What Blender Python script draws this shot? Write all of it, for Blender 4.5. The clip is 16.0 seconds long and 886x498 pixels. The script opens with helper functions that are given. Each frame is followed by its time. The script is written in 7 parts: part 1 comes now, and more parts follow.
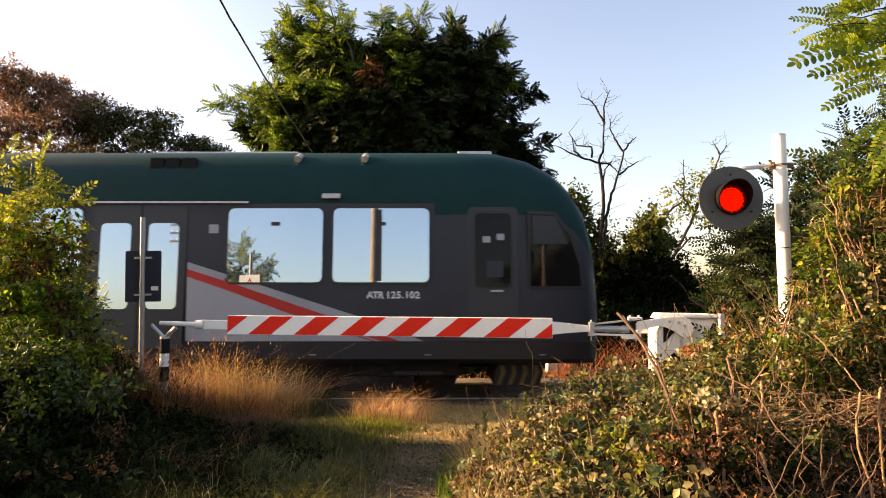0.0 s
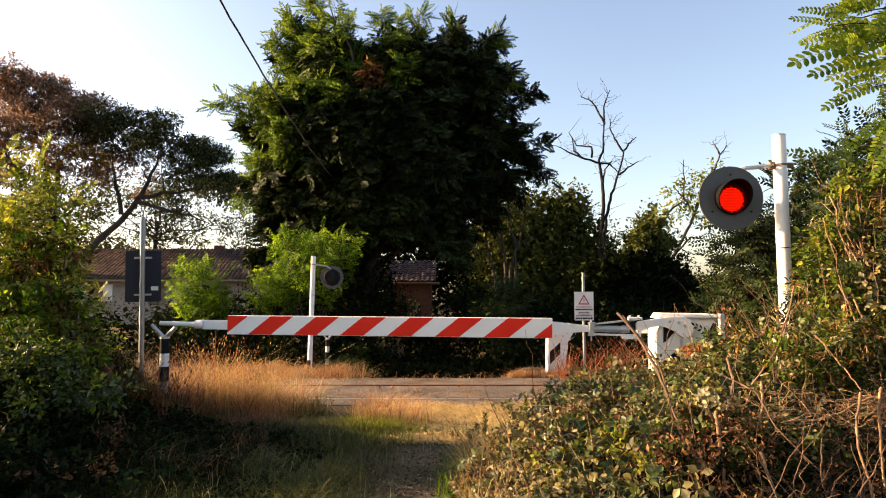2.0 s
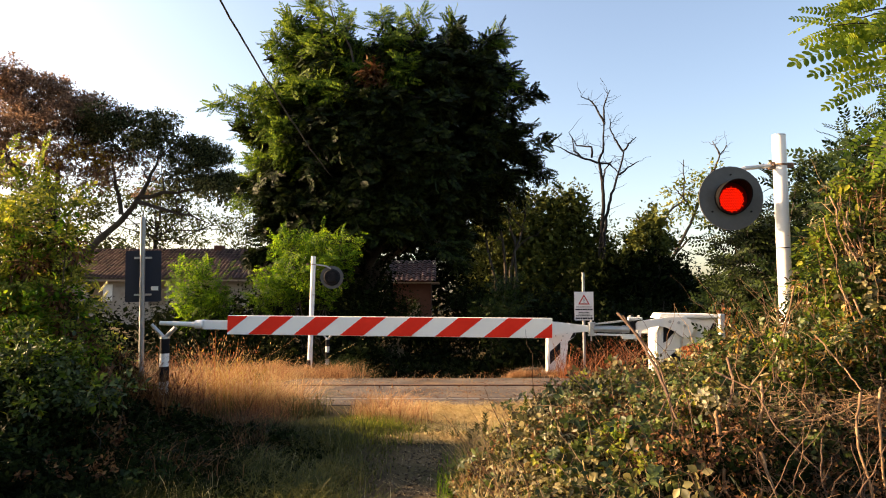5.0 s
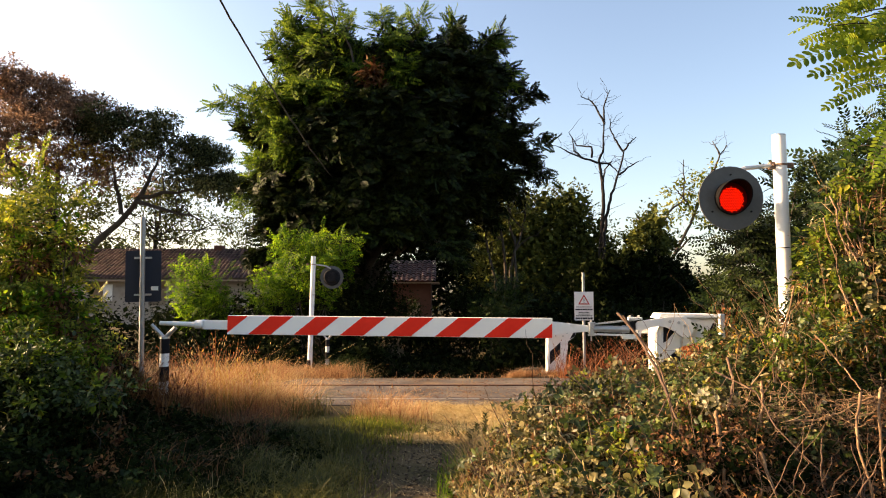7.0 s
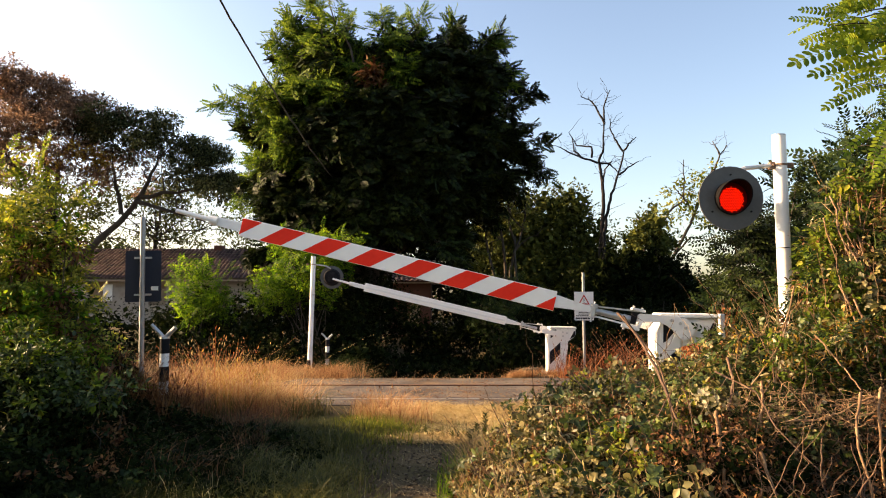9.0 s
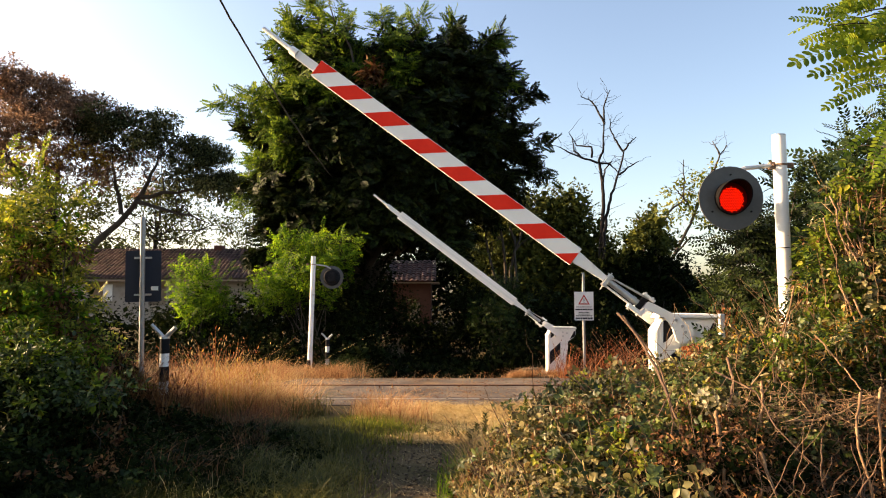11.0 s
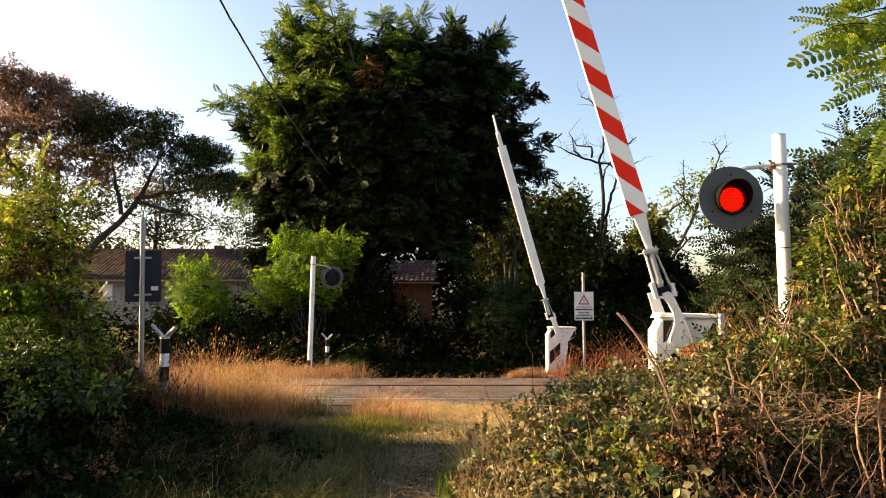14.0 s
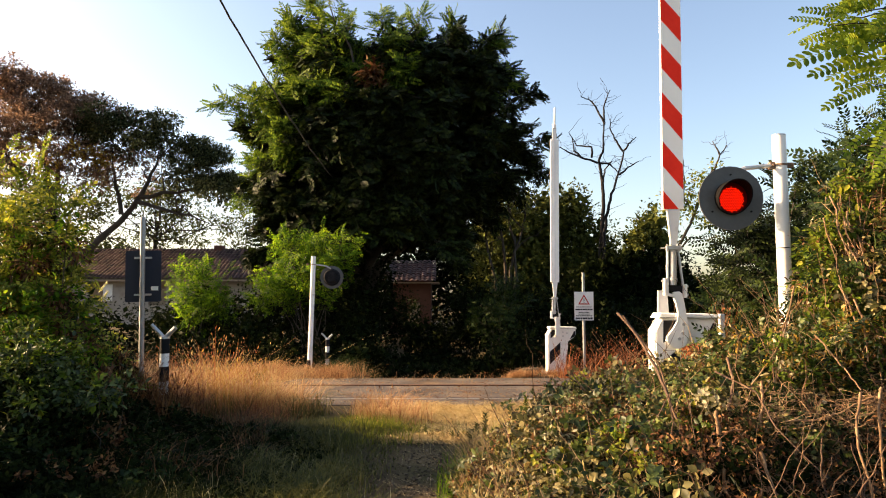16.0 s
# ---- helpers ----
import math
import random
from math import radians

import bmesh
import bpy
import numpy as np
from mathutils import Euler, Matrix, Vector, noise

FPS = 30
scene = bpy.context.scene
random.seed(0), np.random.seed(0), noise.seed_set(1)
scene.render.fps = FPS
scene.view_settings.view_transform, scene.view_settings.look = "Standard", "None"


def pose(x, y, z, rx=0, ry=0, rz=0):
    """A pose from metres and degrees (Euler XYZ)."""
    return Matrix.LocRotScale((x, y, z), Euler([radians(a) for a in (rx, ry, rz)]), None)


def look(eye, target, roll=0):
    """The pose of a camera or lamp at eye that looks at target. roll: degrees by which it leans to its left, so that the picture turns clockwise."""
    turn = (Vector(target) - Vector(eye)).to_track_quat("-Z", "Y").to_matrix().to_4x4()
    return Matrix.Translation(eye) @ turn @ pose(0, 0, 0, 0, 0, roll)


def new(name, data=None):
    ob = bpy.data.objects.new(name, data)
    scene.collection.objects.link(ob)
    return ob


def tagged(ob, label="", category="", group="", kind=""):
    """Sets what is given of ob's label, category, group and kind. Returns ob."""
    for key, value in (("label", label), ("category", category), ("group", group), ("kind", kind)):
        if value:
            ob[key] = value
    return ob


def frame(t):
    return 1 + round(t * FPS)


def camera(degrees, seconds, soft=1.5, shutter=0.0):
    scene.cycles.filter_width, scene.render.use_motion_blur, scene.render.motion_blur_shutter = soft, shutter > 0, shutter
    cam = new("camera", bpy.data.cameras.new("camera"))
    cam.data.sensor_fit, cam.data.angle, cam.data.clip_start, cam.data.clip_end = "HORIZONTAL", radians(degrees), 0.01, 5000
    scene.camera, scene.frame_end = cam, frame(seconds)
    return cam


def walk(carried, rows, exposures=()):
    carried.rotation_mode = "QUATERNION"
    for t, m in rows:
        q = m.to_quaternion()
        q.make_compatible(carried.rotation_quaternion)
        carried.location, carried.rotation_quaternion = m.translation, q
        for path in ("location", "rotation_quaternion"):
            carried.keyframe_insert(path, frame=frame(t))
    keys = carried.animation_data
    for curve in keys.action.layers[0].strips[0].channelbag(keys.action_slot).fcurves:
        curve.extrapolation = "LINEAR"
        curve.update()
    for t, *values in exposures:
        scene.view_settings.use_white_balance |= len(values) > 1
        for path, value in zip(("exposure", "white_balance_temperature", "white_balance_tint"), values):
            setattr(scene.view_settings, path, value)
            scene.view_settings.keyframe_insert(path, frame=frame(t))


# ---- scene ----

# ---- camera ----
EYE = (0.0, 0.0, 1.78)
cam = camera(72, 16.0, soft=1.05, shutter=0.05)
VIEW = pose(*EYE, 90 + 4.08, 0, 0)
walk(cam, [(0, VIEW), (16.0, VIEW)], exposures=[(0, 1.58, 8000, 22), (0.5, 1.55, 7950, 22), (1.3, 1.47, 7700, 20), (2.1, 1.42, 7350, 17), (9.0, 1.40, 7200, 15), (16.0, 1.37, 7100, 14)])

# ---- daylight: low sun from along the railway line ----
SUN_HEIGHT, SUN_TURN = 19.5, -79.0
world = bpy.data.worlds.new("sky")
scene.world = world
world.use_nodes = True
wt = world.node_tree
sky = wt.nodes.new("ShaderNodeTexSky")
sky.sky_type, sky.sun_disc = "NISHITA", False
sky.sun_elevation, sky.sun_rotation = radians(SUN_HEIGHT), radians(SUN_TURN)
sky.air_density, sky.dust_density, sky.ozone_density = 1.0, 1.9, 1.3
wt.links.new(sky.outputs[0], wt.nodes["Background"].inputs[0])
wt.nodes["Background"].inputs[1].default_value = 0.127
sun = new("sun", bpy.data.lights.new("sun", "SUN"))
sun.data.energy, sun.data.angle, sun.data.color = 7.2, radians(0.6), (1.0, 0.72, 0.43)
sx, sy = math.sin(radians(SUN_TURN)), math.cos(radians(SUN_TURN))
sun.matrix_world = look((sx * 40, sy * 40, 40 * math.tan(radians(SUN_HEIGHT))), (0, 0, 0))

rng = np.random.default_rng(7)


# ---- materials ----
def material(name, colours, rough=0.6, metal=0.0, scale=6.0, fine=60.0, bump=0.15, island=False, per_object=False, translucent=0.0, stain=None, coat=0.0, spec=0.5):
    """Mixes the colours by coarse and fine noise (and by piece), with fine relief."""
    m = bpy.data.materials.new(name)
    m.use_nodes = True
    t, b = m.node_tree, m.node_tree.nodes["Principled BSDF"]
    t_new = t.nodes.new
    co = t_new("ShaderNodeTexCoord")
    big, small = t_new("ShaderNodeTexNoise"), t_new("ShaderNodeTexNoise")
    big.inputs["Scale"].default_value, small.inputs["Scale"].default_value = scale, fine
    big.inputs["Detail"].default_value = 4
    for n in (big, small):
        t.links.new(co.outputs["Object"], n.inputs["Vector"])
    mix = t_new("ShaderNodeMath")
    mix.operation = "MULTIPLY_ADD"
    t.links.new(small.outputs[0], mix.inputs[0])
    mix.inputs[1].default_value = 0.45
    low = t_new("ShaderNodeMath")
    low.operation = "MULTIPLY_ADD"
    t.links.new(big.outputs[0], low.inputs[0])
    low.inputs[1].default_value, low.inputs[2].default_value = 1.1, -0.27
    t.links.new(low.outputs[0], mix.inputs[2])
    fac = mix.outputs[0]
    if island or per_object:
        src = t_new("ShaderNodeNewGeometry").outputs["Random Per Island"] if island else t_new("ShaderNodeObjectInfo").outputs["Random"]
        add = t_new("ShaderNodeMath")
        add.operation = "MULTIPLY_ADD"
        t.links.new(src, add.inputs[0])
        add.inputs[1].default_value = 0.7
        sub = t_new("ShaderNodeMath")
        sub.operation = "MULTIPLY_ADD"
        t.links.new(fac, sub.inputs[0])
        sub.inputs[1].default_value, sub.inputs[2].default_value = 0.7, -0.2
        t.links.new(sub.outputs[0], add.inputs[2])
        fac = add.outputs[0]
    ramp = t_new("ShaderNodeValToRGB")
    el = ramp.color_ramp.elements
    while len(el) < len(colours):
        el.new(0.5)
    for i, c in enumerate(colours):
        el[i].position = 0.15 + 0.7 * i / max(1, len(colours) - 1)
        el[i].color = (*c, 1)
    t.links.new(fac, ramp.inputs[0])
    col = ramp.outputs[0]
    if stain:
        sn = t_new("ShaderNodeTexNoise")
        sn.inputs["Scale"].default_value, sn.inputs["Detail"].default_value = stain[1], 6
        t.links.new(co.outputs["Object"], sn.inputs["Vector"])
        sr = t_new("ShaderNodeMapRange")
        sr.inputs[1].default_value, sr.inputs[2].default_value = stain[2], stain[2] + 0.16
        sr.inputs[4].default_value = stain[3]
        t.links.new(sn.outputs[0], sr.inputs[0])
        mx = t_new("ShaderNodeMix")
        mx.data_type = "RGBA"
        t.links.new(sr.outputs[0], mx.inputs[0])
        t.links.new(col, mx.inputs[6])
        mx.inputs[7].default_value = (*stain[0], 1)
        col = mx.outputs[2]
    t.links.new(col, b.inputs["Base Color"])
    b.inputs["Roughness"].default_value, b.inputs["Metallic"].default_value = rough, metal
    b.inputs["Coat Weight"].default_value = coat
    b.inputs["Specular IOR Level"].default_value = spec
    if bump:
        bp = t_new("ShaderNodeBump")
        bp.inputs["Strength"].default_value, bp.inputs["Distance"].default_value = bump, 0.01
        t.links.new(small.outputs[0], bp.inputs["Height"])
        t.links.new(bp.outputs[0], b.inputs["Normal"])
    if translucent:
        tr, ms = t_new("ShaderNodeBsdfTranslucent"), t_new("ShaderNodeMixShader")
        t.links.new(col, tr.inputs[0])
        ms.inputs[0].default_value = translucent
        t.links.new(b.outputs[0], ms.inputs[1])
        t.links.new(tr.outputs[0], ms.inputs[2])
        t.links.new(ms.outputs[0], t.nodes["Material Output"].inputs["Surface"])
    return m


def leafy(name, *colours, through_light=0.3, rough=0.55, gloss=0.2):
    return material(name, colours, rough=rough, scale=0.7, fine=9, bump=0, island=True, translucent=through_light, spec=gloss)


# deep shade is put into this colour, far below a green leaf's own tone
M_LEAF_SHADE = leafy("leaf_with_shade", (0.004, 0.007, 0.003), (0.009, 0.014, 0.004), (0.019, 0.027, 0.007), through_light=0.12, gloss=0.02)
# robinia leaf with shade in its colour
M_LEAF_TREE = leafy("robinia_with_shade", (0.004, 0.007, 0.003), (0.010, 0.017, 0.005), (0.034, 0.049, 0.011), through_light=0.15, gloss=0.07)
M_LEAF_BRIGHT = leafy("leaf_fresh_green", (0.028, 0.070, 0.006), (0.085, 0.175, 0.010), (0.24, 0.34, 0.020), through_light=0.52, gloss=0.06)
M_LEAF_NEAR = leafy("leaf_bright_yellow_green", (0.08, 0.14, 0.012), (0.18, 0.26, 0.018), (0.34, 0.39, 0.035), through_light=0.55)
M_LEAF_MID = leafy("leaf_mid_green", (0.014, 0.028, 0.008), (0.045, 0.068, 0.016), (0.12, 0.145, 0.034), through_light=0.30, rough=0.48, gloss=0.32)
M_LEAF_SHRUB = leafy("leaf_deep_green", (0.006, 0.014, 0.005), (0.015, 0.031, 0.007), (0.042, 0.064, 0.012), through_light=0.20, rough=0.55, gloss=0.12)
M_LEAF_ROBINIA = leafy("leaf_robinia", (0.026, 0.055, 0.007), (0.085, 0.135, 0.012), (0.20, 0.245, 0.025), through_light=0.45)
# the same robinia leaf with sunlight in its colour
M_LEAF_SPRAY = leafy("robinia_with_sunlight", (0.020, 0.046, 0.008), (0.070, 0.122, 0.014), (0.175, 0.235, 0.026), through_light=0.42, gloss=0.04)
M_LEAF_PALE = leafy("leaf_pale_dry_green", (0.06, 0.054, 0.022), (0.24, 0.21, 0.095), (0.60, 0.53, 0.33), through_light=0.40, rough=0.5, gloss=0.25)
M_LEAF_RUST = leafy("leaf_rust_orange", (0.14, 0.07, 0.014), (0.30, 0.17, 0.028), (0.42, 0.28, 0.05), through_light=0.45)
M_LEAF_OLIVE = leafy("leaf_olive", (0.030, 0.038, 0.010), (0.080, 0.095, 0.020), (0.16, 0.17, 0.036), through_light=0.25, gloss=0.1)
M_LEAF_YELLOW = leafy("leaf_yellowing", (0.05, 0.075, 0.009), (0.16, 0.19, 0.018), (0.36, 0.34, 0.04), through_light=0.48)
M_LEAF_BROWN = leafy("leaf_bronze", (0.10, 0.060, 0.040), (0.20, 0.125, 0.082), (0.32, 0.205, 0.135), through_light=0.58, gloss=0.1)
M_LEAF_OAK = leafy("leaf_dull_green", (0.016, 0.020, 0.009), (0.055, 0.065, 0.024), (0.13, 0.13, 0.048), through_light=0.55, gloss=0.1)
M_LEAF_BRAMBLE = leafy("leaf_bramble", (0.013, 0.014, 0.005), (0.050, 0.050, 0.014), (0.15, 0.13, 0.038), (0.40, 0.32, 0.13), through_light=0.38, rough=0.48, gloss=0.3)
M_LEAF_DEAD = leafy("leaf_dead_brown", (0.045, 0.017, 0.008), (0.14, 0.058, 0.023), (0.32, 0.17, 0.07), through_light=0.35)
M_LEAF_FAR = leafy("leaf_far", (0.012, 0.022, 0.008), (0.026, 0.042, 0.013), (0.048, 0.068, 0.02), gloss=0.1)
M_DRY = leafy("dry_grass", (0.20, 0.10, 0.04), (0.34, 0.20, 0.08), (0.48, 0.33, 0.15), through_light=0.3, rough=0.7)
M_RUST_GRASS = leafy("rusty_dry_grass", (0.15, 0.062, 0.026), (0.38, 0.18, 0.075), (0.64, 0.41, 0.20), through_light=0.3, rough=0.7)
M_RUST_RED = leafy("rust_red_weeds", (0.16, 0.045, 0.02), (0.30, 0.10, 0.04), (0.44, 0.20, 0.085), through_light=0.25, rough=0.7)
M_STRAW = leafy("straw", (0.30, 0.19, 0.075), (0.48, 0.34, 0.14), (0.62, 0.49, 0.24), through_light=0.3, rough=0.7)
M_GRASS = leafy("green_grass", (0.026, 0.033, 0.007), (0.060, 0.069, 0.013), (0.16, 0.145, 0.032), through_light=0.35)
M_CANE = material("dry_cane", [(0.045, 0.022, 0.011), (0.15, 0.08, 0.038), (0.36, 0.23, 0.12)], rough=0.75, scale=3, fine=40, bump=0.3, island=True)
M_BARK = material("bark", [(0.022, 0.017, 0.012), (0.065, 0.050, 0.036)], rough=0.9, scale=3, fine=30, bump=0.8)
M_DEADWOOD = material("grey_deadwood", [(0.012, 0.011, 0.011), (0.036, 0.032, 0.030)], rough=0.9, scale=2, fine=30, bump=0.6, spec=0.1)
M_SOIL = material("soil_and_litter", [(0.035, 0.026, 0.016), (0.075, 0.055, 0.032), (0.15, 0.11, 0.06)], rough=0.95, scale=0.9, fine=35, bump=0.7, stain=((0.03, 0.04, 0.012), 0.5, 0.45, 0.7), spec=0.1)
M_ROAD = material("worn_asphalt", [(0.050, 0.043, 0.039), (0.105, 0.090, 0.080), (0.185, 0.155, 0.13)], rough=0.95, scale=1.6, fine=70, bump=1.0, stain=((0.20, 0.13, 0.075), 1.3, 0.52, 0.6), spec=0.15)
M_BALLAST = material("ballast", [(0.10, 0.07, 0.05), (0.22, 0.16, 0.12)], rough=0.95, scale=8, fine=60, bump=1.0)
M_RAIL = material("rusty_rail", [(0.10, 0.05, 0.03), (0.20, 0.10, 0.06)], rough=0.7, metal=0.4, scale=5, fine=50, bump=0.3)
# worn steel, paled so that the colour carries the sun's glint
M_RAILHEAD = material("rail_with_glint", [(0.46, 0.44, 0.42), (0.66, 0.64, 0.61)], rough=0.42, metal=0.7, scale=3, fine=40, bump=0.1)
M_WHITE = material("white_enamel", [(0.72, 0.70, 0.66), (0.84, 0.82, 0.78)], rough=0.45, scale=3, fine=25, bump=0.05, stain=((0.35, 0.30, 0.24), 5, 0.62, 0.5))
M_FILM = material("white_reflective", [(0.84, 0.80, 0.74), (0.90, 0.87, 0.81)], rough=0.5, scale=3, fine=25, bump=0.03, stain=((0.55, 0.49, 0.42), 4, 0.64, 0.4))
M_YELLOW = material("dull_yellow_paint", [(0.07, 0.045, 0.012), (0.13, 0.08, 0.022)], rough=0.7, scale=6, fine=30, bump=0.1)
M_RED = material("red_reflective", [(0.78, 0.022, 0.009), (0.90, 0.040, 0.016)], rough=0.6, scale=4, fine=30, bump=0.04, spec=0.15)
M_BLACK = material("black_paint", [(0.008, 0.008, 0.009), (0.020, 0.020, 0.022)], rough=0.75, scale=5, fine=40, bump=0.08, spec=0.06)
M_GALV = material("galvanised_steel", [(0.36, 0.36, 0.36), (0.56, 0.56, 0.55)], rough=0.45, metal=0.7, scale=8, fine=50, bump=0.1, stain=((0.25, 0.14, 0.07), 7, 0.64, 0.5))
M_RUSTY = material("rusty_steel", [(0.10, 0.055, 0.035), (0.22, 0.13, 0.08), (0.36, 0.30, 0.26)], rough=0.7, metal=0.3, scale=14, fine=60, bump=0.3)
M_POST = material("dull_steel_post", [(0.20, 0.20, 0.20), (0.32, 0.32, 0.31)], rough=0.5, metal=0.55, scale=8, fine=50, bump=0.1, stain=((0.2, 0.13, 0.08), 7, 0.62, 0.5))
M_DISC = material("dark_grey_shield", [(0.05, 0.05, 0.048), (0.085, 0.085, 0.08)], rough=0.55, scale=4, fine=40, bump=0.06)
M_VISOR = material("matt_black_visor", [(0.006, 0.005, 0.005), (0.012, 0.011, 0.011)], rough=0.95, scale=6, fine=60, bump=0.1, spec=0.03)
M_SIGNBACK = material("dark_sign_back", [(0.006, 0.009, 0.02), (0.012, 0.016, 0.03)], rough=0.75, scale=4, fine=40, bump=0.05)
M_SIGN = material("white_sign_face", [(0.62, 0.61, 0.58), (0.76, 0.75, 0.72)], rough=0.45, scale=5, fine=40, bump=0.02)
M_GREEN = material("train_green", [(0.002, 0.024, 0.025), (0.004, 0.034, 0.036)], rough=0.5, scale=1.5, fine=20, bump=0.02, spec=0.12)
M_GREY = material("train_grey", [(0.019, 0.023, 0.032), (0.028, 0.032, 0.044)], rough=0.5, scale=1.2, fine=25, bump=0.02, spec=0.3)
M_DARKGREY = material("train_dark_grey", [(0.007, 0.009, 0.014), (0.013, 0.016, 0.023)], rough=0.45, scale=1.2, fine=25, bump=0.02)
M_TWHITE = material("train_white", [(0.24, 0.26, 0.30), (0.31, 0.33, 0.37)], rough=0.35, scale=1.2, fine=25, bump=0.02, spec=0.3)
M_LETTER = material("pale_lettering", [(0.55, 0.56, 0.58), (0.68, 0.69, 0.70)], rough=0.4, scale=3, fine=25, bump=0)
M_TRED = material("train_red", [(0.36, 0.02, 0.02), (0.46, 0.035, 0.03)], rough=0.35, scale=2, fine=25, bump=0.02, spec=0.3)
M_RUBBER = material("black_rubber", [(0.010, 0.010, 0.011), (0.02, 0.02, 0.021)], rough=0.6, scale=6, fine=60, bump=0.1)
M_UNDER = material("underframe", [(0.006, 0.005, 0.005), (0.022, 0.018, 0.015)], rough=0.9, scale=4, fine=40, bump=0.4)
M_WINDOW = material("coated_window", [(0.40, 0.50, 0.60), (0.43, 0.53, 0.63)], rough=0.02, metal=0.9, scale=0.6, fine=4, bump=0.0)
M_CABGLASS = material("dark_cab_glass", [(0.004, 0.004, 0.005), (0.010, 0.010, 0.011)], rough=0.04, scale=2, fine=10, bump=0.0, spec=0.14)
M_TILE = material("clay_roof_tile", [(0.036, 0.017, 0.014), (0.072, 0.033, 0.026), (0.125, 0.064, 0.05)], rough=0.85, scale=2, fine=20, bump=0.4, island=True)
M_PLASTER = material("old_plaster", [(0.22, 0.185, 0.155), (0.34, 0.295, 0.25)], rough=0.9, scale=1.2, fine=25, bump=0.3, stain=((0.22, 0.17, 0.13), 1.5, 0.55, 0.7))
M_BRICK = material("old_brick", [(0.06, 0.021, 0.014), (0.11, 0.042, 0.027)], rough=0.9, scale=2, fine=25, bump=0.4, per_object=True)
M_WOOD = material("weathered_wood", [(0.16, 0.11, 0.07), (0.30, 0.22, 0.15)], rough=0.85, scale=4, fine=40, bump=0.5)
M_CONCRETE = material("concrete", [(0.26, 0.25, 0.23), (0.42, 0.40, 0.37)], rough=0.9, scale=4, fine=60, bump=0.4)

M_LAMP = bpy.data.materials.new("lit_red_lens")
M_LAMP.use_nodes = True
_t = M_LAMP.node_tree
_b = _t.nodes["Principled BSDF"]
_b.inputs["Base Color"].default_value = (0.20, 0.002, 0.001, 1)
_b.inputs["Emission Color"].default_value = (1.0, 0.014, 0.003, 1)
_b.inputs["Emission Strength"].default_value = 0.75
_b.inputs["Roughness"].default_value = 0.5
_b.inputs["Specular IOR Level"].default_value = 0.03


M_LENSBACK = material("red_lens_glass", [(0.10, 0.002, 0.001), (0.16, 0.004, 0.002)], rough=0.5, scale=9, fine=50, bump=0.05, spec=0.05)
M_STALK = material("brown_stalk", [(0.03, 0.017, 0.010), (0.09, 0.048, 0.026), (0.20, 0.12, 0.06)], rough=0.85, scale=9, fine=60, bump=0.6)
M_TAN = material("tan_stalk", [(0.06, 0.032, 0.016), (0.20, 0.115, 0.055), (0.40, 0.27, 0.15)], rough=0.85, scale=9, fine=60, bump=0.6)
M_GRAVEL = material("grey_gravel", [(0.032, 0.026, 0.019), (0.080, 0.065, 0.047), (0.18, 0.15, 0.11)], rough=0.95, scale=5, fine=40, bump=0.4, island=True, spec=0.1)


# ---- mesh helpers ----
def mesh_object(name, verts, faces, mat, parent=None, label="", smooth=False):
    """One mesh object from arrays of vertices and of equal-sided faces."""
    me = bpy.data.meshes.new(name)
    if isinstance(faces, np.ndarray):
        n, k = faces.shape
        me.vertices.add(len(verts))
        me.vertices.foreach_set("co", np.ascontiguousarray(verts, dtype=np.float32).ravel())
        me.loops.add(n * k)
        me.loops.foreach_set("vertex_index", np.ascontiguousarray(faces, dtype=np.int32).ravel())
        me.polygons.add(n)
        me.polygons.foreach_set("loop_start", np.arange(0, n * k, k, dtype=np.int32))
        me.update(calc_edges=True)
        me.validate()
    else:
        me.from_pydata([tuple(v) for v in verts], [], faces)
        me.update()
    me.materials.append(mat)
    if smooth:
        me.shade_smooth()
    ob = new(name, me)
    if parent:
        ob.parent = parent
    if label:
        ob["label"] = label
    return ob


def part(name, bm, mat, parent=None, label="", smooth=False):
    me = bpy.data.meshes.new(name)
    bmesh.ops.recalc_face_normals(bm, faces=bm.faces)
    bm.to_mesh(me)
    bm.free()
    me.materials.append(mat)
    if smooth:
        me.shade_smooth()
        me.set_sharp_from_angle(angle=radians(35))
    ob = new(name, me)
    if parent:
        ob.parent = parent
    if label:
        ob["label"] = label
    return ob


def thing(name, m, label, category, group="", kind=""):
    ob = new(name)
    ob.matrix_basis = m
    return tagged(ob, label, category, group, kind)


def box(x0, x1, y0, y1, z0, z1, bevel=0.0, bm=None, m=None):
    bm = bm or bmesh.new()
    r = bmesh.ops.create_cube(bm, size=1.0, matrix=(m or Matrix()) @ Matrix.Translation(((x0 + x1) / 2, (y0 + y1) / 2, (z0 + z1) / 2)) @ Matrix.Diagonal((x1 - x0, y1 - y0, z1 - z0, 1)))
    if bevel:
        es = {e for v in r["verts"] for e in v.link_edges}
        bmesh.ops.bevel(bm, geom=list(es), offset=bevel, segments=2, affect="EDGES", profile=0.6)
    return bm


def rod(p, q, r, r2=None, sides=12, bm=None, bevel=0.0):
    bm = bm or bmesh.new()
    p, q = Vector(p), Vector(q)
    m = Matrix.Translation((p + q) / 2) @ (q - p).to_track_quat("Z", "Y").to_matrix().to_4x4()
    bmesh.ops.create_cone(bm, cap_ends=True, segments=sides, radius1=r, radius2=r if r2 is None else r2, depth=(q - p).length, matrix=m)
    return bm


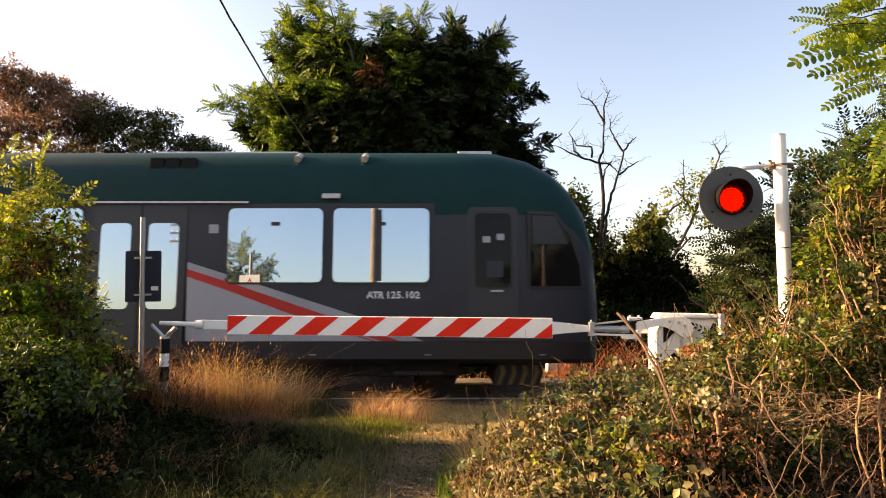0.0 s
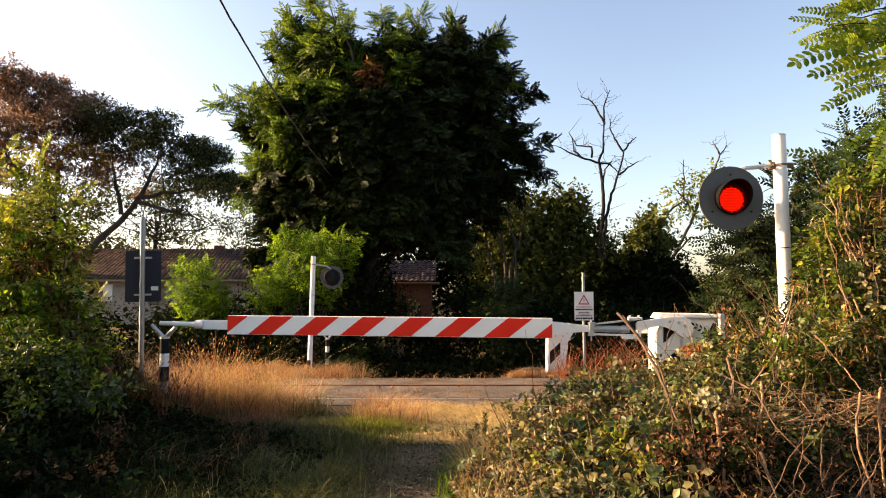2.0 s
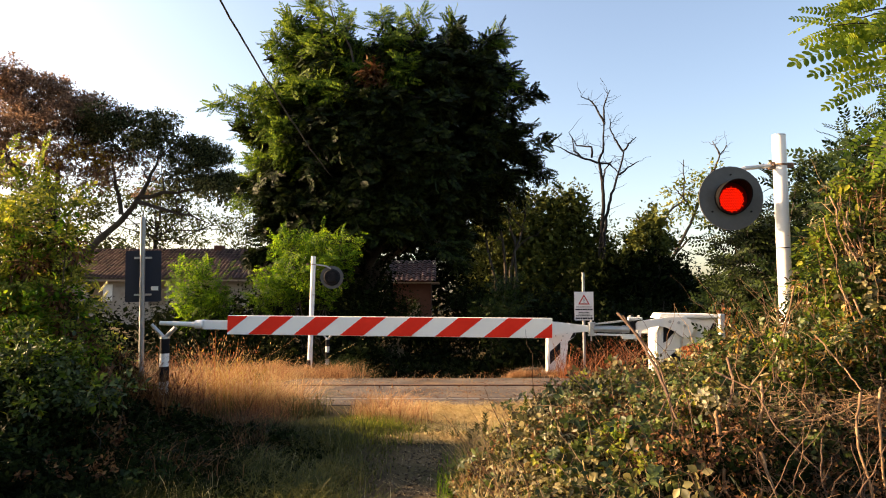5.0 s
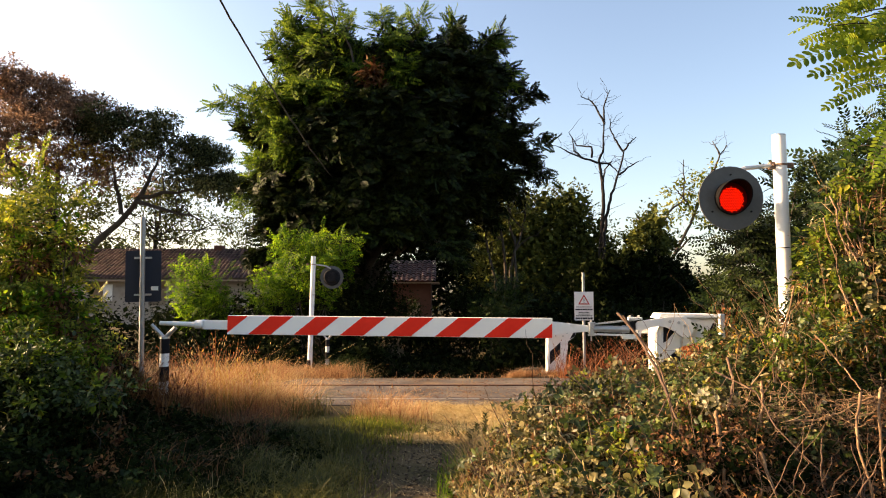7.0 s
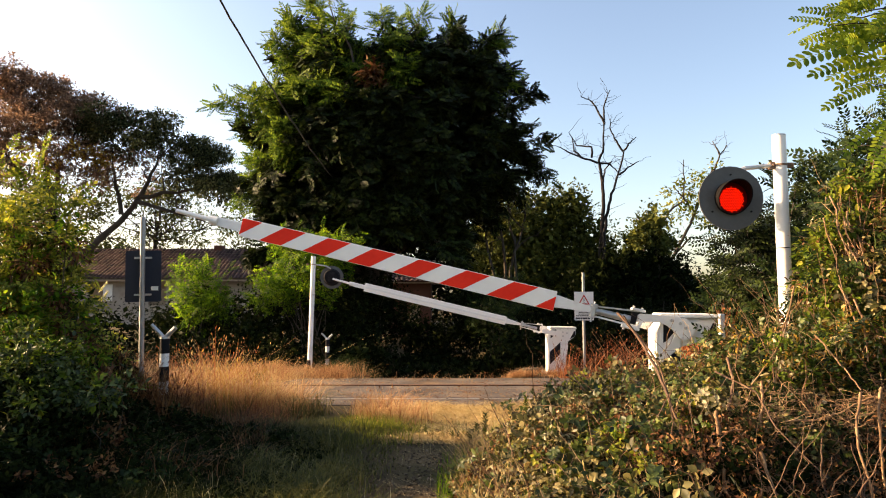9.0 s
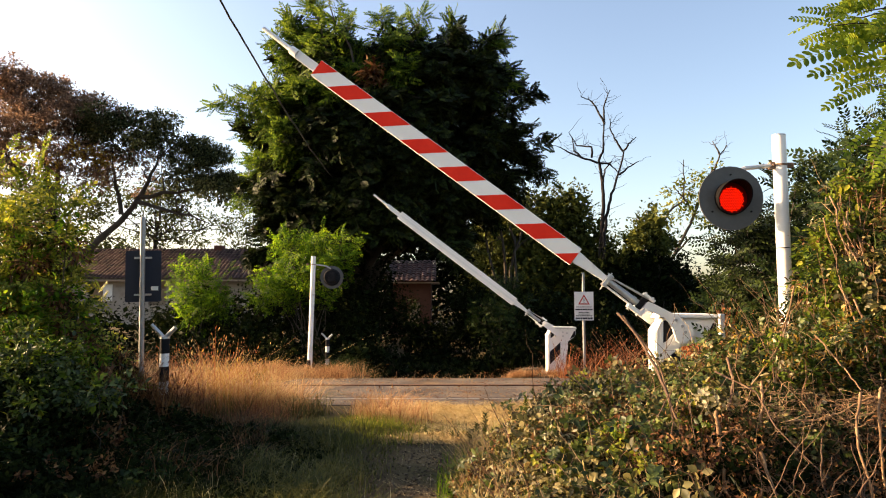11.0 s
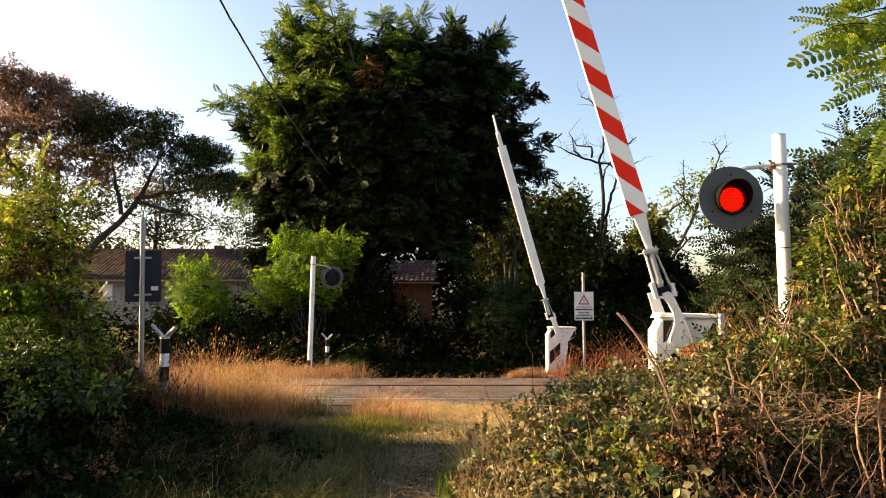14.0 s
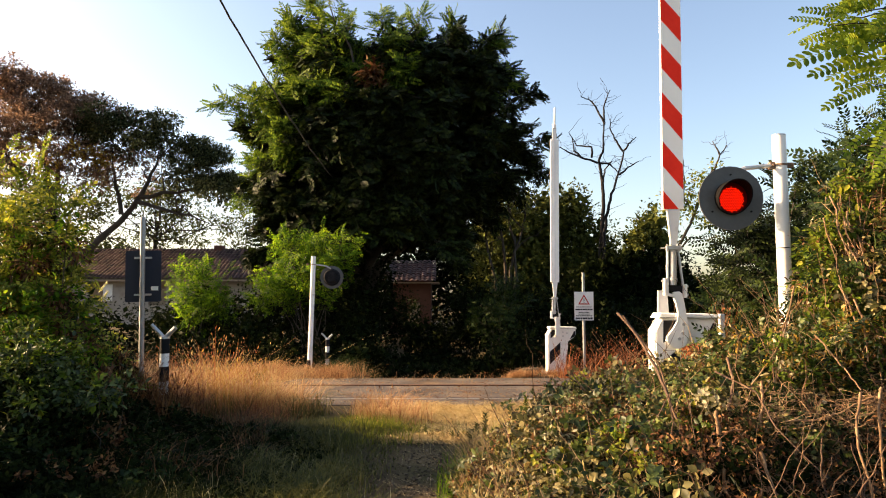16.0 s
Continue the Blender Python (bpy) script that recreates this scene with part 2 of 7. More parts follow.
def prism(outline, y0, y1, bm=None, m=None, bevel=0.0):
    """A plate: an outline in x and z, from y0 to y1."""
    bm = bm or bmesh.new()
    m = m or Matrix()
    a = [bm.verts.new(m @ Vector((x, y0, z))) for x, z in outline]
    b = [bm.verts.new(m @ Vector((x, y1, z))) for x, z in outline]
    n = len(outline)
    fs = [bm.faces.new(a), bm.faces.new(b[::-1])]
    fs += [bm.faces.new((a[i], b[i], b[(i + 1) % n], a[(i + 1) % n])) for i in range(n)]
    if bevel:
        bmesh.ops.bevel(bm, geom=[e for f in fs[:2] for e in f.edges], offset=bevel, segments=2, affect="EDGES")
    return bm


def rounded(x0, x1, z0, z1, r, n=4):
    pts = []
    for cx, cz, a0 in ((x1 - r, z1 - r, 0), (x0 + r, z1 - r, 90), (x0 + r, z0 + r, 180), (x1 - r, z0 + r, 270)):
        for i in range(n + 1):
            a = radians(a0 + 90 * i / n)
            pts.append((cx + r * math.cos(a), cz + r * math.sin(a)))
    return pts


# ---- plants: leaf shapes, twigs, sprays ----
def unit(v):
    return v / np.maximum(1e-9, np.linalg.norm(v, axis=-1, keepdims=True))


def leaflet(length, width, fold=0.25):
    """A leaf blade along +x: a kite with a lifted rim."""
    v = np.array([(0, 0, 0), (0.45 * length, 0.5 * width, fold * width), (length, 0, -0.1 * length), (0.45 * length, -0.5 * width, fold * width)])
    return v, np.array([(0, 1, 2, 3)])


def oval_leaf(length, width):
    """A leaf blade along +x with rounded shoulders and a keel."""
    v = np.array([(0, 0, 0), (0.25, 0.38, 0.16), (0.6, 0.46, 0.14), (1, 0, -0.1), (0.6, -0.46, 0.14), (0.25, -0.38, 0.16)]) * (length, width, width)
    return v, np.array([(0, 1, 2, 3), (0, 3, 4, 5)])


def pinnate(pairs, length, leaf_len, leaf_wid, droop=0.25):
    vs, fs = [], []
    base = np.array([(0, 0, 0), (0.5, 0.5, 0.1), (1, 0, 0), (0.5, -0.5, 0.1)])
    for i in range(pairs):
        s = (i + 0.8) / (pairs + 0.3)
        x, z = s * length, -droop * length * s * s
        for side in (1, -1):
            a = side * radians(62 - 12 * s)
            k = 1.0 - 0.35 * abs(s - 0.45)
            p = base * (leaf_len * k, leaf_wid * k, leaf_wid * 0.8)
            r = np.stack([p[:, 0] * math.cos(a) - p[:, 1] * math.sin(a), p[:, 0] * math.sin(a) + p[:, 1] * math.cos(a), p[:, 2] - 0.22 * p[:, 0]], 1)
            fs.append([len(vs) * 4 + j for j in range(4)])
            vs.append(r + (x, 0, z))
    p = base * (leaf_len, leaf_wid, leaf_wid)
    fs.append([len(vs) * 4 + j for j in range(4)])
    vs.append(p + (length, 0, -droop * length))
    return np.concatenate(vs), np.array(fs)


def trefoil(size):
    vs, fs = [], []
    for a, k in ((0, 1.0), (70, 0.85), (-70, 0.85)):
        a = radians(a)
        v = np.array([(0.12, 0, 0), (0.45, 0.3, 0.07), (0.75, 0.22, 0.04), (1, 0, -0.08), (0.75, -0.22, 0.04), (0.45, -0.3, 0.07)]) * size * k
        r = np.stack([v[:, 0] * math.cos(a) - v[:, 1] * math.sin(a), v[:, 0] * math.sin(a) + v[:, 1] * math.cos(a), v[:, 2]], 1)
        n = len(vs) * 6
        fs += [(n, n + 1, n + 2, n + 3), (n, n + 3, n + 4, n + 5)]
        vs.append(r)
    return np.concatenate(vs), np.array(fs)


def scatter(at, ahead, up, size, shape):
    """Copies of a leaf shape as one array of vertices and faces."""
    v, f = shape
    x = unit(ahead)
    y = unit(np.cross(up, x))
    z = np.cross(x, y)
    w = (v[None, :, 0:1] * x[:, None] + v[None, :, 1:2] * y[:, None] + v[None, :, 2:3] * z[:, None]) * size[:, None, None] + at[:, None]
    n = len(at)
    return w.reshape(-1, 3), (f[None] + (np.arange(n) * len(v))[:, None, None]).reshape(-1, f.shape[1])


def joined(parts):
    vs, fs, n = [], [], 0
    for v, f in parts:
        vs.append(v)
        fs.append(f + n)
        n += len(v)
    return np.concatenate(vs), np.concatenate(fs)


def random_dirs(n, flat=1.0):
    d = rng.normal(size=(n, 3))
    d[:, 2] *= flat
    return unit(d)


def tubes(paths, sides=5):
    """Tapered stems: each path is (points, radii)."""
    vs, fs, n = [], [], 0
    ang = np.linspace(0, 2 * np.pi, sides, endpoint=False)
    for pts, rad in paths:
        pts = np.asarray(pts, float)
        d = unit(np.gradient(pts, axis=0))
        side = unit(np.cross(d, (0.31, 0.17, 0.93) if abs(d[0, 2]) < 0.9 else (1, 0.1, 0)))
        oth = np.cross(d, side)
        ring = pts[:, None] + np.asarray(rad)[:, None, None] * (np.cos(ang)[None, :, None] * side[:, None] + np.sin(ang)[None, :, None] * oth[:, None])
        vs.append(ring.reshape(-1, 3))
        k = len(pts)
        for i in range(k - 1):
            for j in range(sides):
                a, b = n + i * sides + j, n + i * sides + (j + 1) % sides
                fs.append((a, b, b + sides, a + sides))
        n += k * sides
    return np.concatenate(vs), np.array(fs)


def bent(p, q, bend, n=6):
    """A crooked line from p to q."""
    p, q = np.asarray(p, float), np.asarray(q, float)
    s = np.linspace(0, 1, n)[:, None]
    wob = rng.normal(size=(n, 3)) * bend * np.sin(np.pi * s) ** 0.7
    return p + (q - p) * s + wob


def grow(start, heading, length, radius, depth, paths, tips, spread=0.6, kids=3, up=0.15, shrink=0.66):
    """Branches off branches; gathers stem paths and twig ends."""
    n = 5
    pts, p, d = [np.array(start, float)], np.array(start, float), np.array(heading, float)
    for i in range(n):
        d = unit(d + rng.normal(size=3) * 0.17 + np.array((0, 0, up * 0.3)))
        p = p + d * length / n
        pts.append(p)
    paths.append((np.array(pts), np.linspace(radius, radius * 0.55, n + 1)))
    if depth == 0:
        tips.append((p, d))
        return
    for k in range(kids):
        s = pts[-1] if k == 0 else pts[2 + int(rng.integers(0, n - 1))]
        nd = unit(d + rng.normal(size=3) * spread * (0.5 if k == 0 else 1) + np.array((0, 0, up)))
        grow(s, nd, length * shrink * rng.uniform(0.75, 1.15), radius * 0.55 if k else radius * 0.6, depth - 1, paths, tips, spread, kids, up, shrink)


def sprays_in(blobs, n, shell=0.55, gap=0.0, gap_scale=0.5):
    """Places and outward directions for twigs near the skins of ellipsoids."""
    c = np.array([b[:3] for b in blobs], float)
    r = np.array([b[3:6] for b in blobs], float)
    wgt = (r[:, 0] * r[:, 1] + r[:, 1] * r[:, 2] + r[:, 0] * r[:, 2])
    out_p, out_d, have = [], [], 0
    while have < n:
        i = rng.choice(len(blobs), size=n, p=wgt / wgt.sum())
        d = random_dirs(n)
        rad = shell + (1.04 - shell) * rng.random(n) ** 0.6
        p = c[i] + r[i] * d * rad[:, None]
        if gap:
            keep = np.array([noise.noise(Vector(q) * gap_scale) > gap - 1 for q in p])
            p, d = p[keep], d[keep]
        out_p.append(p)
        out_d.append(d)
        have += len(p)
    return np.concatenate(out_p)[:n], np.concatenate(out_d)[:n]


def foliage(blobs, sprays, per, shape, spread, droop=0.2, size=(0.7, 1.2), shell=0.55, gap=0.0, gap_scale=0.5):
    """Sprays of leaves all over a set of ellipsoids."""
    p, d = sprays_in(blobs, sprays, shell, gap, gap_scale)
    d = unit(d + random_dirs(sprays) * 0.6 + (0, 0, 0.1))
    s = rng.random((sprays, per, 1))
    at = (p[:, None] + d[:, None] * s * spread + rng.normal(size=(sprays, per, 3)) * spread * 0.16).reshape(-1, 3)
    ahead = unit(np.repeat(d, per, 0) + random_dirs(sprays * per) * 0.9 - (0, 0, droop))
    up = unit(random_dirs(sprays * per) * 0.55 + (0, 0, 1))
    return scatter(at, ahead, up, rng.uniform(size[0], size[1], sprays * per), shape)


def blades(xy, z, height, width, lean=0.35, segs=3):
    """Curved, tapered grass blades."""
    n = len(xy)
    a = rng.uniform(0, 2 * np.pi, n)
    side = np.stack([np.cos(a), np.sin(a), 0 * a], 1)
    out = np.stack([np.cos(a + 1.4), np.sin(a + 1.4), 0 * a], 1) * (lean * rng.uniform(0.1, 1.5, n))[:, None]
    h = height[:, None]
    base = np.concatenate([xy, z[:, None]], 1)
    rows = []
    for i in range(segs + 1):
        s = i / segs
        c = base + np.array((0, 0, 1)) * h * (s - 0.25 * lean * s * s) + out * h * s * s
        w = side * (width[:, None] * (1 - 0.85 * s))
        rows.append(np.stack([c - w, c + w], 1))
    v = np.stack(rows, 1).reshape(n, -1, 3)
    f = np.array([(2 * i, 2 * i + 1, 2 * i + 3, 2 * i + 2) for i in range(segs)])
    return v.reshape(-1, 3), (f[None] + (np.arange(n) * v.shape[1])[:, None, None]).reshape(-1, 4)


def seed_heads(xy, z, height, size):
    """Tufts at the ends of dry stalks."""
    n = len(xy)
    at = np.concatenate([xy, (z + height)[:, None]], 1)
    return scatter(at, unit(random_dirs(n) * 0.5 + (0, 0, 1)), random_dirs(n), size, leaflet(1.0, 0.3))


# ---- lie of the land ----
def smooth(a, b, x):
    s = np.clip((x - a) / (b - a), 0, 1)
    return s * s * (3 - 2 * s)


def land(x, y):
    """Height of the ground: a rise on the camera's side, level at the line."""
    x, y = np.asarray(x, float), np.asarray(y, float)
    z = 0.34 * (1 - smooth(6.0, 9.0, y))
    z = z + 0.10 * smooth(0.6, 2.6, x) * (1 - smooth(7.0, 9.0, y)) + 0.12 * smooth(1.6, 3.5, -x) * (1 - smooth(6.5, 8.6, y))
    z = z + 0.03 * np.sin(1.7 * x + 0.6 * y) * np.sin(1.1 * y - 0.4 * x) * (1 - smooth(7.5, 9.0, y))
    far = smooth(14.5, 19, y)
    z = z + far * (0.10 * np.sin(0.35 * x + 1.0) * np.sin(0.21 * y) + 0.05)
    z = z - 0.32 * (1 - smooth(1.2, 1.9, np.abs(x + 0.1))) * smooth(12.75, 14.4, y) * (1 - smooth(21, 26, y))
    return z - 0.05 * smooth(1.7, 3.0, np.abs(x + 0.1)) * smooth(8.6, 9.4, y) * (1 - smooth(12.6, 13.4, y))


def ground_sheet():
    xs = np.unique(np.concatenate([np.linspace(-9, 9, 91), np.array([-900, -400, -200, -100, -60, -40, -28, -20, -15, -12, 12, 15, 20, 28, 40, 60, 100, 200, 400, 900])]))
    ys = np.unique(np.concatenate([np.linspace(-3, 20, 106), np.array([-900, -300, -100, -40, -20, -10, -6, 22, 25, 30, 36, 45, 60, 90, 150, 300, 900])]))
    X, Y = np.meshgrid(xs, ys)
    V = np.stack([X, Y, land(X, Y)], -1).reshape(-1, 3)
    w = len(xs)
    F = [(j * w + i, j * w + i + 1, (j + 1) * w + i + 1, (j + 1) * w + i) for j in range(len(ys) - 1) for i in range(w - 1)]
    ob = mesh_object("ground", V, np.array(F), M_SOIL, smooth=True)
    tagged(ob, "brown earth with dry litter and sparse green patches", "ground", kind="structure")


ground_sheet()

TRACK = 11.08  # centre line of the railway
GAUGE = 0.755


def crossing():
    # asphalt in three bands, with slots beside the rails
    n = 0
    for y0, y1 in ((9.75, TRACK - GAUGE - 0.04), (TRACK - GAUGE + 0.12, TRACK + GAUGE - 0.12), (TRACK + GAUGE + 0.04, 12.75)):
        bm = bmesh.new()
        xs = np.linspace(-3.0, 3.1, 40)
        ys = np.linspace(y0, y1, 12)
        g = [[bm.verts.new((x + (0.12 * math.sin(9 * y) if i in (0, 39) else 0), y, 0.012 + 0.006 * noise.noise(Vector((x * 2, y * 2, 1))))) for i, x in enumerate(xs)] for y in ys]
        for j in range(11):
            for i in range(39):
                bm.faces.new((g[j][i], g[j][i + 1], g[j + 1][i + 1], g[j + 1][i]))
        ex = bmesh.ops.extrude_face_region(bm, geom=bm.faces[:])
        bmesh.ops.translate(bm, verts=[v for v in ex["geom"] if isinstance(v, bmesh.types.BMVert)], vec=(0, 0, -0.12))
        n += 1
        tagged(part("road_%d" % n, bm, M_ROAD), "worn grey-brown asphalt of the level crossing", "road", kind="structure")
    for s in (-1, 1):
        y = TRACK + s * GAUGE
        r = thing("rail", pose(0, y, 0), "steel rail with polished head set in the crossing", "rail", "rails of the track")
        prof = [(-0.07, -0.15), (0.07, -0.15), (0.07, -0.135), (0.012, -0.115), (0.012, -0.04), (0.035, -0.025), (0.035, 0.0), (-0.035, 0.0), (-0.035, -0.025), (-0.012, -0.04), (-0.012, -0.115), (-0.07, -0.135)]
        turn = Matrix(((0, 1, 0, 0), (1, 0, 0, 0), (0, 0, 1, 0), (0, 0, 0, 1)))
        part("rail_web", prism(prof, -420, 60, m=turn), M_RAIL, r)
        # only the near head has the glint painted in; the far one stays dark
        part("rail_head", box(-420, 60, -0.033, 0.033, 0.0, 0.022, 0.004), M_RAILHEAD if s < 0 else M_RAIL, r, "worn running surface with the sun's glint put into its colour" if s < 0 else "worn running surface without the glint in its colour")
    bm = box(-420, -3.05, TRACK - 1.5, TRACK + 1.5, -0.3, -0.045)
    box(3.2, 60, TRACK - 1.5, TRACK + 1.5, -0.3, -0.045, bm=bm)
    tagged(part("ballast", bm, M_BALLAST), "brown stone ballast under the track", "ballast", kind="structure")


crossing()


# ---- level crossing barriers ----
REACH0, REACH1 = 1.145, 4.465  # striped panel, from the pivot


def barrier(m, pivot_z, face, left, wide, bands, label):
    """A barrier whose boom reaches to -x; face: the side (-1 or 1) that carries the red stripes; bands: outlines of
    black plates, first the dark slot under the lid, then the painted bands.
    """
    b = thing("level_crossing_barrier", m, label, "barrier", "barriers of the crossing")
    P = pivot_z
    hood = [(left, 0.0), (left, P - 0.03), (left + 0.065, P + 0.06), (left + 0.075, P + 0.095), (wide, P + 0.095), (wide, P - 0.30), (wide * 0.6, 0.0)]
    part("housing", prism(hood, -0.17, 0.17, bevel=0.012), M_WHITE, b, "white painted steel drive housing", True)
    part("counterweight_box", prism([(wide + 0.004, P - 0.17), (wide + 0.004, P + 0.095), (0.40, P + 0.095), (0.40, P - 0.02), (0.34, P - 0.10)], -0.16, 0.16, bevel=0.012), M_WHITE, b, "white weight box with bolted side", True)
    part("lid", prism([(left + 0.03, P + 0.10), (left + 0.06, P + 0.148), (0.40, P + 0.140), (0.43, P + 0.10)], -0.185, 0.185, bevel=0.008), M_WHITE, b, "white steel lid", True)
    part("lid_seam", box(left + 0.05, 0.41, -0.187, -0.1855, P + 0.106, P + 0.112), M_RUBBER, b)
    part("base_plate", box(left - 0.10, 0.12, -0.24, 0.24, -0.10, 0.012, 0.006), M_CONCRETE, b)
    # first plate is flat black in place of the slot's darkness, others are paint
    for outline in bands:
        part("black_band", prism([(x, P + z) for x, z in outline], -0.174, -0.1705), M_BLACK, b, "black plate of a warning band or of the dark slot")
    part("black_band", prism([(0.27, P - 0.12), (0.36, P + 0.06), (0.39, P + 0.06), (0.39, P - 0.03), (0.335, P - 0.095)], -0.164, -0.1605), M_BLACK, b, "black plate of a warning band or of the dark slot")
    for x, z in ((0.11, 0.03), (0.11, -0.055), (0.20, 0.01)):
        part("bolt", rod((x, -0.15, P + z), (x, -0.172, P + z), 0.018, sides=8), M_GALV, b)
    # the boom: its root turns about the pivot and carries the rest
    side = 0.20 * face
    root = [(0.15, -0.05), (0.185, 0.02), (0.16, 0.085), (0.08, 0.122), (-0.05, 0.118), (-0.18, 0.098), (-0.28, 0.082), (-0.34, 0.070), (-0.36, 0.045), (-0.355, -0.012), (-0.30, -0.010),
            (-0.23, 0.022), (-0.15, 0.036), (-0.08, 0.026), (-0.02, -0.008), (0.03, -0.045), (0.07, -0.075), (0.11, -0.08)]
    bm = prism(root, side - 0.03, side + 0.03, bevel=0.006)
    rod((0, side - 0.03 * face, 0), (0, -side, 0), 0.045, bm=bm)
    boom = part("boom", bm, M_WHITE, b, "white boom root bracket", True)
    boom.matrix_basis = pose(0, 0, P)
    for x, z in ((0.085, 0.035), (0.03, 0.065), (-0.05, 0.075)):
        part("bolt", rod((x, side - 0.04, z), (x, side + 0.04, z), 0.015, sides=8), M_GALV, boom)
    part("rear_plate", prism([(-0.37, -0.062), (-0.37, 0.03), (0.06, 0.06), (0.06, -0.07)], min(-side, -side - face * 0.03), max(-side, -side - face * 0.03), bevel=0.005), M_WHITE, boom, "white rear arm plate")
    # the clamped arm: a galvanised tube between two flat bars, held by a collar and a forked bracket
    part("arm", rod((-0.42, side, -0.006), (-0.80, side, 0.0), 0.033, 0.030, sides=20), M_GALV, boom, "galvanised steel arm tube", True)
    part("arm_sleeve", rod((-0.455, side, -0.006), (-0.485, side, -0.006), 0.039, sides=20), M_GALV, boom, "", True)
    part("clamp_bar", prism([(-0.76, -0.062), (-0.76, -0.046), (-0.33, -0.052), (-0.33, -0.070)], side - 0.022, side + 0.022, bevel=0.003), M_WHITE, boom, "white flat steel bar of the arm")
    part("clamp_bar", prism([(-0.76, 0.034), (-0.76, 0.048), (-0.36, 0.098), (-0.36, 0.080)], side - 0.022, side + 0.022, bevel=0.003), M_GALV, boom, "grey flat steel bar of the arm")
    part("bracket", box(-0.485, -0.32, side - 0.04, side + 0.04, -0.096, -0.066, 0.008), M_WHITE, boom, "white side of the forked bracket")
    part("bracket", prism([(-0.345, -0.066), (-0.318, -0.066), (-0.305, 0.0), (-0.33, 0.0)], side - 0.036, side + 0.036, bevel=0.004), M_WHITE, boom)
    part("bracket", box(-0.43, -0.30, side - 0.04, side + 0.04, 0.086, 0.114, 0.008), M_WHITE, boom, "small white block on the arm")
    # solid black block put where the open gap lies in shade
    part("bracket_gap_block", box(-0.415, -0.365, side - 0.028, side + 0.028, -0.045, 0.070), M_BLACK, boom, "black block standing in for the shaded gap under the tube")
    for x, z in ((-0.46, -0.10), (-0.36, -0.10), (-0.41, 0.118), (-0.33, 0.118)):
        part("bolt", rod((x, side, z - 0.012), (x, side, z + 0.012), 0.013, sides=6), M_GALV, boom)
    part("collar", box(-0.795, -0.755, side - 0.042, side + 0.042, -0.070, 0.064, 0.006), M_GALV, boom, "steel collar with clamping bolts")
    for z in (-0.062, -0.03, 0.03, 0.056):
        part("bolt", rod((-0.81, side - 0.03, z), (-0.74, side - 0.03, z), 0.007, sides=6), M_GALV, boom)
    part("collar_bolt", rod((-0.775, side, -0.115), (-0.775, side, 0.085), 0.008, sides=6), M_GALV, boom)
    part("arm_taper", prism([(-0.795, -0.028), (-0.795, 0.028), (-1.02, 0.050), (-REACH0 - 0.02, 0.066), (-REACH0 - 0.02, -0.064), (-1.02, -0.046)], side - 0.025, side + 0.025, bevel=0.006), M_WHITE, boom)
    h = 0.097
    part("panel", box(-REACH1, -REACH0, side - 0.03, side + 0.03, -h, h, 0.006), M_FILM, boom, "white reflective boom panel")
    part("rib", box(-REACH1 + 0.02, -REACH0 - 0.02, side - face * 0.03 - 0.012, side - face * 0.03 + 0.012, -0.02, 0.02, 0.004), M_WHITE, boom)
    # red slanting stripes, cut square at both ends
    step, lean = 0.485, 0.235
    x = -REACH1 - 0.255
    y0, y1 = sorted((side + face * 0.0302, side + face * 0.0325))
    while x < -REACH0:
        quad = [(x, -h + 0.004), (x + step / 2, -h + 0.004), (x + step / 2 + lean, h - 0.004), (x + lean, h - 0.004)]
        bm = prism(quad, y0, y1)
        for px, nx in ((-REACH1 + 0.003, (-1, 0, 0)), (-REACH0 - 0.003, (1, 0, 0))):
            g = bmesh.ops.bisect_plane(bm, geom=bm.verts[:] + bm.edges[:] + bm.faces[:], plane_co=(px, 0, 0), plane_no=nx, clear_outer=True)
            bmesh.ops.holes_fill(bm, edges=bm.edges[:])
        if len(bm.faces) > 3:
            part("red_stripe", bm, M_RED, boom, "red reflective stripe")
        else:
            bm.free()
        x += step
    part("tip_plate", box(-REACH1 - 0.27, -REACH1 - 0.002, side - 0.02, side + 0.02, -0.05, 0.045, 0.006), M_WHITE, boom)
    bm = rod((-REACH1 - 0.27, side, 0), (-REACH1 - 0.36, side, 0.0), 0.05, 0.045, sides=14)
    rod((-REACH1 - 0.36, side, 0), (-REACH1 - 0.76, side, 0.01), 0.026, 0.022, sides=14, bm=bm)
    part("tip", bm, M_WHITE, boom, "thin white boom tip", True)
    return b, boom


NEAR_BARRIER, NEAR_BOOM = barrier(pose(2.225, 6.03, 0.40, 0, 0, -7.1), 1.03, -1, -0.175, 0.06,
                                   ([(-0.10, -0.13), (-0.095, 0.085), (0.055, 0.085), (0.05, 0.03), (-0.07, -0.11)], [(-0.165, -0.50), (-0.165, -0.36), (0.05, -0.17), (0.05, -0.31)], [(-0.165, -0.82), (-0.165, -0.66), (0.05, -0.47), (0.05, -0.63)]),
                                   "white level crossing barrier with red and white striped boom")
FAR_BARRIER, FAR_BOOM = barrier(pose(2.55, 13.8, 0.0), 0.87, 1, -0.225, 0.22,
                                 ([(-0.165, -0.11), (-0.165, 0.02), (-0.12, 0.09), (-0.03, 0.09), (-0.06, -0.02)], [(-0.185, -0.68), (-0.185, -0.40), (0.05, -0.19), (0.05, -0.44)]),
                                 "white level crossing barrier seen from its plain back")


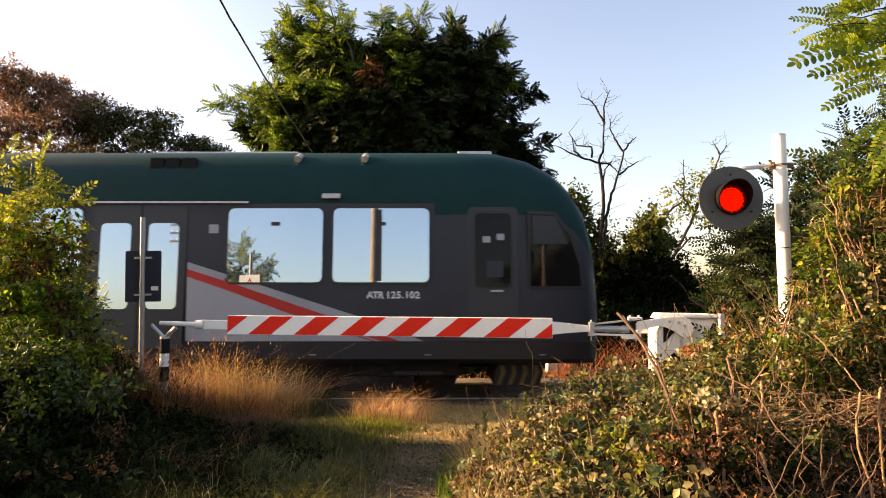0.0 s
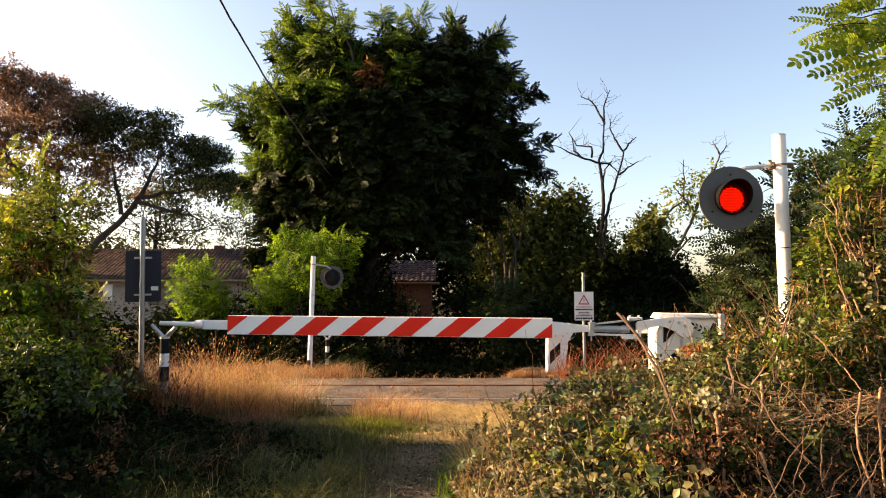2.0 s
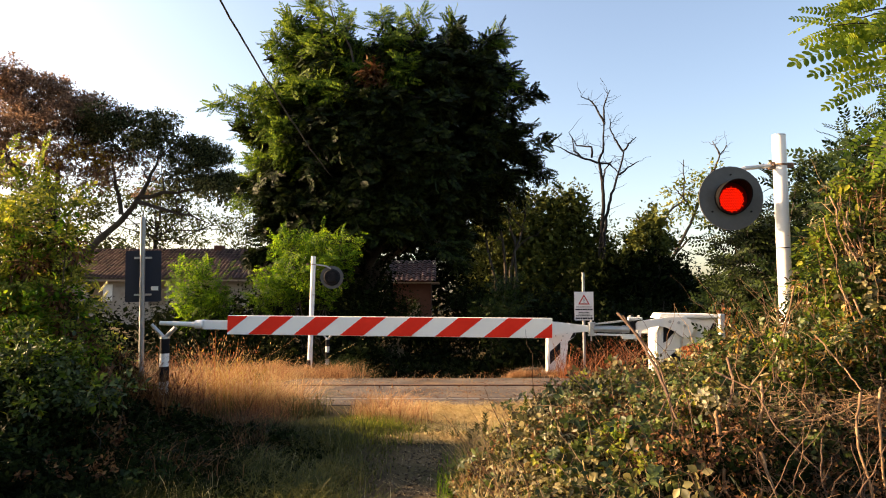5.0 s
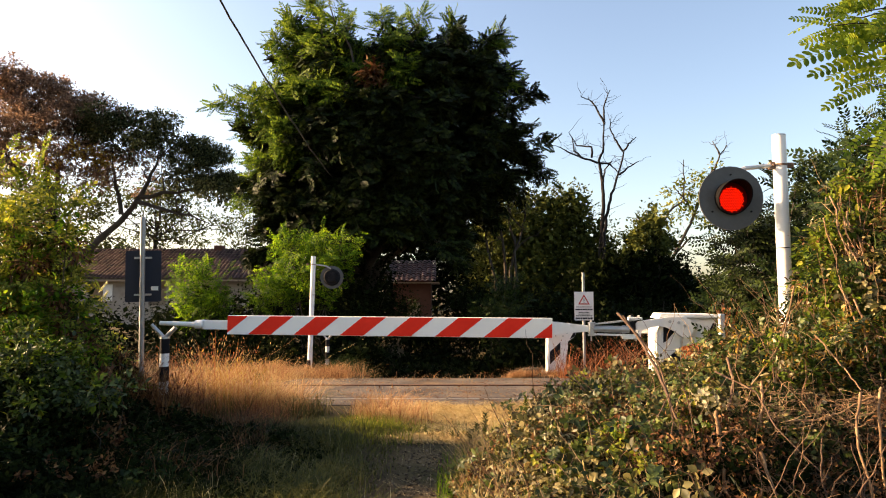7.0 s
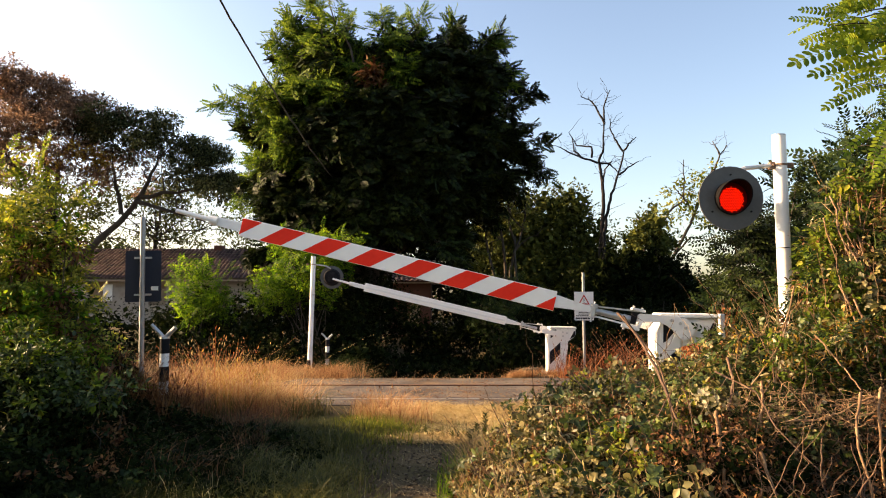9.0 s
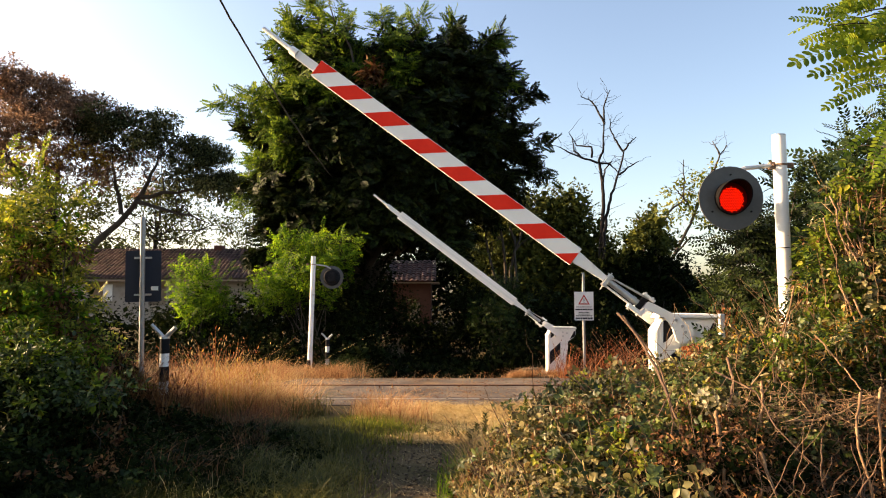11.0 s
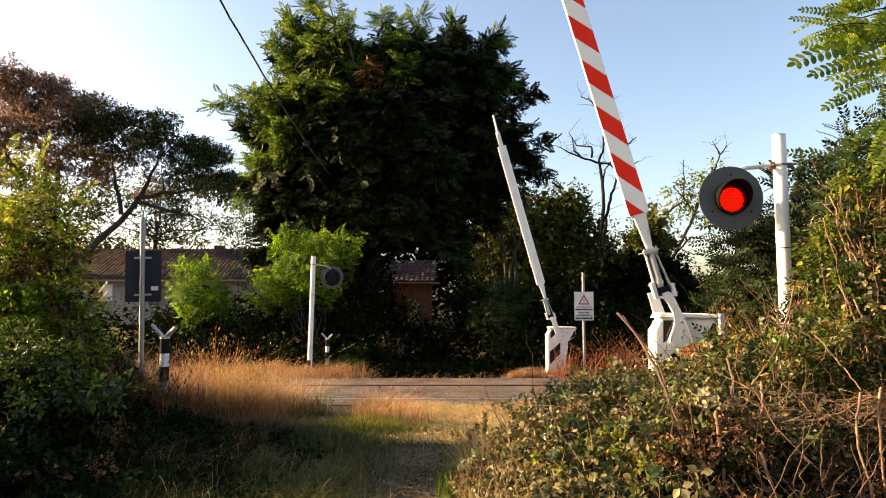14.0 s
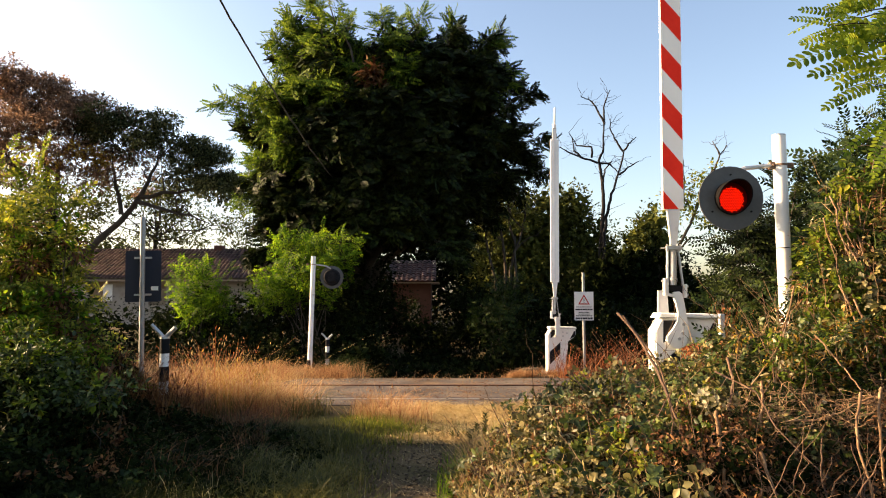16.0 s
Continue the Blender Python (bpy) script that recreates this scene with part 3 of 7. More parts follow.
def fork_post(m, height):
    p = thing("boom_rest", m, "black and white banded post with a forked boom rest", "post", "boom rests")
    bm = rod((0, 0, -0.2), (0, 0, height), 0.048, sides=16)
    part("post", bm, M_WHITE, p, "", True)
    z, n = height - 0.16, 0
    while z > 0:
        part("black_band", rod((0, 0, z), (0, 0, z + 0.16), 0.0505, sides=16), M_BLACK, p, "", True)
        z -= 0.30
    bm = rod((0, 0, height), (0, 0, height + 0.02), 0.052, sides=16)
    rod((0, 0, height), (-0.15, 0, height + 0.15), 0.02, sides=8, bm=bm)
    rod((0, 0, height), (0.11, 0, height + 0.12), 0.026, sides=8, bm=bm)
    part("fork", bm, M_GALV, p, "galvanised steel fork", True)


fork_post(pose(-3.03, 6.70, 0.40), 0.88)
fork_post(pose(-2.76, 14.7, 0.0), 0.66)


def signal(m, tall, pole_lean, lamp_z, lit, label):
    """A road signal on a pole; the shield hangs on an arm to -x and faces -y."""
    s = thing("road_signal", m, label, "signal", "road signals of the crossing")
    part("pole", rod((0, 0, -0.3), (pole_lean, 0, tall), 0.055, sides=24), M_WHITE, s, "white painted steel pole", True)
    part("pole_cap", rod((pole_lean, 0, tall), (pole_lean, 0, tall + 0.012), 0.0565, sides=24), M_GALV, s)
    part("pole_foot", rod((0, 0, -0.05), (0, 0, 0.22), 0.059, sides=24), M_BLACK, s, "black painted foot of the pole", True)
    za = lamp_z + 0.30
    bm = rod((pole_lean, 0, za - 0.009), (pole_lean, 0, za + 0.009), 0.0585, sides=24)
    box(0.045, 0.10, -0.018, 0.018, za - 0.022, za + 0.022, 0.004, bm=bm)
    box(-0.105, -0.045, -0.022, 0.022, za - 0.032, za + 0.028, 0.004, bm=bm)
    rod((0.08, -0.04, za), (0.08, 0.04, za), 0.010, sides=6, bm=bm)
    rod((-0.08, -0.04, za), (-0.08, 0.04, za), 0.010, sides=6, bm=bm)
    part("clamp", bm, M_RUSTY, s, "rusty steel clamp")
    part("wire_band", rod((pole_lean, 0, za - 0.72), (pole_lean, 0, za - 0.712), 0.0575, sides=20), M_BLACK, s)
    bm = rod((-0.06, 0, za), (-0.34, -0.04, za - 0.035), 0.018, sides=10)
    rod((-0.34, -0.04, za - 0.035), (-0.46, -0.04, za - 0.10), 0.018, sides=10, bm=bm)
    part("arm", bm, M_GALV, s, "", True)
    c = Vector((-0.485, -0.08, lamp_z))
    shield = part("shield", rod(c, c + Vector((0, -0.012, 0)), 0.272, sides=48), M_DISC, s, "round dark grey shield")
    bm = rod(c + Vector((0, 0.0, 0)), c + Vector((0, 0.09, 0)), 0.20, 0.17, sides=24)
    box(c.x - 0.085, c.x + 0.085, c.y + 0.08, c.y + 0.16, c.z - 0.10, c.z + 0.10, 0.02, bm=bm)
    part("lamp_housing", bm, M_BLACK, s, "", True)
    # visor: an open tube, longer above
    bm = bmesh.new()
    n = 32
    ring = []
    for i in range(n):
        a = 2 * math.pi * i / n
        deep = 0.05 + 0.11 * max(0.0, math.sin(a) * 0.6 + 0.4)
        row = []
        for r, y in ((0.142, -0.012), (0.142, -deep), (0.134, -deep), (0.134, -0.012)):
            row.append(bm.verts.new((c.x + r * math.cos(a), c.y + y, c.z + r * math.sin(a))))
        ring.append(row)
    for i in range(n):
        for k in range(3):
            bm.faces.new((ring[i][k], ring[i][k + 1], ring[(i + 1) % n][k + 1], ring[(i + 1) % n][k]))
    part("visor", bm, M_VISOR, s, "black visor round the lens", True)
    mat = M_LAMP if lit else M_LENSBACK
    part("lens_backing", rod(c + Vector((0, -0.013, 0)), c + Vector((0, -0.018, 0)), 0.132, sides=32), M_LENSBACK, s)
    # lit cells of the lens, in rows
    bm = bmesh.new()
    pitch = 0.0152
    cells = 0
    for j in range(-9, 10):
        for i in range(-9, 10):
            x, z = (i + 0.5 * (j % 2)) * pitch, j * pitch * 0.866
            if x * x + z * z < 0.106 ** 2:
                bmesh.ops.create_cone(bm, cap_ends=True, segments=6, radius1=0.0056, radius2=0.0034, depth=0.006,
                                      matrix=Matrix.Translation((c.x + x, c.y - 0.021, c.z - 0.012 + z)) @ Euler((radians(90), 0, 0)).to_matrix().to_4x4())
    part("lens", bm, mat, s, "glowing red lens of many cells" if lit else "")
    for a in (215, 325, 90):
        p = c + Vector((0.2 * math.cos(radians(a)), -0.012, 0.2 * math.sin(radians(a))))
        part("bolt", rod(p, p + Vector((0, -0.008, 0)), 0.008, sides=8), M_BLACK, s)
    return s


signal(pose(2.92, 5.2, 0.40), 2.73, -0.012, 2.175, True, "white pole with a lit red road signal on a round shield")
signal(pose(-3.10, 14.3, 0.0, 0, 0, 188), 2.62, -0.06, 2.14, False, "white pole with a road signal seen from its dark back")


def notice(m, top, panel_z, w, h, label):
    """A notice on a slim post; its face looks to -y."""
    s = thing("warning_sign", m, label, "sign", "warning signs of the crossing")
    part("post", rod((0, 0, -0.3), (0.0, 0, top), 0.03, sides=16), M_POST, s, "dull galvanised post", True)
    part("panel", prism(rounded(-w / 2, w / 2, panel_z - h / 2, panel_z + h / 2, 0.02), -0.040, -0.034), M_SIGNBACK, s)
    face = part("face", prism(rounded(-w / 2 + 0.004, w / 2 - 0.004, panel_z - h / 2 + 0.004, panel_z + h / 2 - 0.004, 0.018), -0.0435, -0.0405), M_SIGN, s, "white notice face with a warning triangle")
    tz, k = panel_z + h * 0.17, w * 0.30
    tri = lambda r: [(-r, tz - r * 0.58), (r, tz - r * 0.58), (0, tz + r * 1.15)]
    part("triangle", prism(tri(k), -0.0465, -0.044), M_TRED, face)
    part("triangle_field", prism(tri(k * 0.68), -0.049, -0.047), M_SIGN, face)
    bm = box(-0.009, 0.009, -0.052, -0.0495, tz - 0.005, tz + k * 0.45, bm=None)
    box(-0.009, 0.009, -0.052, -0.0495, tz - k * 0.3, tz - k * 0.16, bm=bm)
    part("exclamation_mark", bm, M_BLACK, face)
    for i, (z, a, t) in enumerate(((-0.02, 0.40, 0.016), (-0.075, 0.44, 0.034), (-0.135, 0.28, 0.018), (-0.172, 0.30, 0.018), (-0.210, 0.42, 0.020), (-0.265, 0.44, 0.040))):
        q = panel_z + z * h / 0.62
        n = 9 if t < 0.025 else 7
        bm = bmesh.new()
        for j in range(n):
            x0 = -a * w + 2 * a * w * j / n
            box(x0, x0 + 2 * a * w * (0.78 if j % 3 else 0.9) / n, -0.046, -0.044, q - t / 2, q + t / 2, bm=bm)
        part("text_bar", bm, M_BLACK, face)
    for dz in (-0.36, 0.36):
        part("bracket", box(-0.10, 0.10, -0.033, -0.012, panel_z + dz * h - 0.012, panel_z + dz * h + 0.012, 0.003), M_GALV, s)
    part("sticker", box(-w * 0.42, -w * 0.22, -0.033, -0.031, panel_z - h * 0.28, panel_z - h * 0.20), M_SIGN, s, "pale maker's label on the back")
    return s


notice(pose(3.03, 13.2, 0.0), 2.21, 1.49, 0.42, 0.62, "white warning notice with red triangle on galvanised post")
notice(pose(-3.66, 7.5, 0.35, 0, 1.2, 188), 2.36, 1.63, 0.42, 0.63, "warning notice on galvanised post, its dark back showing")


# ---- the train ----
SIDE = 1.46


def loft(stations, rows, closed_end=True):
    """Skin through cross-sections: stations along x, each giving (half width factor, top) for the section rows."""
    bm = bmesh.new()
    rings = []
    for x, w, lift in stations:
        rings.append([bm.verts.new((x, y * w, lift(z))) for y, z in rows])
    for a, b in zip(rings, rings[1:]):
        for i in range(len(rows) - 1):
            bm.faces.new((a[i], a[i + 1], b[i + 1], b[i]))
    if closed_end:
        for r in (rings[0], rings[-1]):
            bm.faces.new(r)
    return bm


def coach(length, nose):
    """Stations from the tail (-length) to the nose (0): x, width factor, height of the roof."""
    st = [(-length, 1.0, 4.23), (-length * 0.5, 1.0, 4.23), (-2.2, 1.0, 4.23)]
    if nose:
        st += [(-1.45, 1.0, 4.21), (-0.94, 0.998, 4.08), (-0.53, 0.99, 3.86), (-0.22, 0.975, 3.55), (-0.03, 0.955, 3.20), (0.07, 0.92, 2.80), (0.13, 0.88, 2.35), (0.17, 0.82, 1.9), (0.20, 0.74, 1.45)]
    else:
        st += [(-0.02, 1.0, 4.23)]
    return st


LEAN = Matrix.Translation((0, -SIDE, 1.9)) @ pose(0, 0, 0, -2.4, 0, 0) @ Matrix.Translation((0, SIDE, -1.9))  # the side leans in above the waist


def pane(x0, x1, z0, z1, r, parent, glass, name="window"):
    """A rubber-framed pane, set on the coach's side that faces -y."""
    f = part(name, prism(rounded(x0 - 0.035, x1 + 0.035, z0 - 0.035, z1 + 0.035, r + 0.02), -SIDE - 0.012, -SIDE - 0.002, m=LEAN), M_RUBBER, parent, "black rubber window seal")
    part("pane", prism(rounded(x0, x1, z0, z1, r), -SIDE - 0.0175, -SIDE - 0.0125, m=LEAN), glass, f, "reflecting window glass" if glass is M_WINDOW else "dark cab glass")
    return f


def words(text, size, x, y, z, parent, mat):
    cu = bpy.data.curves.new("lettering", "FONT")
    cu.body, cu.size, cu.extrude, cu.offset = text, size, 0.0015, 0.004
    tmp = new("lettering_curve", cu)
    dg = bpy.context.evaluated_depsgraph_get()
    dg.update()
    me = bpy.data.meshes.new_from_object(tmp.evaluated_get(dg))
    bpy.data.objects.remove(tmp)
    me.materials.clear()
    me.materials.append(mat)
    ob = new("letter", me)
    ob.parent = parent
    ob.matrix_basis = pose(x, y, z, 90, 0, 0)
    return ob


def bogie(x, t):
    """Two axles with frame and dark gear under the coach."""
    fr = part("bogie", box(x - 1.35, x + 1.35, -1.05, 1.05, 0.42, 0.66, 0.05), M_UNDER, t, "dark grimy bogie frame")
    for dx in (-0.9, 0.9):
        for s in (-1, 1):
            bm = rod((x + dx, s * 0.69, 0.45), (x + dx, s * 0.82, 0.45), 0.43, sides=28)
            rod((x + dx, s * 0.80, 0.45), (x + dx, s * 1.02, 0.45), 0.16, sides=14, bm=bm)
            part("wheel", bm, M_UNDER, fr, "dirty steel wheel", True)
    for s in (-1, 1):
        bm = bmesh.new()
        for dx in (-0.45, 0.45):
            rod((x + dx, s * 1.0, 0.3), (x + dx, s * 1.0, 0.75), 0.09, sides=10, bm=bm)
        box(x - 0.6, x + 0.6, s * 1.0 - 0.1, s * 1.0 + 0.1, 0.18, 0.42, 0.03, bm=bm)
        part("spring", bm, M_UNDER, fr)


def end_coach(t, length=16.0):
    st = coach(length, True)
    def lift(top):
        return lambda z: z if z < 1.45 else 1.45 + (z - 1.45) * (top - 1.45) / (4.23 - 1.45)
    S = [(x, w, lift(h)) for x, w, h in st]
    roof = [(-SIDE + 0.048, 3.21), (-1.410, 3.30), (-1.40, 3.48), (-1.36, 3.74), (-1.24, 3.96), (-1.0, 4.11), (-0.6, 4.2), (0, 4.23), (0.6, 4.2), (1.0, 4.11), (1.24, 3.96), (1.36, 3.74), (1.40, 3.48), (1.410, 3.30), (SIDE - 0.048, 3.21)]
    part("roof", loft(S, roof), M_GREEN, t, "dark green painted roof", True)
    wall = [(-SIDE, 1.02), (-SIDE, 1.45), (-SIDE, 1.9), (-SIDE + 0.029, 2.6), (-SIDE + 0.054, 3.205)]
    wall += [(-y, z) for y, z in wall[::-1]]
    part("body", loft(S, wall), M_GREY, t, "dark grey painted coach body", True)
    skirt = [(-1.34, 0.66), (-SIDE + 0.01, 0.74), (-SIDE, 1.015), (SIDE, 1.015), (SIDE - 0.01, 0.74), (1.34, 0.66)]
    part("skirt", loft([(x, w, lambda z: z) for x, w, h in st[:-2]] + [(0.08, 0.84, lambda z: z), (0.17, 0.74, lambda z: max(z, 0.80))], skirt), M_DARKGREY, t, "dark grey skirt", True)
    part("gutter", box(-length, -5.4, -SIDE - 0.025, -SIDE + 0.01, 3.195, 3.225, 0.004), M_GALV, t)
    # cab roof fairing and front screen
    part("windscreen", loft([(-0.44, 0.80, lambda z: z), (-0.08, 0.80, lambda z: z - 0.42), (0.12, 0.74, lambda z: z - 1.0), (0.215, 0.66, lambda z: z - 1.55)], [(-1.35, 3.47), (-0.7, 3.50), (0, 3.51), (0.7, 3.50), (1.35, 3.47)], False), M_CABGLASS, t, "dark raked windscreen", True)
    # saloon and cab windows
    for x0, x1 in ((-5.72, -4.22), (-4.05, -2.53), (-10.6, -9.4), (-9.25, -8.05), (-12.3, -10.8), (-14.0, -12.5)):
        pane(x0, x1, 1.94, 3.12, 0.09, t, M_WINDOW)
    for x in (-4.97, -3.29):
        part("window_handle", box(x - 0.07, x + 0.07, -SIDE - 0.022, -SIDE - 0.018, 2.84, 2.90, m=LEAN), M_RUBBER, t)
    part("window_post", box(-3.38, -3.28, -SIDE - 0.021, -SIDE - 0.018, 1.96, 3.10, m=LEAN), M_RUBBER, t)
    part("cab_door", prism(rounded(-1.92, -1.12, 1.02, 3.14, 0.08), -SIDE - 0.008, -SIDE + 0.004, m=LEAN), M_DARKGREY, t, "dark grey cab door")
    pane(-1.80, -1.24, 1.86, 3.04, 0.07, t, M_CABGLASS, "cab_door_window")
    part("cab_door_handle", box(-1.56, -1.36, -SIDE - 0.035, -SIDE - 0.012, 1.79, 1.82, 0.004), M_GALV, t)
    fr = part("cab_side_window", prism([(-1.06, 1.84), (-0.16, 1.84), (-0.18, 2.2), (-0.36, 2.75), (-0.62, 3.06), (-1.06, 3.08)], -SIDE * 0.972, -SIDE * 0.955, m=pose(0, 0, 0, 0, 0, 3.6), bevel=0.004), M_RUBBER, t, "black seal of the cab side window")
    part("pane", prism([(-1.02, 1.88), (-0.22, 1.88), (-0.24, 2.2), (-0.40, 2.70), (-0.64, 3.01), (-1.02, 3.03)], -SIDE * 0.976, -SIDE * 0.973, m=pose(0, 0, 0, 0, 0, 3.6)), M_CABGLASS, fr, "dark cab glass")
    part("sun_blind", prism([(-0.98, 2.55), (-0.42, 2.55), (-0.62, 2.98), (-0.98, 3.0)], -SIDE * 0.979, -SIDE * 0.9775, m=pose(0, 0, 0, 0, 0, 3.6)), M_DARKGREY, fr)
    # doors with tall panes
    for x0, x1 in ((-7.86, -7.14), (-7.10, -6.38)):
        d = part("door", prism(rounded(x0, x1, 0.90, 3.16, 0.05), -SIDE - 0.010, -SIDE + 0.004, m=LEAN), M_DARKGREY, t, "dark grey sliding door leaf")
        part("pane", prism(rounded(x0 + 0.12, x1 - 0.12, 1.52, 2.88, 0.08), -SIDE - 0.016, -SIDE - 0.0105, m=LEAN), M_WINDOW, d, "reflecting window glass")
    part("door_seal", box(-7.135, -7.105, -SIDE - 0.02, -SIDE - 0.003, 0.9, 3.16, m=LEAN), M_RUBBER, t)
    # livery
    part("white_flash", prism([(-6.34, 2.26), (-3.62, 1.40), (-2.61, 1.02), (-6.34, 1.02)], -SIDE - 0.0075, -SIDE - 0.001), M_TWHITE, t, "white livery wedge")
    part("red_flash", prism([(-6.34, 2.15), (-5.70, 1.95), (-4.10, 1.41), (-2.98, 1.02), (-3.26, 1.02), (-4.72, 1.45), (-5.75, 1.83), (-6.34, 2.03)], -SIDE - 0.0105, -SIDE - 0.008), M_TRED, t, "red livery band")
    part("red_flash", prism([(-3.62, 1.10), (-3.35, 1.02), (-3.40, 1.02), (-3.68, 1.10)], -SIDE - 0.0105, -SIDE - 0.008), M_TRED, t)
    x = -3.51
    for c in "ATR 125.102":
        if c != " ":
            words(c, 0.15, x, -SIDE - 0.005, 1.69, t, M_LETTER)
        x += {"1": 0.082, ".": 0.045, " ": 0.04, "A": 0.092}.get(c, 0.084)
    part("side_plate", box(-6.03, -5.88, -SIDE - 0.008, -SIDE - 0.003, 2.72, 2.86, m=LEAN), M_TWHITE, t, "small pale plate")
    for x in (-0.8, -2.6, -4.4):
        part("side_mark", box(x, x + 0.10, -SIDE - 0.002, -SIDE + 0.01, 0.80, 0.815), M_TWHITE, t)
    # roof gear
    part("roof_walk", box(-7.3, -4.85, -0.55, 0.55, 4.16, 4.245, 0.02), M_GALV, t)
    part("roof_box", box(-2.05, -1.45, -0.45, 0.45, 4.12, 4.28, 0.03), M_GALV, t)
    for x in (-4.66, -3.58):
        part("roof_vent", rod((x, -1.34, 3.93), (x, -1.16, 4.02), 0.055, sides=14), M_GALV, t, "", True)
    part("marker_lamp", box(-4.23, -3.94, -SIDE - 0.03, -SIDE + 0.04, 3.27, 3.35, 0.01), M_GALV, t)
    for i in range(3):
        part("roof_grille", box(-7.05 + 0.26 * i, -6.83 + 0.26 * i, -1.37, -1.28, 3.74, 3.96, 0.01, m=Matrix.Translation((0, 0.03, 0))), M_BLACK, t)
    for x in (-2.9, -2.5):
        part("step", box(x - 0.18, x + 0.18, -SIDE - 0.03, -1.2, 0.50, 0.53), M_UNDER, t)
    part("underfloor", box(-length + 0.4, -4.6, -1.28, 1.28, 0.30, 0.7), M_UNDER, t, "black underfloor equipment")
    part("cab_fairing", prism([(-2.45, 3.02), (-0.62, 3.02), (-0.50, 3.2), (-0.62, 3.30), (-2.45, 3.30)], -SIDE - 0.006, -SIDE + 0.01, m=LEAN), M_GREEN, t, "dark green band over the cab windows")
    for x, z in ((-1.62, 2.62), (-1.40, 2.66)):
        part("cab_instrument", box(x - 0.06, x + 0.06, -SIDE - 0.021, -SIDE - 0.0185, z - 0.05, z + 0.05, m=LEAN), M_TWHITE, t)
    part("cab_seat", box(-1.62, -1.36, -SIDE - 0.021, -SIDE - 0.0185, 2.02, 2.28, m=LEAN), M_GREY, t)
    part("air_tank", rod((-2.15, 0.2, 0.58), (-1.5, 0.2, 0.58), 0.16, sides=16), M_UNDER, t, "", True)
    bogie(-3.4, t)
    plough = part("snowplough", prism([(-1.50, 0.30), (-0.78, 0.26), (-0.70, 0.50), (-0.72, 0.66), (-1.42, 0.66)], -1.2, 1.2), M_UNDER, t, "black snowplough with dull yellow stripes")
    for i in range(4):
        x = -1.46 + 0.18 * i
        part("stripe", prism([(x, 0.31), (x + 0.07, 0.31), (x + 0.15, 0.50), (x + 0.13, 0.62), (x + 0.06, 0.62), (x + 0.08, 0.50)], -1.206, -1.201), M_YELLOW, plough, "dull yellow warning stripe")
    bm = rod((-0.1, 0, 0.95), (0.35, 0, 0.95), 0.09, sides=14)
    box(0.25, 0.42, -0.16, 0.16, 0.82, 1.08, 0.03, bm=bm)
    part("coupler", bm, M_UNDER, t)
    for y in (-0.75, 0.75):
        part("tail_lamp", rod((-0.06, y, 1.5), (0.16, y, 1.5), 0.10, sides=16), M_LAMP, t, "lit red tail lamp")


def rail_car():
    t = thing("railcar", pose(2.31, TRACK, 0), "dark grey railcar with green roof and red-white flash", "train")
    end_coach(t)
    # next vehicles of the set, plainer
    for x0, x1 in ((-21.0, -16.5), (-37.5, -21.5)):
        roof = [(-SIDE, 3.21), (-1.42, 3.48), (-1.24, 3.96), (-0.6, 4.2), (0.6, 4.2), (1.24, 3.96), (1.42, 3.48), (SIDE, 3.21)]
        flat = lambda z: z
        part("roof", loft([(x0, 1, flat), (x1, 1, flat)], roof), M_GREEN, t, "", True)
        part("body", loft([(x0, 1, flat), (x1, 1, flat)], [(-SIDE, 0.9), (-SIDE, 3.205), (SIDE, 3.205), (SIDE, 0.9)]), M_GREY, t)
        part("skirt", loft([(x0, 1, flat), (x1, 1, flat)], [(-1.34, 0.66), (-SIDE + 0.004, 0.74), (-SIDE + 0.004, 0.896), (SIDE - 0.004, 0.896), (1.34, 0.66)]), M_DARKGREY, t)
        bogie((x0 + x1) / 2 if x1 - x0 < 6 else x0 + 4, t)
        k = x0 + 0.9
        while k + 1.5 < x1 and x1 - x0 > 6:
            pane(k, k + 1.5, 1.94, 3.12, 0.09, t, M_WINDOW)
            k += 1.72
    for x in (-16.5, -21.5):
        part("gangway", box(x - 0.02, x + 0.52, -1.3, 1.3, 0.8, 3.9, 0.03), M_RUBBER, t, "black gangway bellows")
    return t


RAILCAR = rail_car()


# ---- buildings, poles and wire ----
def tiled_slope(x0, x1, y0, z0, y1, z1, mat, parent, pitch=0.21, course=0.36):
    """Rows of barrel tiles from eave (y0, z0) to ridge (y1, z1)."""
    run = math.hypot(y1 - y0, z1 - z0)
    ny, nx = max(2, int(run / course)), int((x1 - x0) / pitch)
    vs, fs = [], []
    dy, dz = (y1 - y0) / ny, (z1 - z0) / ny
    arc = [(-0.5, 0.0), (-0.3, 0.045), (0.0, 0.065), (0.3, 0.045), (0.5, 0.0)]
    for j in range(ny):
        for i in range(nx):
            jit = rng.uniform(-0.012, 0.012, 3)
            n = len(vs)
            for e, lift in ((-0.08, 0.035), (1.0, 0.0)):
                for ax, az in arc:
                    vs.append((x0 + (i + 0.5 + ax) * pitch + jit[0], y0 + dy * (j + e) + jit[1], z0 + dz * (j + e) + az + lift + jit[2]))
            for k in range(4):
                fs.append((n + k, n + k + 1, n + 6 + k, n + 5 + k))
    ob = mesh_object("roof_tiles", np.array(vs), np.array(fs), mat, parent, "weathered red clay roof tiles")
    ob["kind"] = "stuff"
    return ob


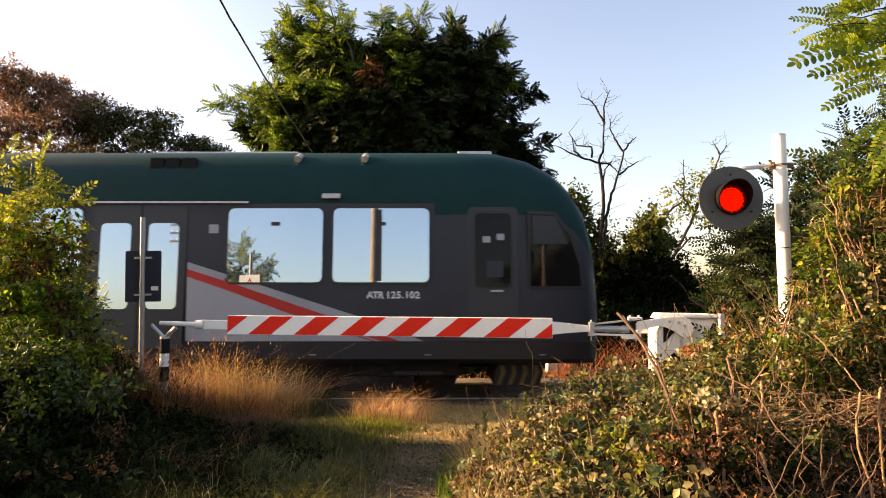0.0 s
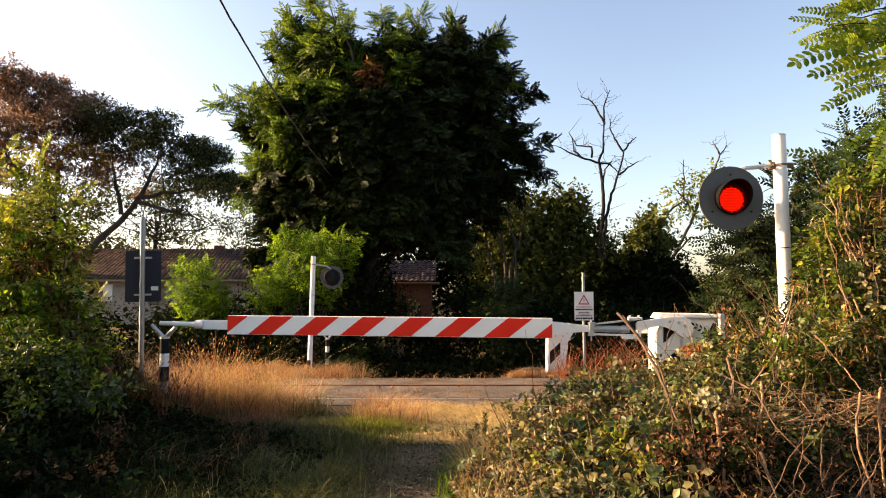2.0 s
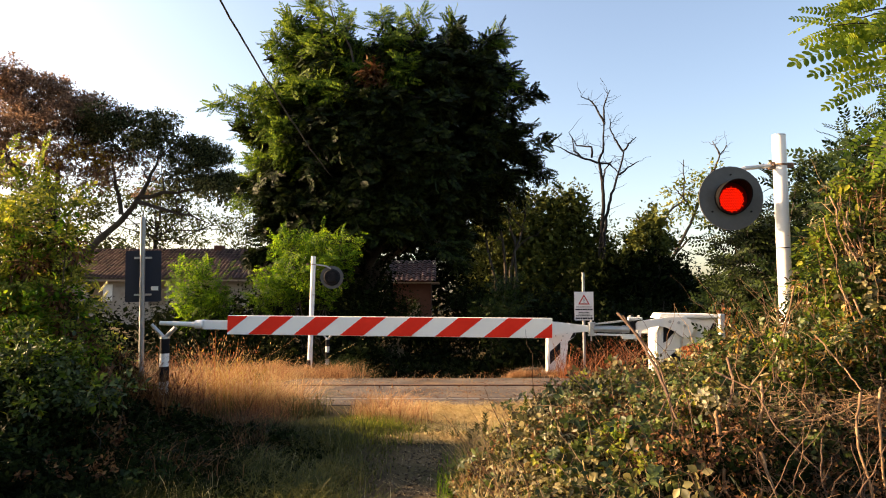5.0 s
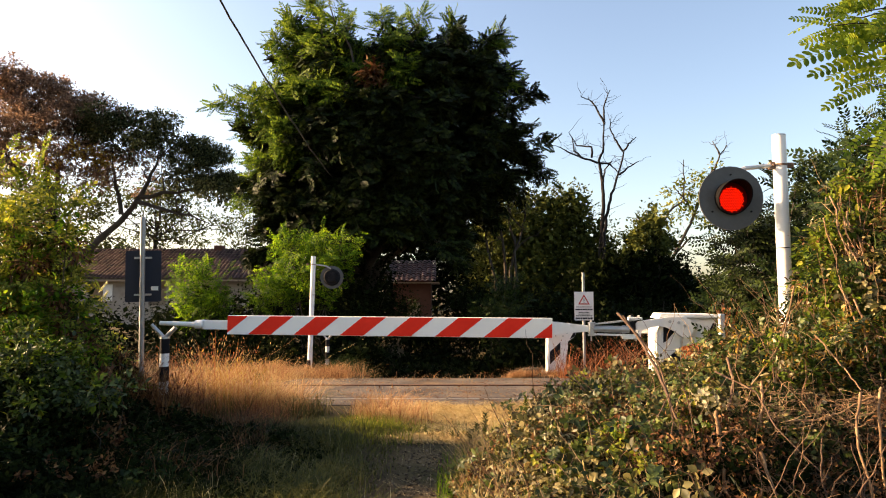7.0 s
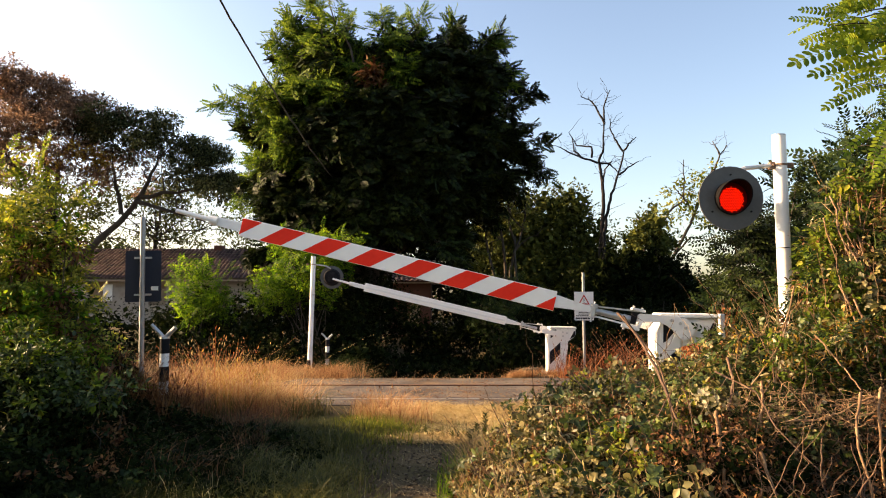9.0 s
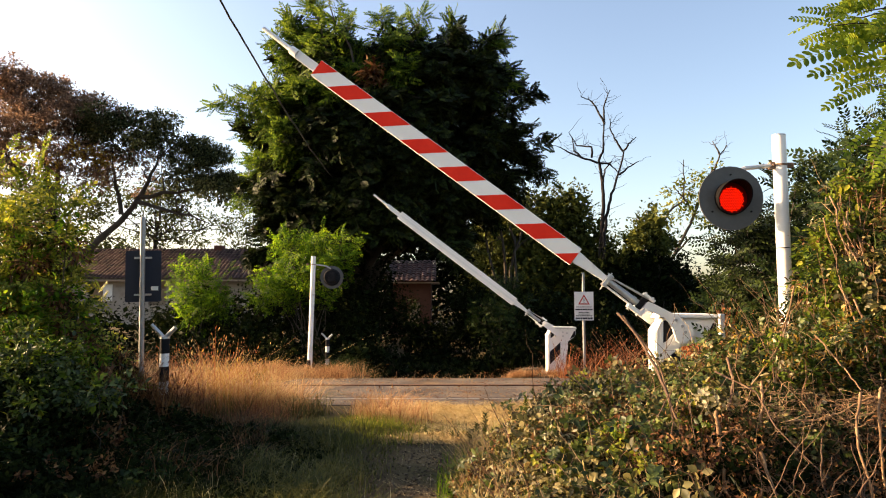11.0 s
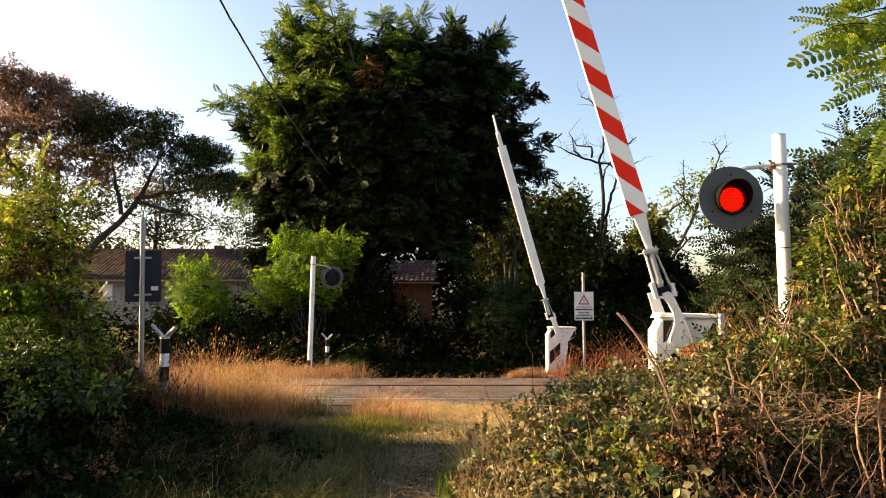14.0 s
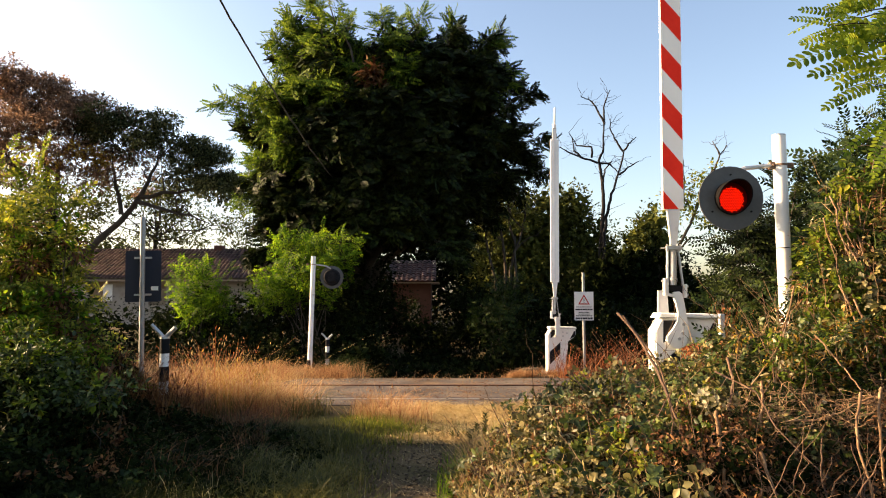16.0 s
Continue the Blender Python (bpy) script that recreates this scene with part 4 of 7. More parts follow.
def farmhouse():
    h = thing("farmhouse", pose(0, 0, 0), "low old farmhouse with pale plaster and clay tile roof", "house")
    x0, x1, y0, y1, e, r = -21.5, -8.9, 32.0, 38.0, 2.55, 4.25
    bm = bmesh.new()
    opens = [(-18.6, -17.8, 1.2, 2.35), (-12.1, -11.2, 0.0, 2.1), (-15.4, -14.5, 1.1, 2.2)]
    xs = sorted({x0, x1, *[o[0] for o in opens], *[o[1] for o in opens]})
    for a, b in zip(xs, xs[1:]):
        hole = [o for o in opens if o[0] <= a and b <= o[1]]
        if hole:
            o = hole[0]
            if o[2] > 0:
                box(a, b, y0, y0 + 0.35, -0.3, o[2], bm=bm)
            box(a, b, y0, y0 + 0.35, o[3], e, bm=bm)
        else:
            box(a, b, y0, y0 + 0.35, -0.3, e, bm=bm)
    part("wall", bm, M_PLASTER, h, "stained pale plaster front wall")
    part("wall", prism([(y0 + 0.35, -0.3), (y1, -0.3), (y1, e), ((y0 + y1) / 2, r - 0.12), (y0 + 0.35, e)], x1 - 0.35, x1, m=Matrix(((0, 1, 0, 0), (1, 0, 0, 0), (0, 0, 1, 0), (0, 0, 0, 1)))), M_PLASTER, h)
    part("wall", prism([(y0 + 0.35, -0.3), (y1, -0.3), (y1, e), ((y0 + y1) / 2, r - 0.12), (y0 + 0.35, e)], x0, x0 + 0.35, m=Matrix(((0, 1, 0, 0), (1, 0, 0, 0), (0, 0, 1, 0), (0, 0, 0, 1)))), M_PLASTER, h)
    part("wall", box(x0 + 0.35, x1 - 0.35, y1 - 0.35, y1, -0.3, e), M_PLASTER, h)
    ym = (y0 + y1) / 2
    roof = part("roof", prism([(y0 - 0.55, e - 0.12), (ym, r - 0.04), (y1 + 0.5, e - 0.12), (y1 + 0.5, e - 0.20), (ym, r - 0.14), (y0 - 0.55, e - 0.20)], x0 - 0.3, x1 + 0.3, m=Matrix(((0, 1, 0, 0), (1, 0, 0, 0), (0, 0, 1, 0), (0, 0, 0, 1)))), M_WOOD, h, "roof boards under the tiles")
    tiled_slope(x0 - 0.3, x1 + 0.3, y0 - 0.55, e - 0.08, ym, r, M_TILE, roof)
    part("chimney", box(-13.1, -12.6, ym - 0.25, ym + 0.25, r - 0.5, r + 0.22, 0.02), M_BRICK, roof)
    for o in opens:
        w = part("shutter", box(o[0], o[1], y0 + 0.22, y0 + 0.27, max(o[2], -0.2), o[3]), M_WOOD, h, "dark weathered wooden shutter")
    part("notice_board", box(-17.78, -17.3, y0 - 0.03, y0 - 0.004, 1.35, 2.2), M_SIGN, h)


def brick_shed():
    h = thing("brick_shed", pose(0, 0, 0), "small red brick shed with tiled roof under trees", "shed")
    x0, x1, y0, y1 = -2.1, -0.5, 25.0, 28.0
    part("wall", box(x0, x1, y0, y1, -0.3, 2.15), M_BRICK, h, "old red brick wall")
    part("doorway", box(-1.35, -0.95, y0 - 0.02, y0 - 0.004, 0.0, 1.35), M_WOOD, h, "weathered plank door")
    roof = part("roof", box(x0 - 0.3, x1 + 0.35, y0 - 0.5, y1 + 0.2, 2.15, 2.2), M_WOOD, h)
    tiled_slope(x0 - 0.3, x1 + 0.35, y0 - 0.5, 2.2, y1, 3.2, M_TILE, roof)
    part("gable", box(x0, x1, y1 - 0.3, y1, 2.2, 3.1), M_BRICK, h)


farmhouse()
brick_shed()


def utility_pole(x, y, tall, r, arms, label):
    p = thing("utility_pole", pose(x, y, float(land(x, y))), label, "pole", "utility poles")
    part("pole", rod((0, 0, -0.4), (0, 0, tall), r, r * 0.72, sides=16), M_WOOD, p, "weathered wooden pole", True)
    for i in range(arms):
        z = tall - 0.25 - 0.55 * i
        a = part("crossarm", box(-0.8, 0.8, -0.06, 0.06, z - 0.06, z + 0.06, 0.01), M_WOOD, p)
        for k in (-0.7, -0.35, 0.35, 0.7):
            part("insulator", rod((k, 0, z + 0.06), (k, 0, z + 0.2), 0.035, 0.02, sides=8), M_WHITE, a)


utility_pole(-2.5, -2.7, 7.6, 0.16, 0, "round wooden utility pole beside the lane")
utility_pole(-17.0, -20.0, 8.5, 0.14, 3, "wooden utility pole with crossarms in the field")
utility_pole(-37.0, -95.0, 9.5, 0.25, 3, "far wooden utility pole with crossarms")


def overhead_wire():
    a, b = np.array((-2.62, -2.7, 7.6)), np.array((-3.14, 17.2, 5.05))
    s = np.linspace(0, 1, 60)[:, None]
    pts = a + (b - a) * s - np.array((0, 0, 1)) * 4 * 0.7 * s * (1 - s) + rng.normal(size=(60, 3)) * 0.006
    v, f = tubes([(pts, np.full(60, 0.014))], 6)
    tagged(mesh_object("overhead_wire", v, f, M_RUBBER, smooth=True), "thin black overhead wire sagging into the tree", "wire")


overhead_wire()


# ---- trees and shrubs ----
def tree(name, label, x, y, mat_bark, trunk, crowns, category="tree", group=""):
    """A tree: trunk paths (one mesh) and crown meshes [(verts, faces), material, label]."""
    t = thing(name, pose(0, 0, 0), label, category, group)
    if trunk:
        v, f = tubes(trunk, 7)
        if category == "shrub":
            mesh_object("stem_mass", v, f, mat_bark, t, "", True)["kind"] = "stuff"
        else:
            mesh_object("trunk", v, f, mat_bark, t, "", True)
    for (v, f), mat, lab in crowns:
        mesh_object("crown", v, f, mat, t, lab)
    return t


PIN = pinnate(5, 0.26, 0.062, 0.030)
LEAF = leaflet(0.085, 0.05)
LEAF_FAR = leaflet(0.20, 0.12)


def limbs(base, targets, r, bend=0.35):
    """A trunk with limbs that run to the given places."""
    out = []
    top = np.array(base) + (0.1, 0, 1.6)
    out.append((bent((base[0], base[1], base[2] - 0.3), top, 0.05), np.linspace(r * 1.25, r * 0.9, 6)))
    for q in targets:
        out.append((bent(top, q, bend, 8), np.linspace(r * 0.6, r * 0.08, 8)))
        for _ in range(3):
            k = out[-1][0][int(rng.integers(3, 7))] if len(out[-1][0]) == 8 else np.array(q)
            out.append((bent(k, k + unit(rng.normal(size=3)) * 0.8, 0.1, 5), np.linspace(r * 0.16, r * 0.03, 5)))
    return out


def twigs(at, heading, length, leaves, shape, size=(0.8, 1.3), droop=0.5, r=0.006):
    """Long shoots with leaves set alternately along them: leaf arrays and stem paths."""
    paths, pos, ahead, up = [], [], [], []
    for p, d in zip(at, heading):
        L = length * rng.uniform(0.6, 1.25)
        s = np.linspace(0, 1, 6)[:, None]
        pts = p + d * L * s - np.array((0, 0, 1)) * droop * L * s * s * 0.5 + rng.normal(size=(6, 3)) * 0.02
        paths.append((pts, np.linspace(r, r * 0.3, 6)))
        side = unit(np.cross(d, (0, 0, 1)) + rng.normal(size=3) * 0.25)
        for k in range(leaves):
            u = (k + 0.6) / leaves
            q = pts[0] + (pts[-1] - pts[0]) * u + np.array((0, 0, 1)) * droop * L * 0.12 * math.sin(math.pi * u)
            pos.append(q)
            ahead.append(unit(d * 0.55 + side * (1 if k % 2 else -1) + rng.normal(size=3) * 0.3 - np.array((0, 0, 0.25))))
            up.append(np.array((-0.35, -0.35, 0.6)) + rng.normal(size=3) * 0.6)
    n = len(pos)
    return scatter(np.array(pos), np.array(ahead), np.array(up), rng.uniform(size[0], size[1], n), shape), paths


def fill(blobs, n, shape, size=(0.8, 1.4), reach=0.86):
    """Plain leaves all through the inside of a crown."""
    c = np.array([b[:3] for b in blobs], float)
    r = np.array([b[3:6] for b in blobs], float)
    vol = r.prod(1)
    i = rng.choice(len(blobs), size=n, p=vol / vol.sum())
    at = c[i] + r[i] * random_dirs(n) * (reach * rng.random(n) ** 0.45)[:, None]
    return scatter(at, random_dirs(n), random_dirs(n), rng.uniform(size[0], size[1], n), shape)


def bough_leaves(boughs, twigs_each, length, leaves, shape, size, fan=0.75, droop=0.7):
    """Leafy twigs along the outer half of each bough (start, end); gives leaf arrays and stem paths."""
    at, ah, paths = [], [], []
    for p, q in boughs:
        p, q = np.asarray(p, float), np.asarray(q, float)
        d = unit(q - p)
        line = bent(p, q, 0.08, 7)
        paths.append((line, np.linspace(0.035, 0.008, 7)))
        for k in range(twigs_each):
            s = 1 - 0.75 * rng.random() ** 1.3
            i = min(5, int(s * 6))
            at.append(line[i] + (line[i + 1] - line[i]) * (s * 6 - i) + rng.normal(size=3) * 0.05)
            ah.append(unit(d * (0.6 + 0.7 * s) + rng.normal(size=3) * fan * (1.15 - 0.6 * s)))
    lv, stems = twigs(at, ah, length, leaves, shape, size, droop)
    return lv, paths + stems


def big_tree():
    mid = np.array((-2.0, 6.0))
    rim = np.array([(-6.6, 7.5), (-5.9, 7.9), (-6.4, 8.5), (-4.8, 9.2), (-5.5, 10.2), (-4.9, 10.5), (-4.6, 11.3), (-3.9, 8.6), (-3.35, 10.8), (-2.7, 9.6), (-1.75, 11.1), (-0.7, 11.1), (0.1, 9.8), (0.8, 10.6), (1.9, 10.2),
                    (2.65, 9.5), (2.85, 8.2), (2.1, 7.5), (2.9, 7.0), (3.3, 6.2), (2.4, 5.4), (1.8, 4.6), (1.0, 3.6), (0.5, 2.9), (-6.0, 2.9), (-6.3, 3.9), (-6.4, 5.0), (-6.4, 6.0), (-6.6, 6.8)])
    ang = np.arctan2(rim[:, 1] - mid[1], rim[:, 0] - mid[0])
    order = np.argsort(ang)
    far = np.linalg.norm(rim - mid, axis=1)[order]
    reach = lambda a: np.interp(a, ang[order], far, period=2 * np.pi)
    # boughs at the outline, then boughs over the side that faces the line
    # light boughs get sunlight in their leaf colour, dark boughs shade
    light, dark = [], []
    for x, z in rim:
        out = np.array((x, z)) - mid
        for k in range(2 if z > 10.5 and x < 0.5 else 3):
            y = 20 + rng.normal() * 0.9
            t = out * rng.uniform(0.86, 1.0) + rng.normal(size=2) * 0.18
            s = out * rng.uniform(0.55, 0.68) + rng.normal(size=2) * 0.2 - (0, 0.25)
            b = ((mid[0] + s[0], y, mid[1] + s[1]), (mid[0] + t[0], y - 0.3, mid[1] + t[1] - (0.35 if x > 2 else 0)))
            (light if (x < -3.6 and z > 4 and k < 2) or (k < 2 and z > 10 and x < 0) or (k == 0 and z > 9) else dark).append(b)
    n = 0
    while n < 190:
        a, u = rng.uniform(-np.pi, np.pi), rng.random() ** 0.6
        R = reach(a)
        x, z = mid[0] + math.cos(a) * R * u * 0.80, mid[1] + math.sin(a) * R * u * 0.80
        if z < (3.9 if x > -2.6 else 1.0):
            continue
        n += 1
        y = 20 - 2.9 * math.sqrt(max(0, 1 - u * u))
        q = np.array((x, y, z))
        d = unit(np.array((math.cos(a) * u - 0.15, -0.75, math.sin(a) * u * 0.5 - 0.15)) + rng.normal(size=3) * 0.25)
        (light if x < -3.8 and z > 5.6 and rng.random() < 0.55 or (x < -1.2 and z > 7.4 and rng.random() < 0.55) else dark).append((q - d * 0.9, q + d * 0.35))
    shape, dense = pinnate(7, 0.46, 0.13, 0.062), pinnate(5, 0.34, 0.15, 0.085)
    dl, ds = bough_leaves(dark, 17, 0.42, 5, dense, (0.6, 1.15), 0.75)
    ll, ls = bough_leaves(light, 18, 0.46, 5, shape, (0.6, 1.15), 0.55)
    # the inside: plain leaves, thinning out towards the outline
    m = 30000
    a, u = rng.uniform(-np.pi, np.pi, m), rng.random(m) ** 0.5 * 0.76
    R = reach(a)
    at = np.stack([mid[0] + np.cos(a) * R * u, 20 + rng.uniform(-1, 1, m) * 2.3 * np.sqrt(1 - u * u), mid[1] + np.sin(a) * R * u], 1)
    at = at[at[:, 2] > np.where(at[:, 0] > -2.5, 3.3, 0.8)]
    inner = scatter(at, random_dirs(len(at)), random_dirs(len(at)), rng.uniform(0.7, 1.3, len(at)), leaflet(0.27, 0.16))
    dying = foliage([(-1.97, 17.1, 7.7, 0.18, 0.2, 0.5), (-2.05, 17.1, 8.1, 0.16, 0.2, 0.2)], 60, 6, leaflet(0.2, 0.09), 0.25, shell=0.2)
    heads = [(mid[0] + 0.6 * (x - mid[0]), 20, mid[1] + 0.6 * (z - mid[1])) for x, z in rim[::2]]
    trunk = limbs((-3.2, 20, 0), heads, 0.30) + ds + ls
    tree("tree", "large dark robinia tree overgrown with climbers", 0, 0, M_BARK, trunk, [(joined([dl, inner]), M_LEAF_TREE, "dense foliage with shade put into its colour"), (ll, M_LEAF_SPRAY, "feathery sprays on the sunny side, sunlight put into their colour"), (dying, M_LEAF_DEAD, "small brown dead bunch")])


def left_tree():
    # flat leaf layers below a crown line that falls away to one side
    xs, zs = [-27, -23.3, -20.8, -18.6, -16.2, -13.9, -11.9, -10.6], [14.6, 14.3, 13.5, 12.1, 11.4, 10.8, 9.4, 7.7]
    low = [4.6, 5.0, 5.6, 7.2, 7.6, 7.2, 6.5, 6.0]
    blobs = []
    for i in range(215):
        x = -27 + 16.4 * rng.random() ** 1.25
        t, b = np.interp(x, xs, zs), np.interp(x, xs, low)
        z = t - 0.35 - (t - b - 0.4) * rng.random() ** 1.5
        blobs.append((x, 32 + rng.normal() * 1.4, z, rng.uniform(0.45, 1.05), rng.uniform(0.5, 0.9), rng.uniform(0.16, 0.36)))
    for i in range(22):
        blobs.append((rng.uniform(-27, -19.3), 32 + rng.normal(), rng.uniform(4.6, 8.6), rng.uniform(0.5, 1.0), 0.8, rng.uniform(0.25, 0.5)))
        blobs.append((rng.uniform(-27, -19.8), 32 + rng.normal(), rng.uniform(8, 12.5), rng.uniform(0.6, 1.1), 0.8, rng.uniform(0.25, 0.5)))
    cut = lambda b: b[0] < -17.2 + 2.0 * math.sin(b[2] * 1.7)
    brown = foliage([b for b in blobs if cut(b)], 12000, 6, leaflet(0.14, 0.08), 0.28, size=(0.7, 1.3), shell=0.2)
    dull = foliage([b for b in blobs if not cut(b)], 5600, 6, leaflet(0.13, 0.075), 0.26, size=(0.7, 1.3), shell=0.2)
    rusty = foliage([(-18.6 + rng.normal() * 1.1, 29.8 + rng.normal() * 0.5, 8.6 + rng.normal() * 0.28, rng.uniform(0.25, 0.6), 0.4, rng.uniform(0.12, 0.25)) for _ in range(9)], 190, 6, leaflet(0.19, 0.10), 0.3, shell=0.2)
    trunk = []
    trunk.append((bent((-20.4, 32, -0.3), (-20.7, 32, 7.2), 0.12, 7), np.linspace(0.36, 0.24, 7)))
    trunk.append((bent((-19.9, 32, 2.6), (-16.0, 32, 6.9), 0.12, 7), np.linspace(0.22, 0.13, 7)))
    for a, b in (((-20.7, 32, 7.0), (-22.5, 32, 12.8)), ((-20.7, 32, 7.0), (-19.4, 32, 11.8)), ((-16.0, 32, 6.8), (-11.6, 32, 7.4)), ((-16.0, 32, 6.8), (-14.6, 32, 9.8)), ((-16.3, 32, 6.6), (-12.3, 32, 5.4)), ((-20.7, 32, 6.5), (-24.5, 32, 10.5)), ((-19.6, 32, 9.5), (-16.8, 32, 10.6)), ((-17, 32, 5.9), (-17.6, 32, 9.6))):
        trunk.append((bent(a, b, 0.10, 8), np.linspace(0.13, 0.02, 8)))
        for k in range(4):
            s = trunk[-1 - k][0][int(rng.integers(2, 7))]
            trunk.append((bent(s, s + rng.normal(size=3) * (1.0, 0.5, 0.7) + (0.3, 0, 0.3), 0.1, 5), np.linspace(0.045, 0.01, 5)))
    tree("tree", "spreading bronze-leaved tree with open layered crown", 0, 0, M_BARK, trunk, [(brown, M_LEAF_BROWN, "bronze foliage"), (dull, M_LEAF_OAK, "dull green foliage"), (rusty, M_LEAF_RUST, "rust-coloured dying leaves")])
    # a lighter, thin tree behind it
    blobs = [(x, 37 + rng.normal(), rng.uniform(4.6, 8.2), rng.uniform(0.6, 1.2), 0.8, rng.uniform(0.25, 0.5)) for x in rng.uniform(-24.5, -10.6, 84)]
    lv = foliage(blobs, 2100, 6, leaflet(0.2, 0.11), 0.5, shell=0.2)
    trunk = [(bent((-17.5, 37, -0.3), (-17.3, 37, 7.5), 0.15, 7), np.linspace(0.16, 0.04, 7))] + [(bent((-17.4, 37, rng.uniform(3, 6)), b[:3], 0.2), np.linspace(0.05, 0.012, 6)) for b in blobs[:20]]
    tree("tree", "thin airy green tree behind the farmhouse", 0, 0, M_BARK, trunk, [(lv, M_LEAF_OLIVE, "thin dull green foliage")])


def thicket(name, label, blobs, sprays, mat, shape=PIN, spread=0.6, per=6, shell=0.35, base=None, size=(0.8, 1.3), group=""):
    lv = joined([foliage(blobs, sprays, per, shape, spread, size=size, shell=shell), fill(blobs, sprays * 3, leaflet(0.17, 0.10) if blobs[0][1] < 20 else leaflet(0.3, 0.18))])
    trunk = []
    for b in blobs:
        z0 = float(land(b[0], b[1]))
        if b[2] > z0 + 0.5:
            trunk.append((bent((b[0] + rng.normal() * 0.15, b[1], z0 - 0.2), b[:3], 0.12), np.linspace(0.03, 0.012, 6)))
            for _ in range(3):
                d = rng.normal(size=3) * 0.6
                trunk.append((bent(b[:3], np.array(b[:3]) + d * np.array(b[3:6]), 0.08), np.linspace(0.022, 0.006, 6)))
    if not trunk:
        trunk = [(bent((b[0], b[1], -0.1), (b[0] + 0.1, b[1], b[2] + b[5] * 0.7), 0.03), np.linspace(0.012, 0.005, 6)) for b in blobs]
    return tree(name, label, 0, 0, M_BARK, trunk, [(lv, mat, "")], "shrub" if name == "shrub" else "tree", group)


def crooked(plan, y, r0, r1, side=0.25):
    """Boughs given by (x, z) bends at one distance, with small twigs."""
    out = []
    for line in plan:
        pts = np.array([(x, y + rng.normal() * side, z) for x, z in line])
        k = 4 * (len(pts) - 1) + 1
        s = np.linspace(0, len(pts) - 1, k)
        fine = np.stack([np.interp(s, np.arange(len(pts)), pts[:, i]) for i in range(3)], 1) + rng.normal(size=(k, 3)) * 0.012
        w = r0 if line is plan[0] or line is plan[1] else r0 * 0.55
        out.append((fine, np.linspace(w, max(r1, w * 0.34), k)))
        for _ in range(2 * len(line)):
            q = fine[int(rng.integers(k // 3, k))]
            d = unit(rng.normal(size=3) * (1, 0.5, 0.6) + (0, 0, 0.6)) * rng.uniform(0.25, 0.8)
            out.append((bent(q, q + d, 0.04, 5), np.linspace(r1, r1 * 0.4, 5)))
    return out


def dead_tree():
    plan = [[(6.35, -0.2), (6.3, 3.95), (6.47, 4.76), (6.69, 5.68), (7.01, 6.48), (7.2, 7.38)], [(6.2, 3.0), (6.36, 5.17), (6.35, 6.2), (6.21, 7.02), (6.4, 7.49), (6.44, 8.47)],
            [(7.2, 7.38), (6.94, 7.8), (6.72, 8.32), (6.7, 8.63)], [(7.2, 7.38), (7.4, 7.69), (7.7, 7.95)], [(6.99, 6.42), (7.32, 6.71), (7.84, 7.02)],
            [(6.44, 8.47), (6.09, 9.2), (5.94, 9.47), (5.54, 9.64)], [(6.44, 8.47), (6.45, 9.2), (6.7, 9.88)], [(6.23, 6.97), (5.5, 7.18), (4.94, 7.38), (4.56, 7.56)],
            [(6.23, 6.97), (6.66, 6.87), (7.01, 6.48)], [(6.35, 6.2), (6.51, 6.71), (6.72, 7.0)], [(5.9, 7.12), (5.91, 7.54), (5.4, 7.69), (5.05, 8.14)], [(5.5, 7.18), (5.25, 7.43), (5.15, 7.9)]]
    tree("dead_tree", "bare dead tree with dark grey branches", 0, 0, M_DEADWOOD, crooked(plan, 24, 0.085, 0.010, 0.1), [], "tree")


def sparse_tree():
    plan = [[(9.6, -0.2), (9.7, 3.09), (10.39, 4.35), (10.85, 5.12), (11.34, 6.56), (11.57, 7.01)], [(8.4, -0.2), (8.62, 3.64), (9.19, 4.46), (9.76, 5.34)],
            [(9.93, 3.36), (10.61, 4.13), (11.48, 4.02)], [(11.57, 6.9), (11.92, 7.68), (12.27, 8.11)], [(11.92, 7.68), (11.67, 8.3)], [(9.76, 5.34), (10.32, 5.68), (10.35, 6.68), (10.31, 7.46)], [(10.85, 5.12), (10.4, 5.9), (10.0, 6.3)]]
    blobs = [(10.2, 26, 6.0, 0.6, 0.5, 0.4), (11.0, 26, 6.3, 0.6, 0.5, 0.5), (10.3, 26, 5.1, 0.6, 0.5, 0.4), (11.3, 26, 5.2, 0.6, 0.5, 0.4), (11.7, 26, 6.9, 0.5, 0.4, 0.4), (9.3, 26, 5.0, 0.4, 0.4, 0.3)]
    lv = foliage(blobs, 170, 6, leaflet(0.17, 0.10), 0.35, shell=0.2)
    tree("tree", "thin half-bare tree with few yellowing leaves", 0, 0, M_BARK, crooked(plan, 26, 0.085, 0.010, 0.1), [(lv, M_LEAF_YELLOW, "sparse yellow-green leaves")])


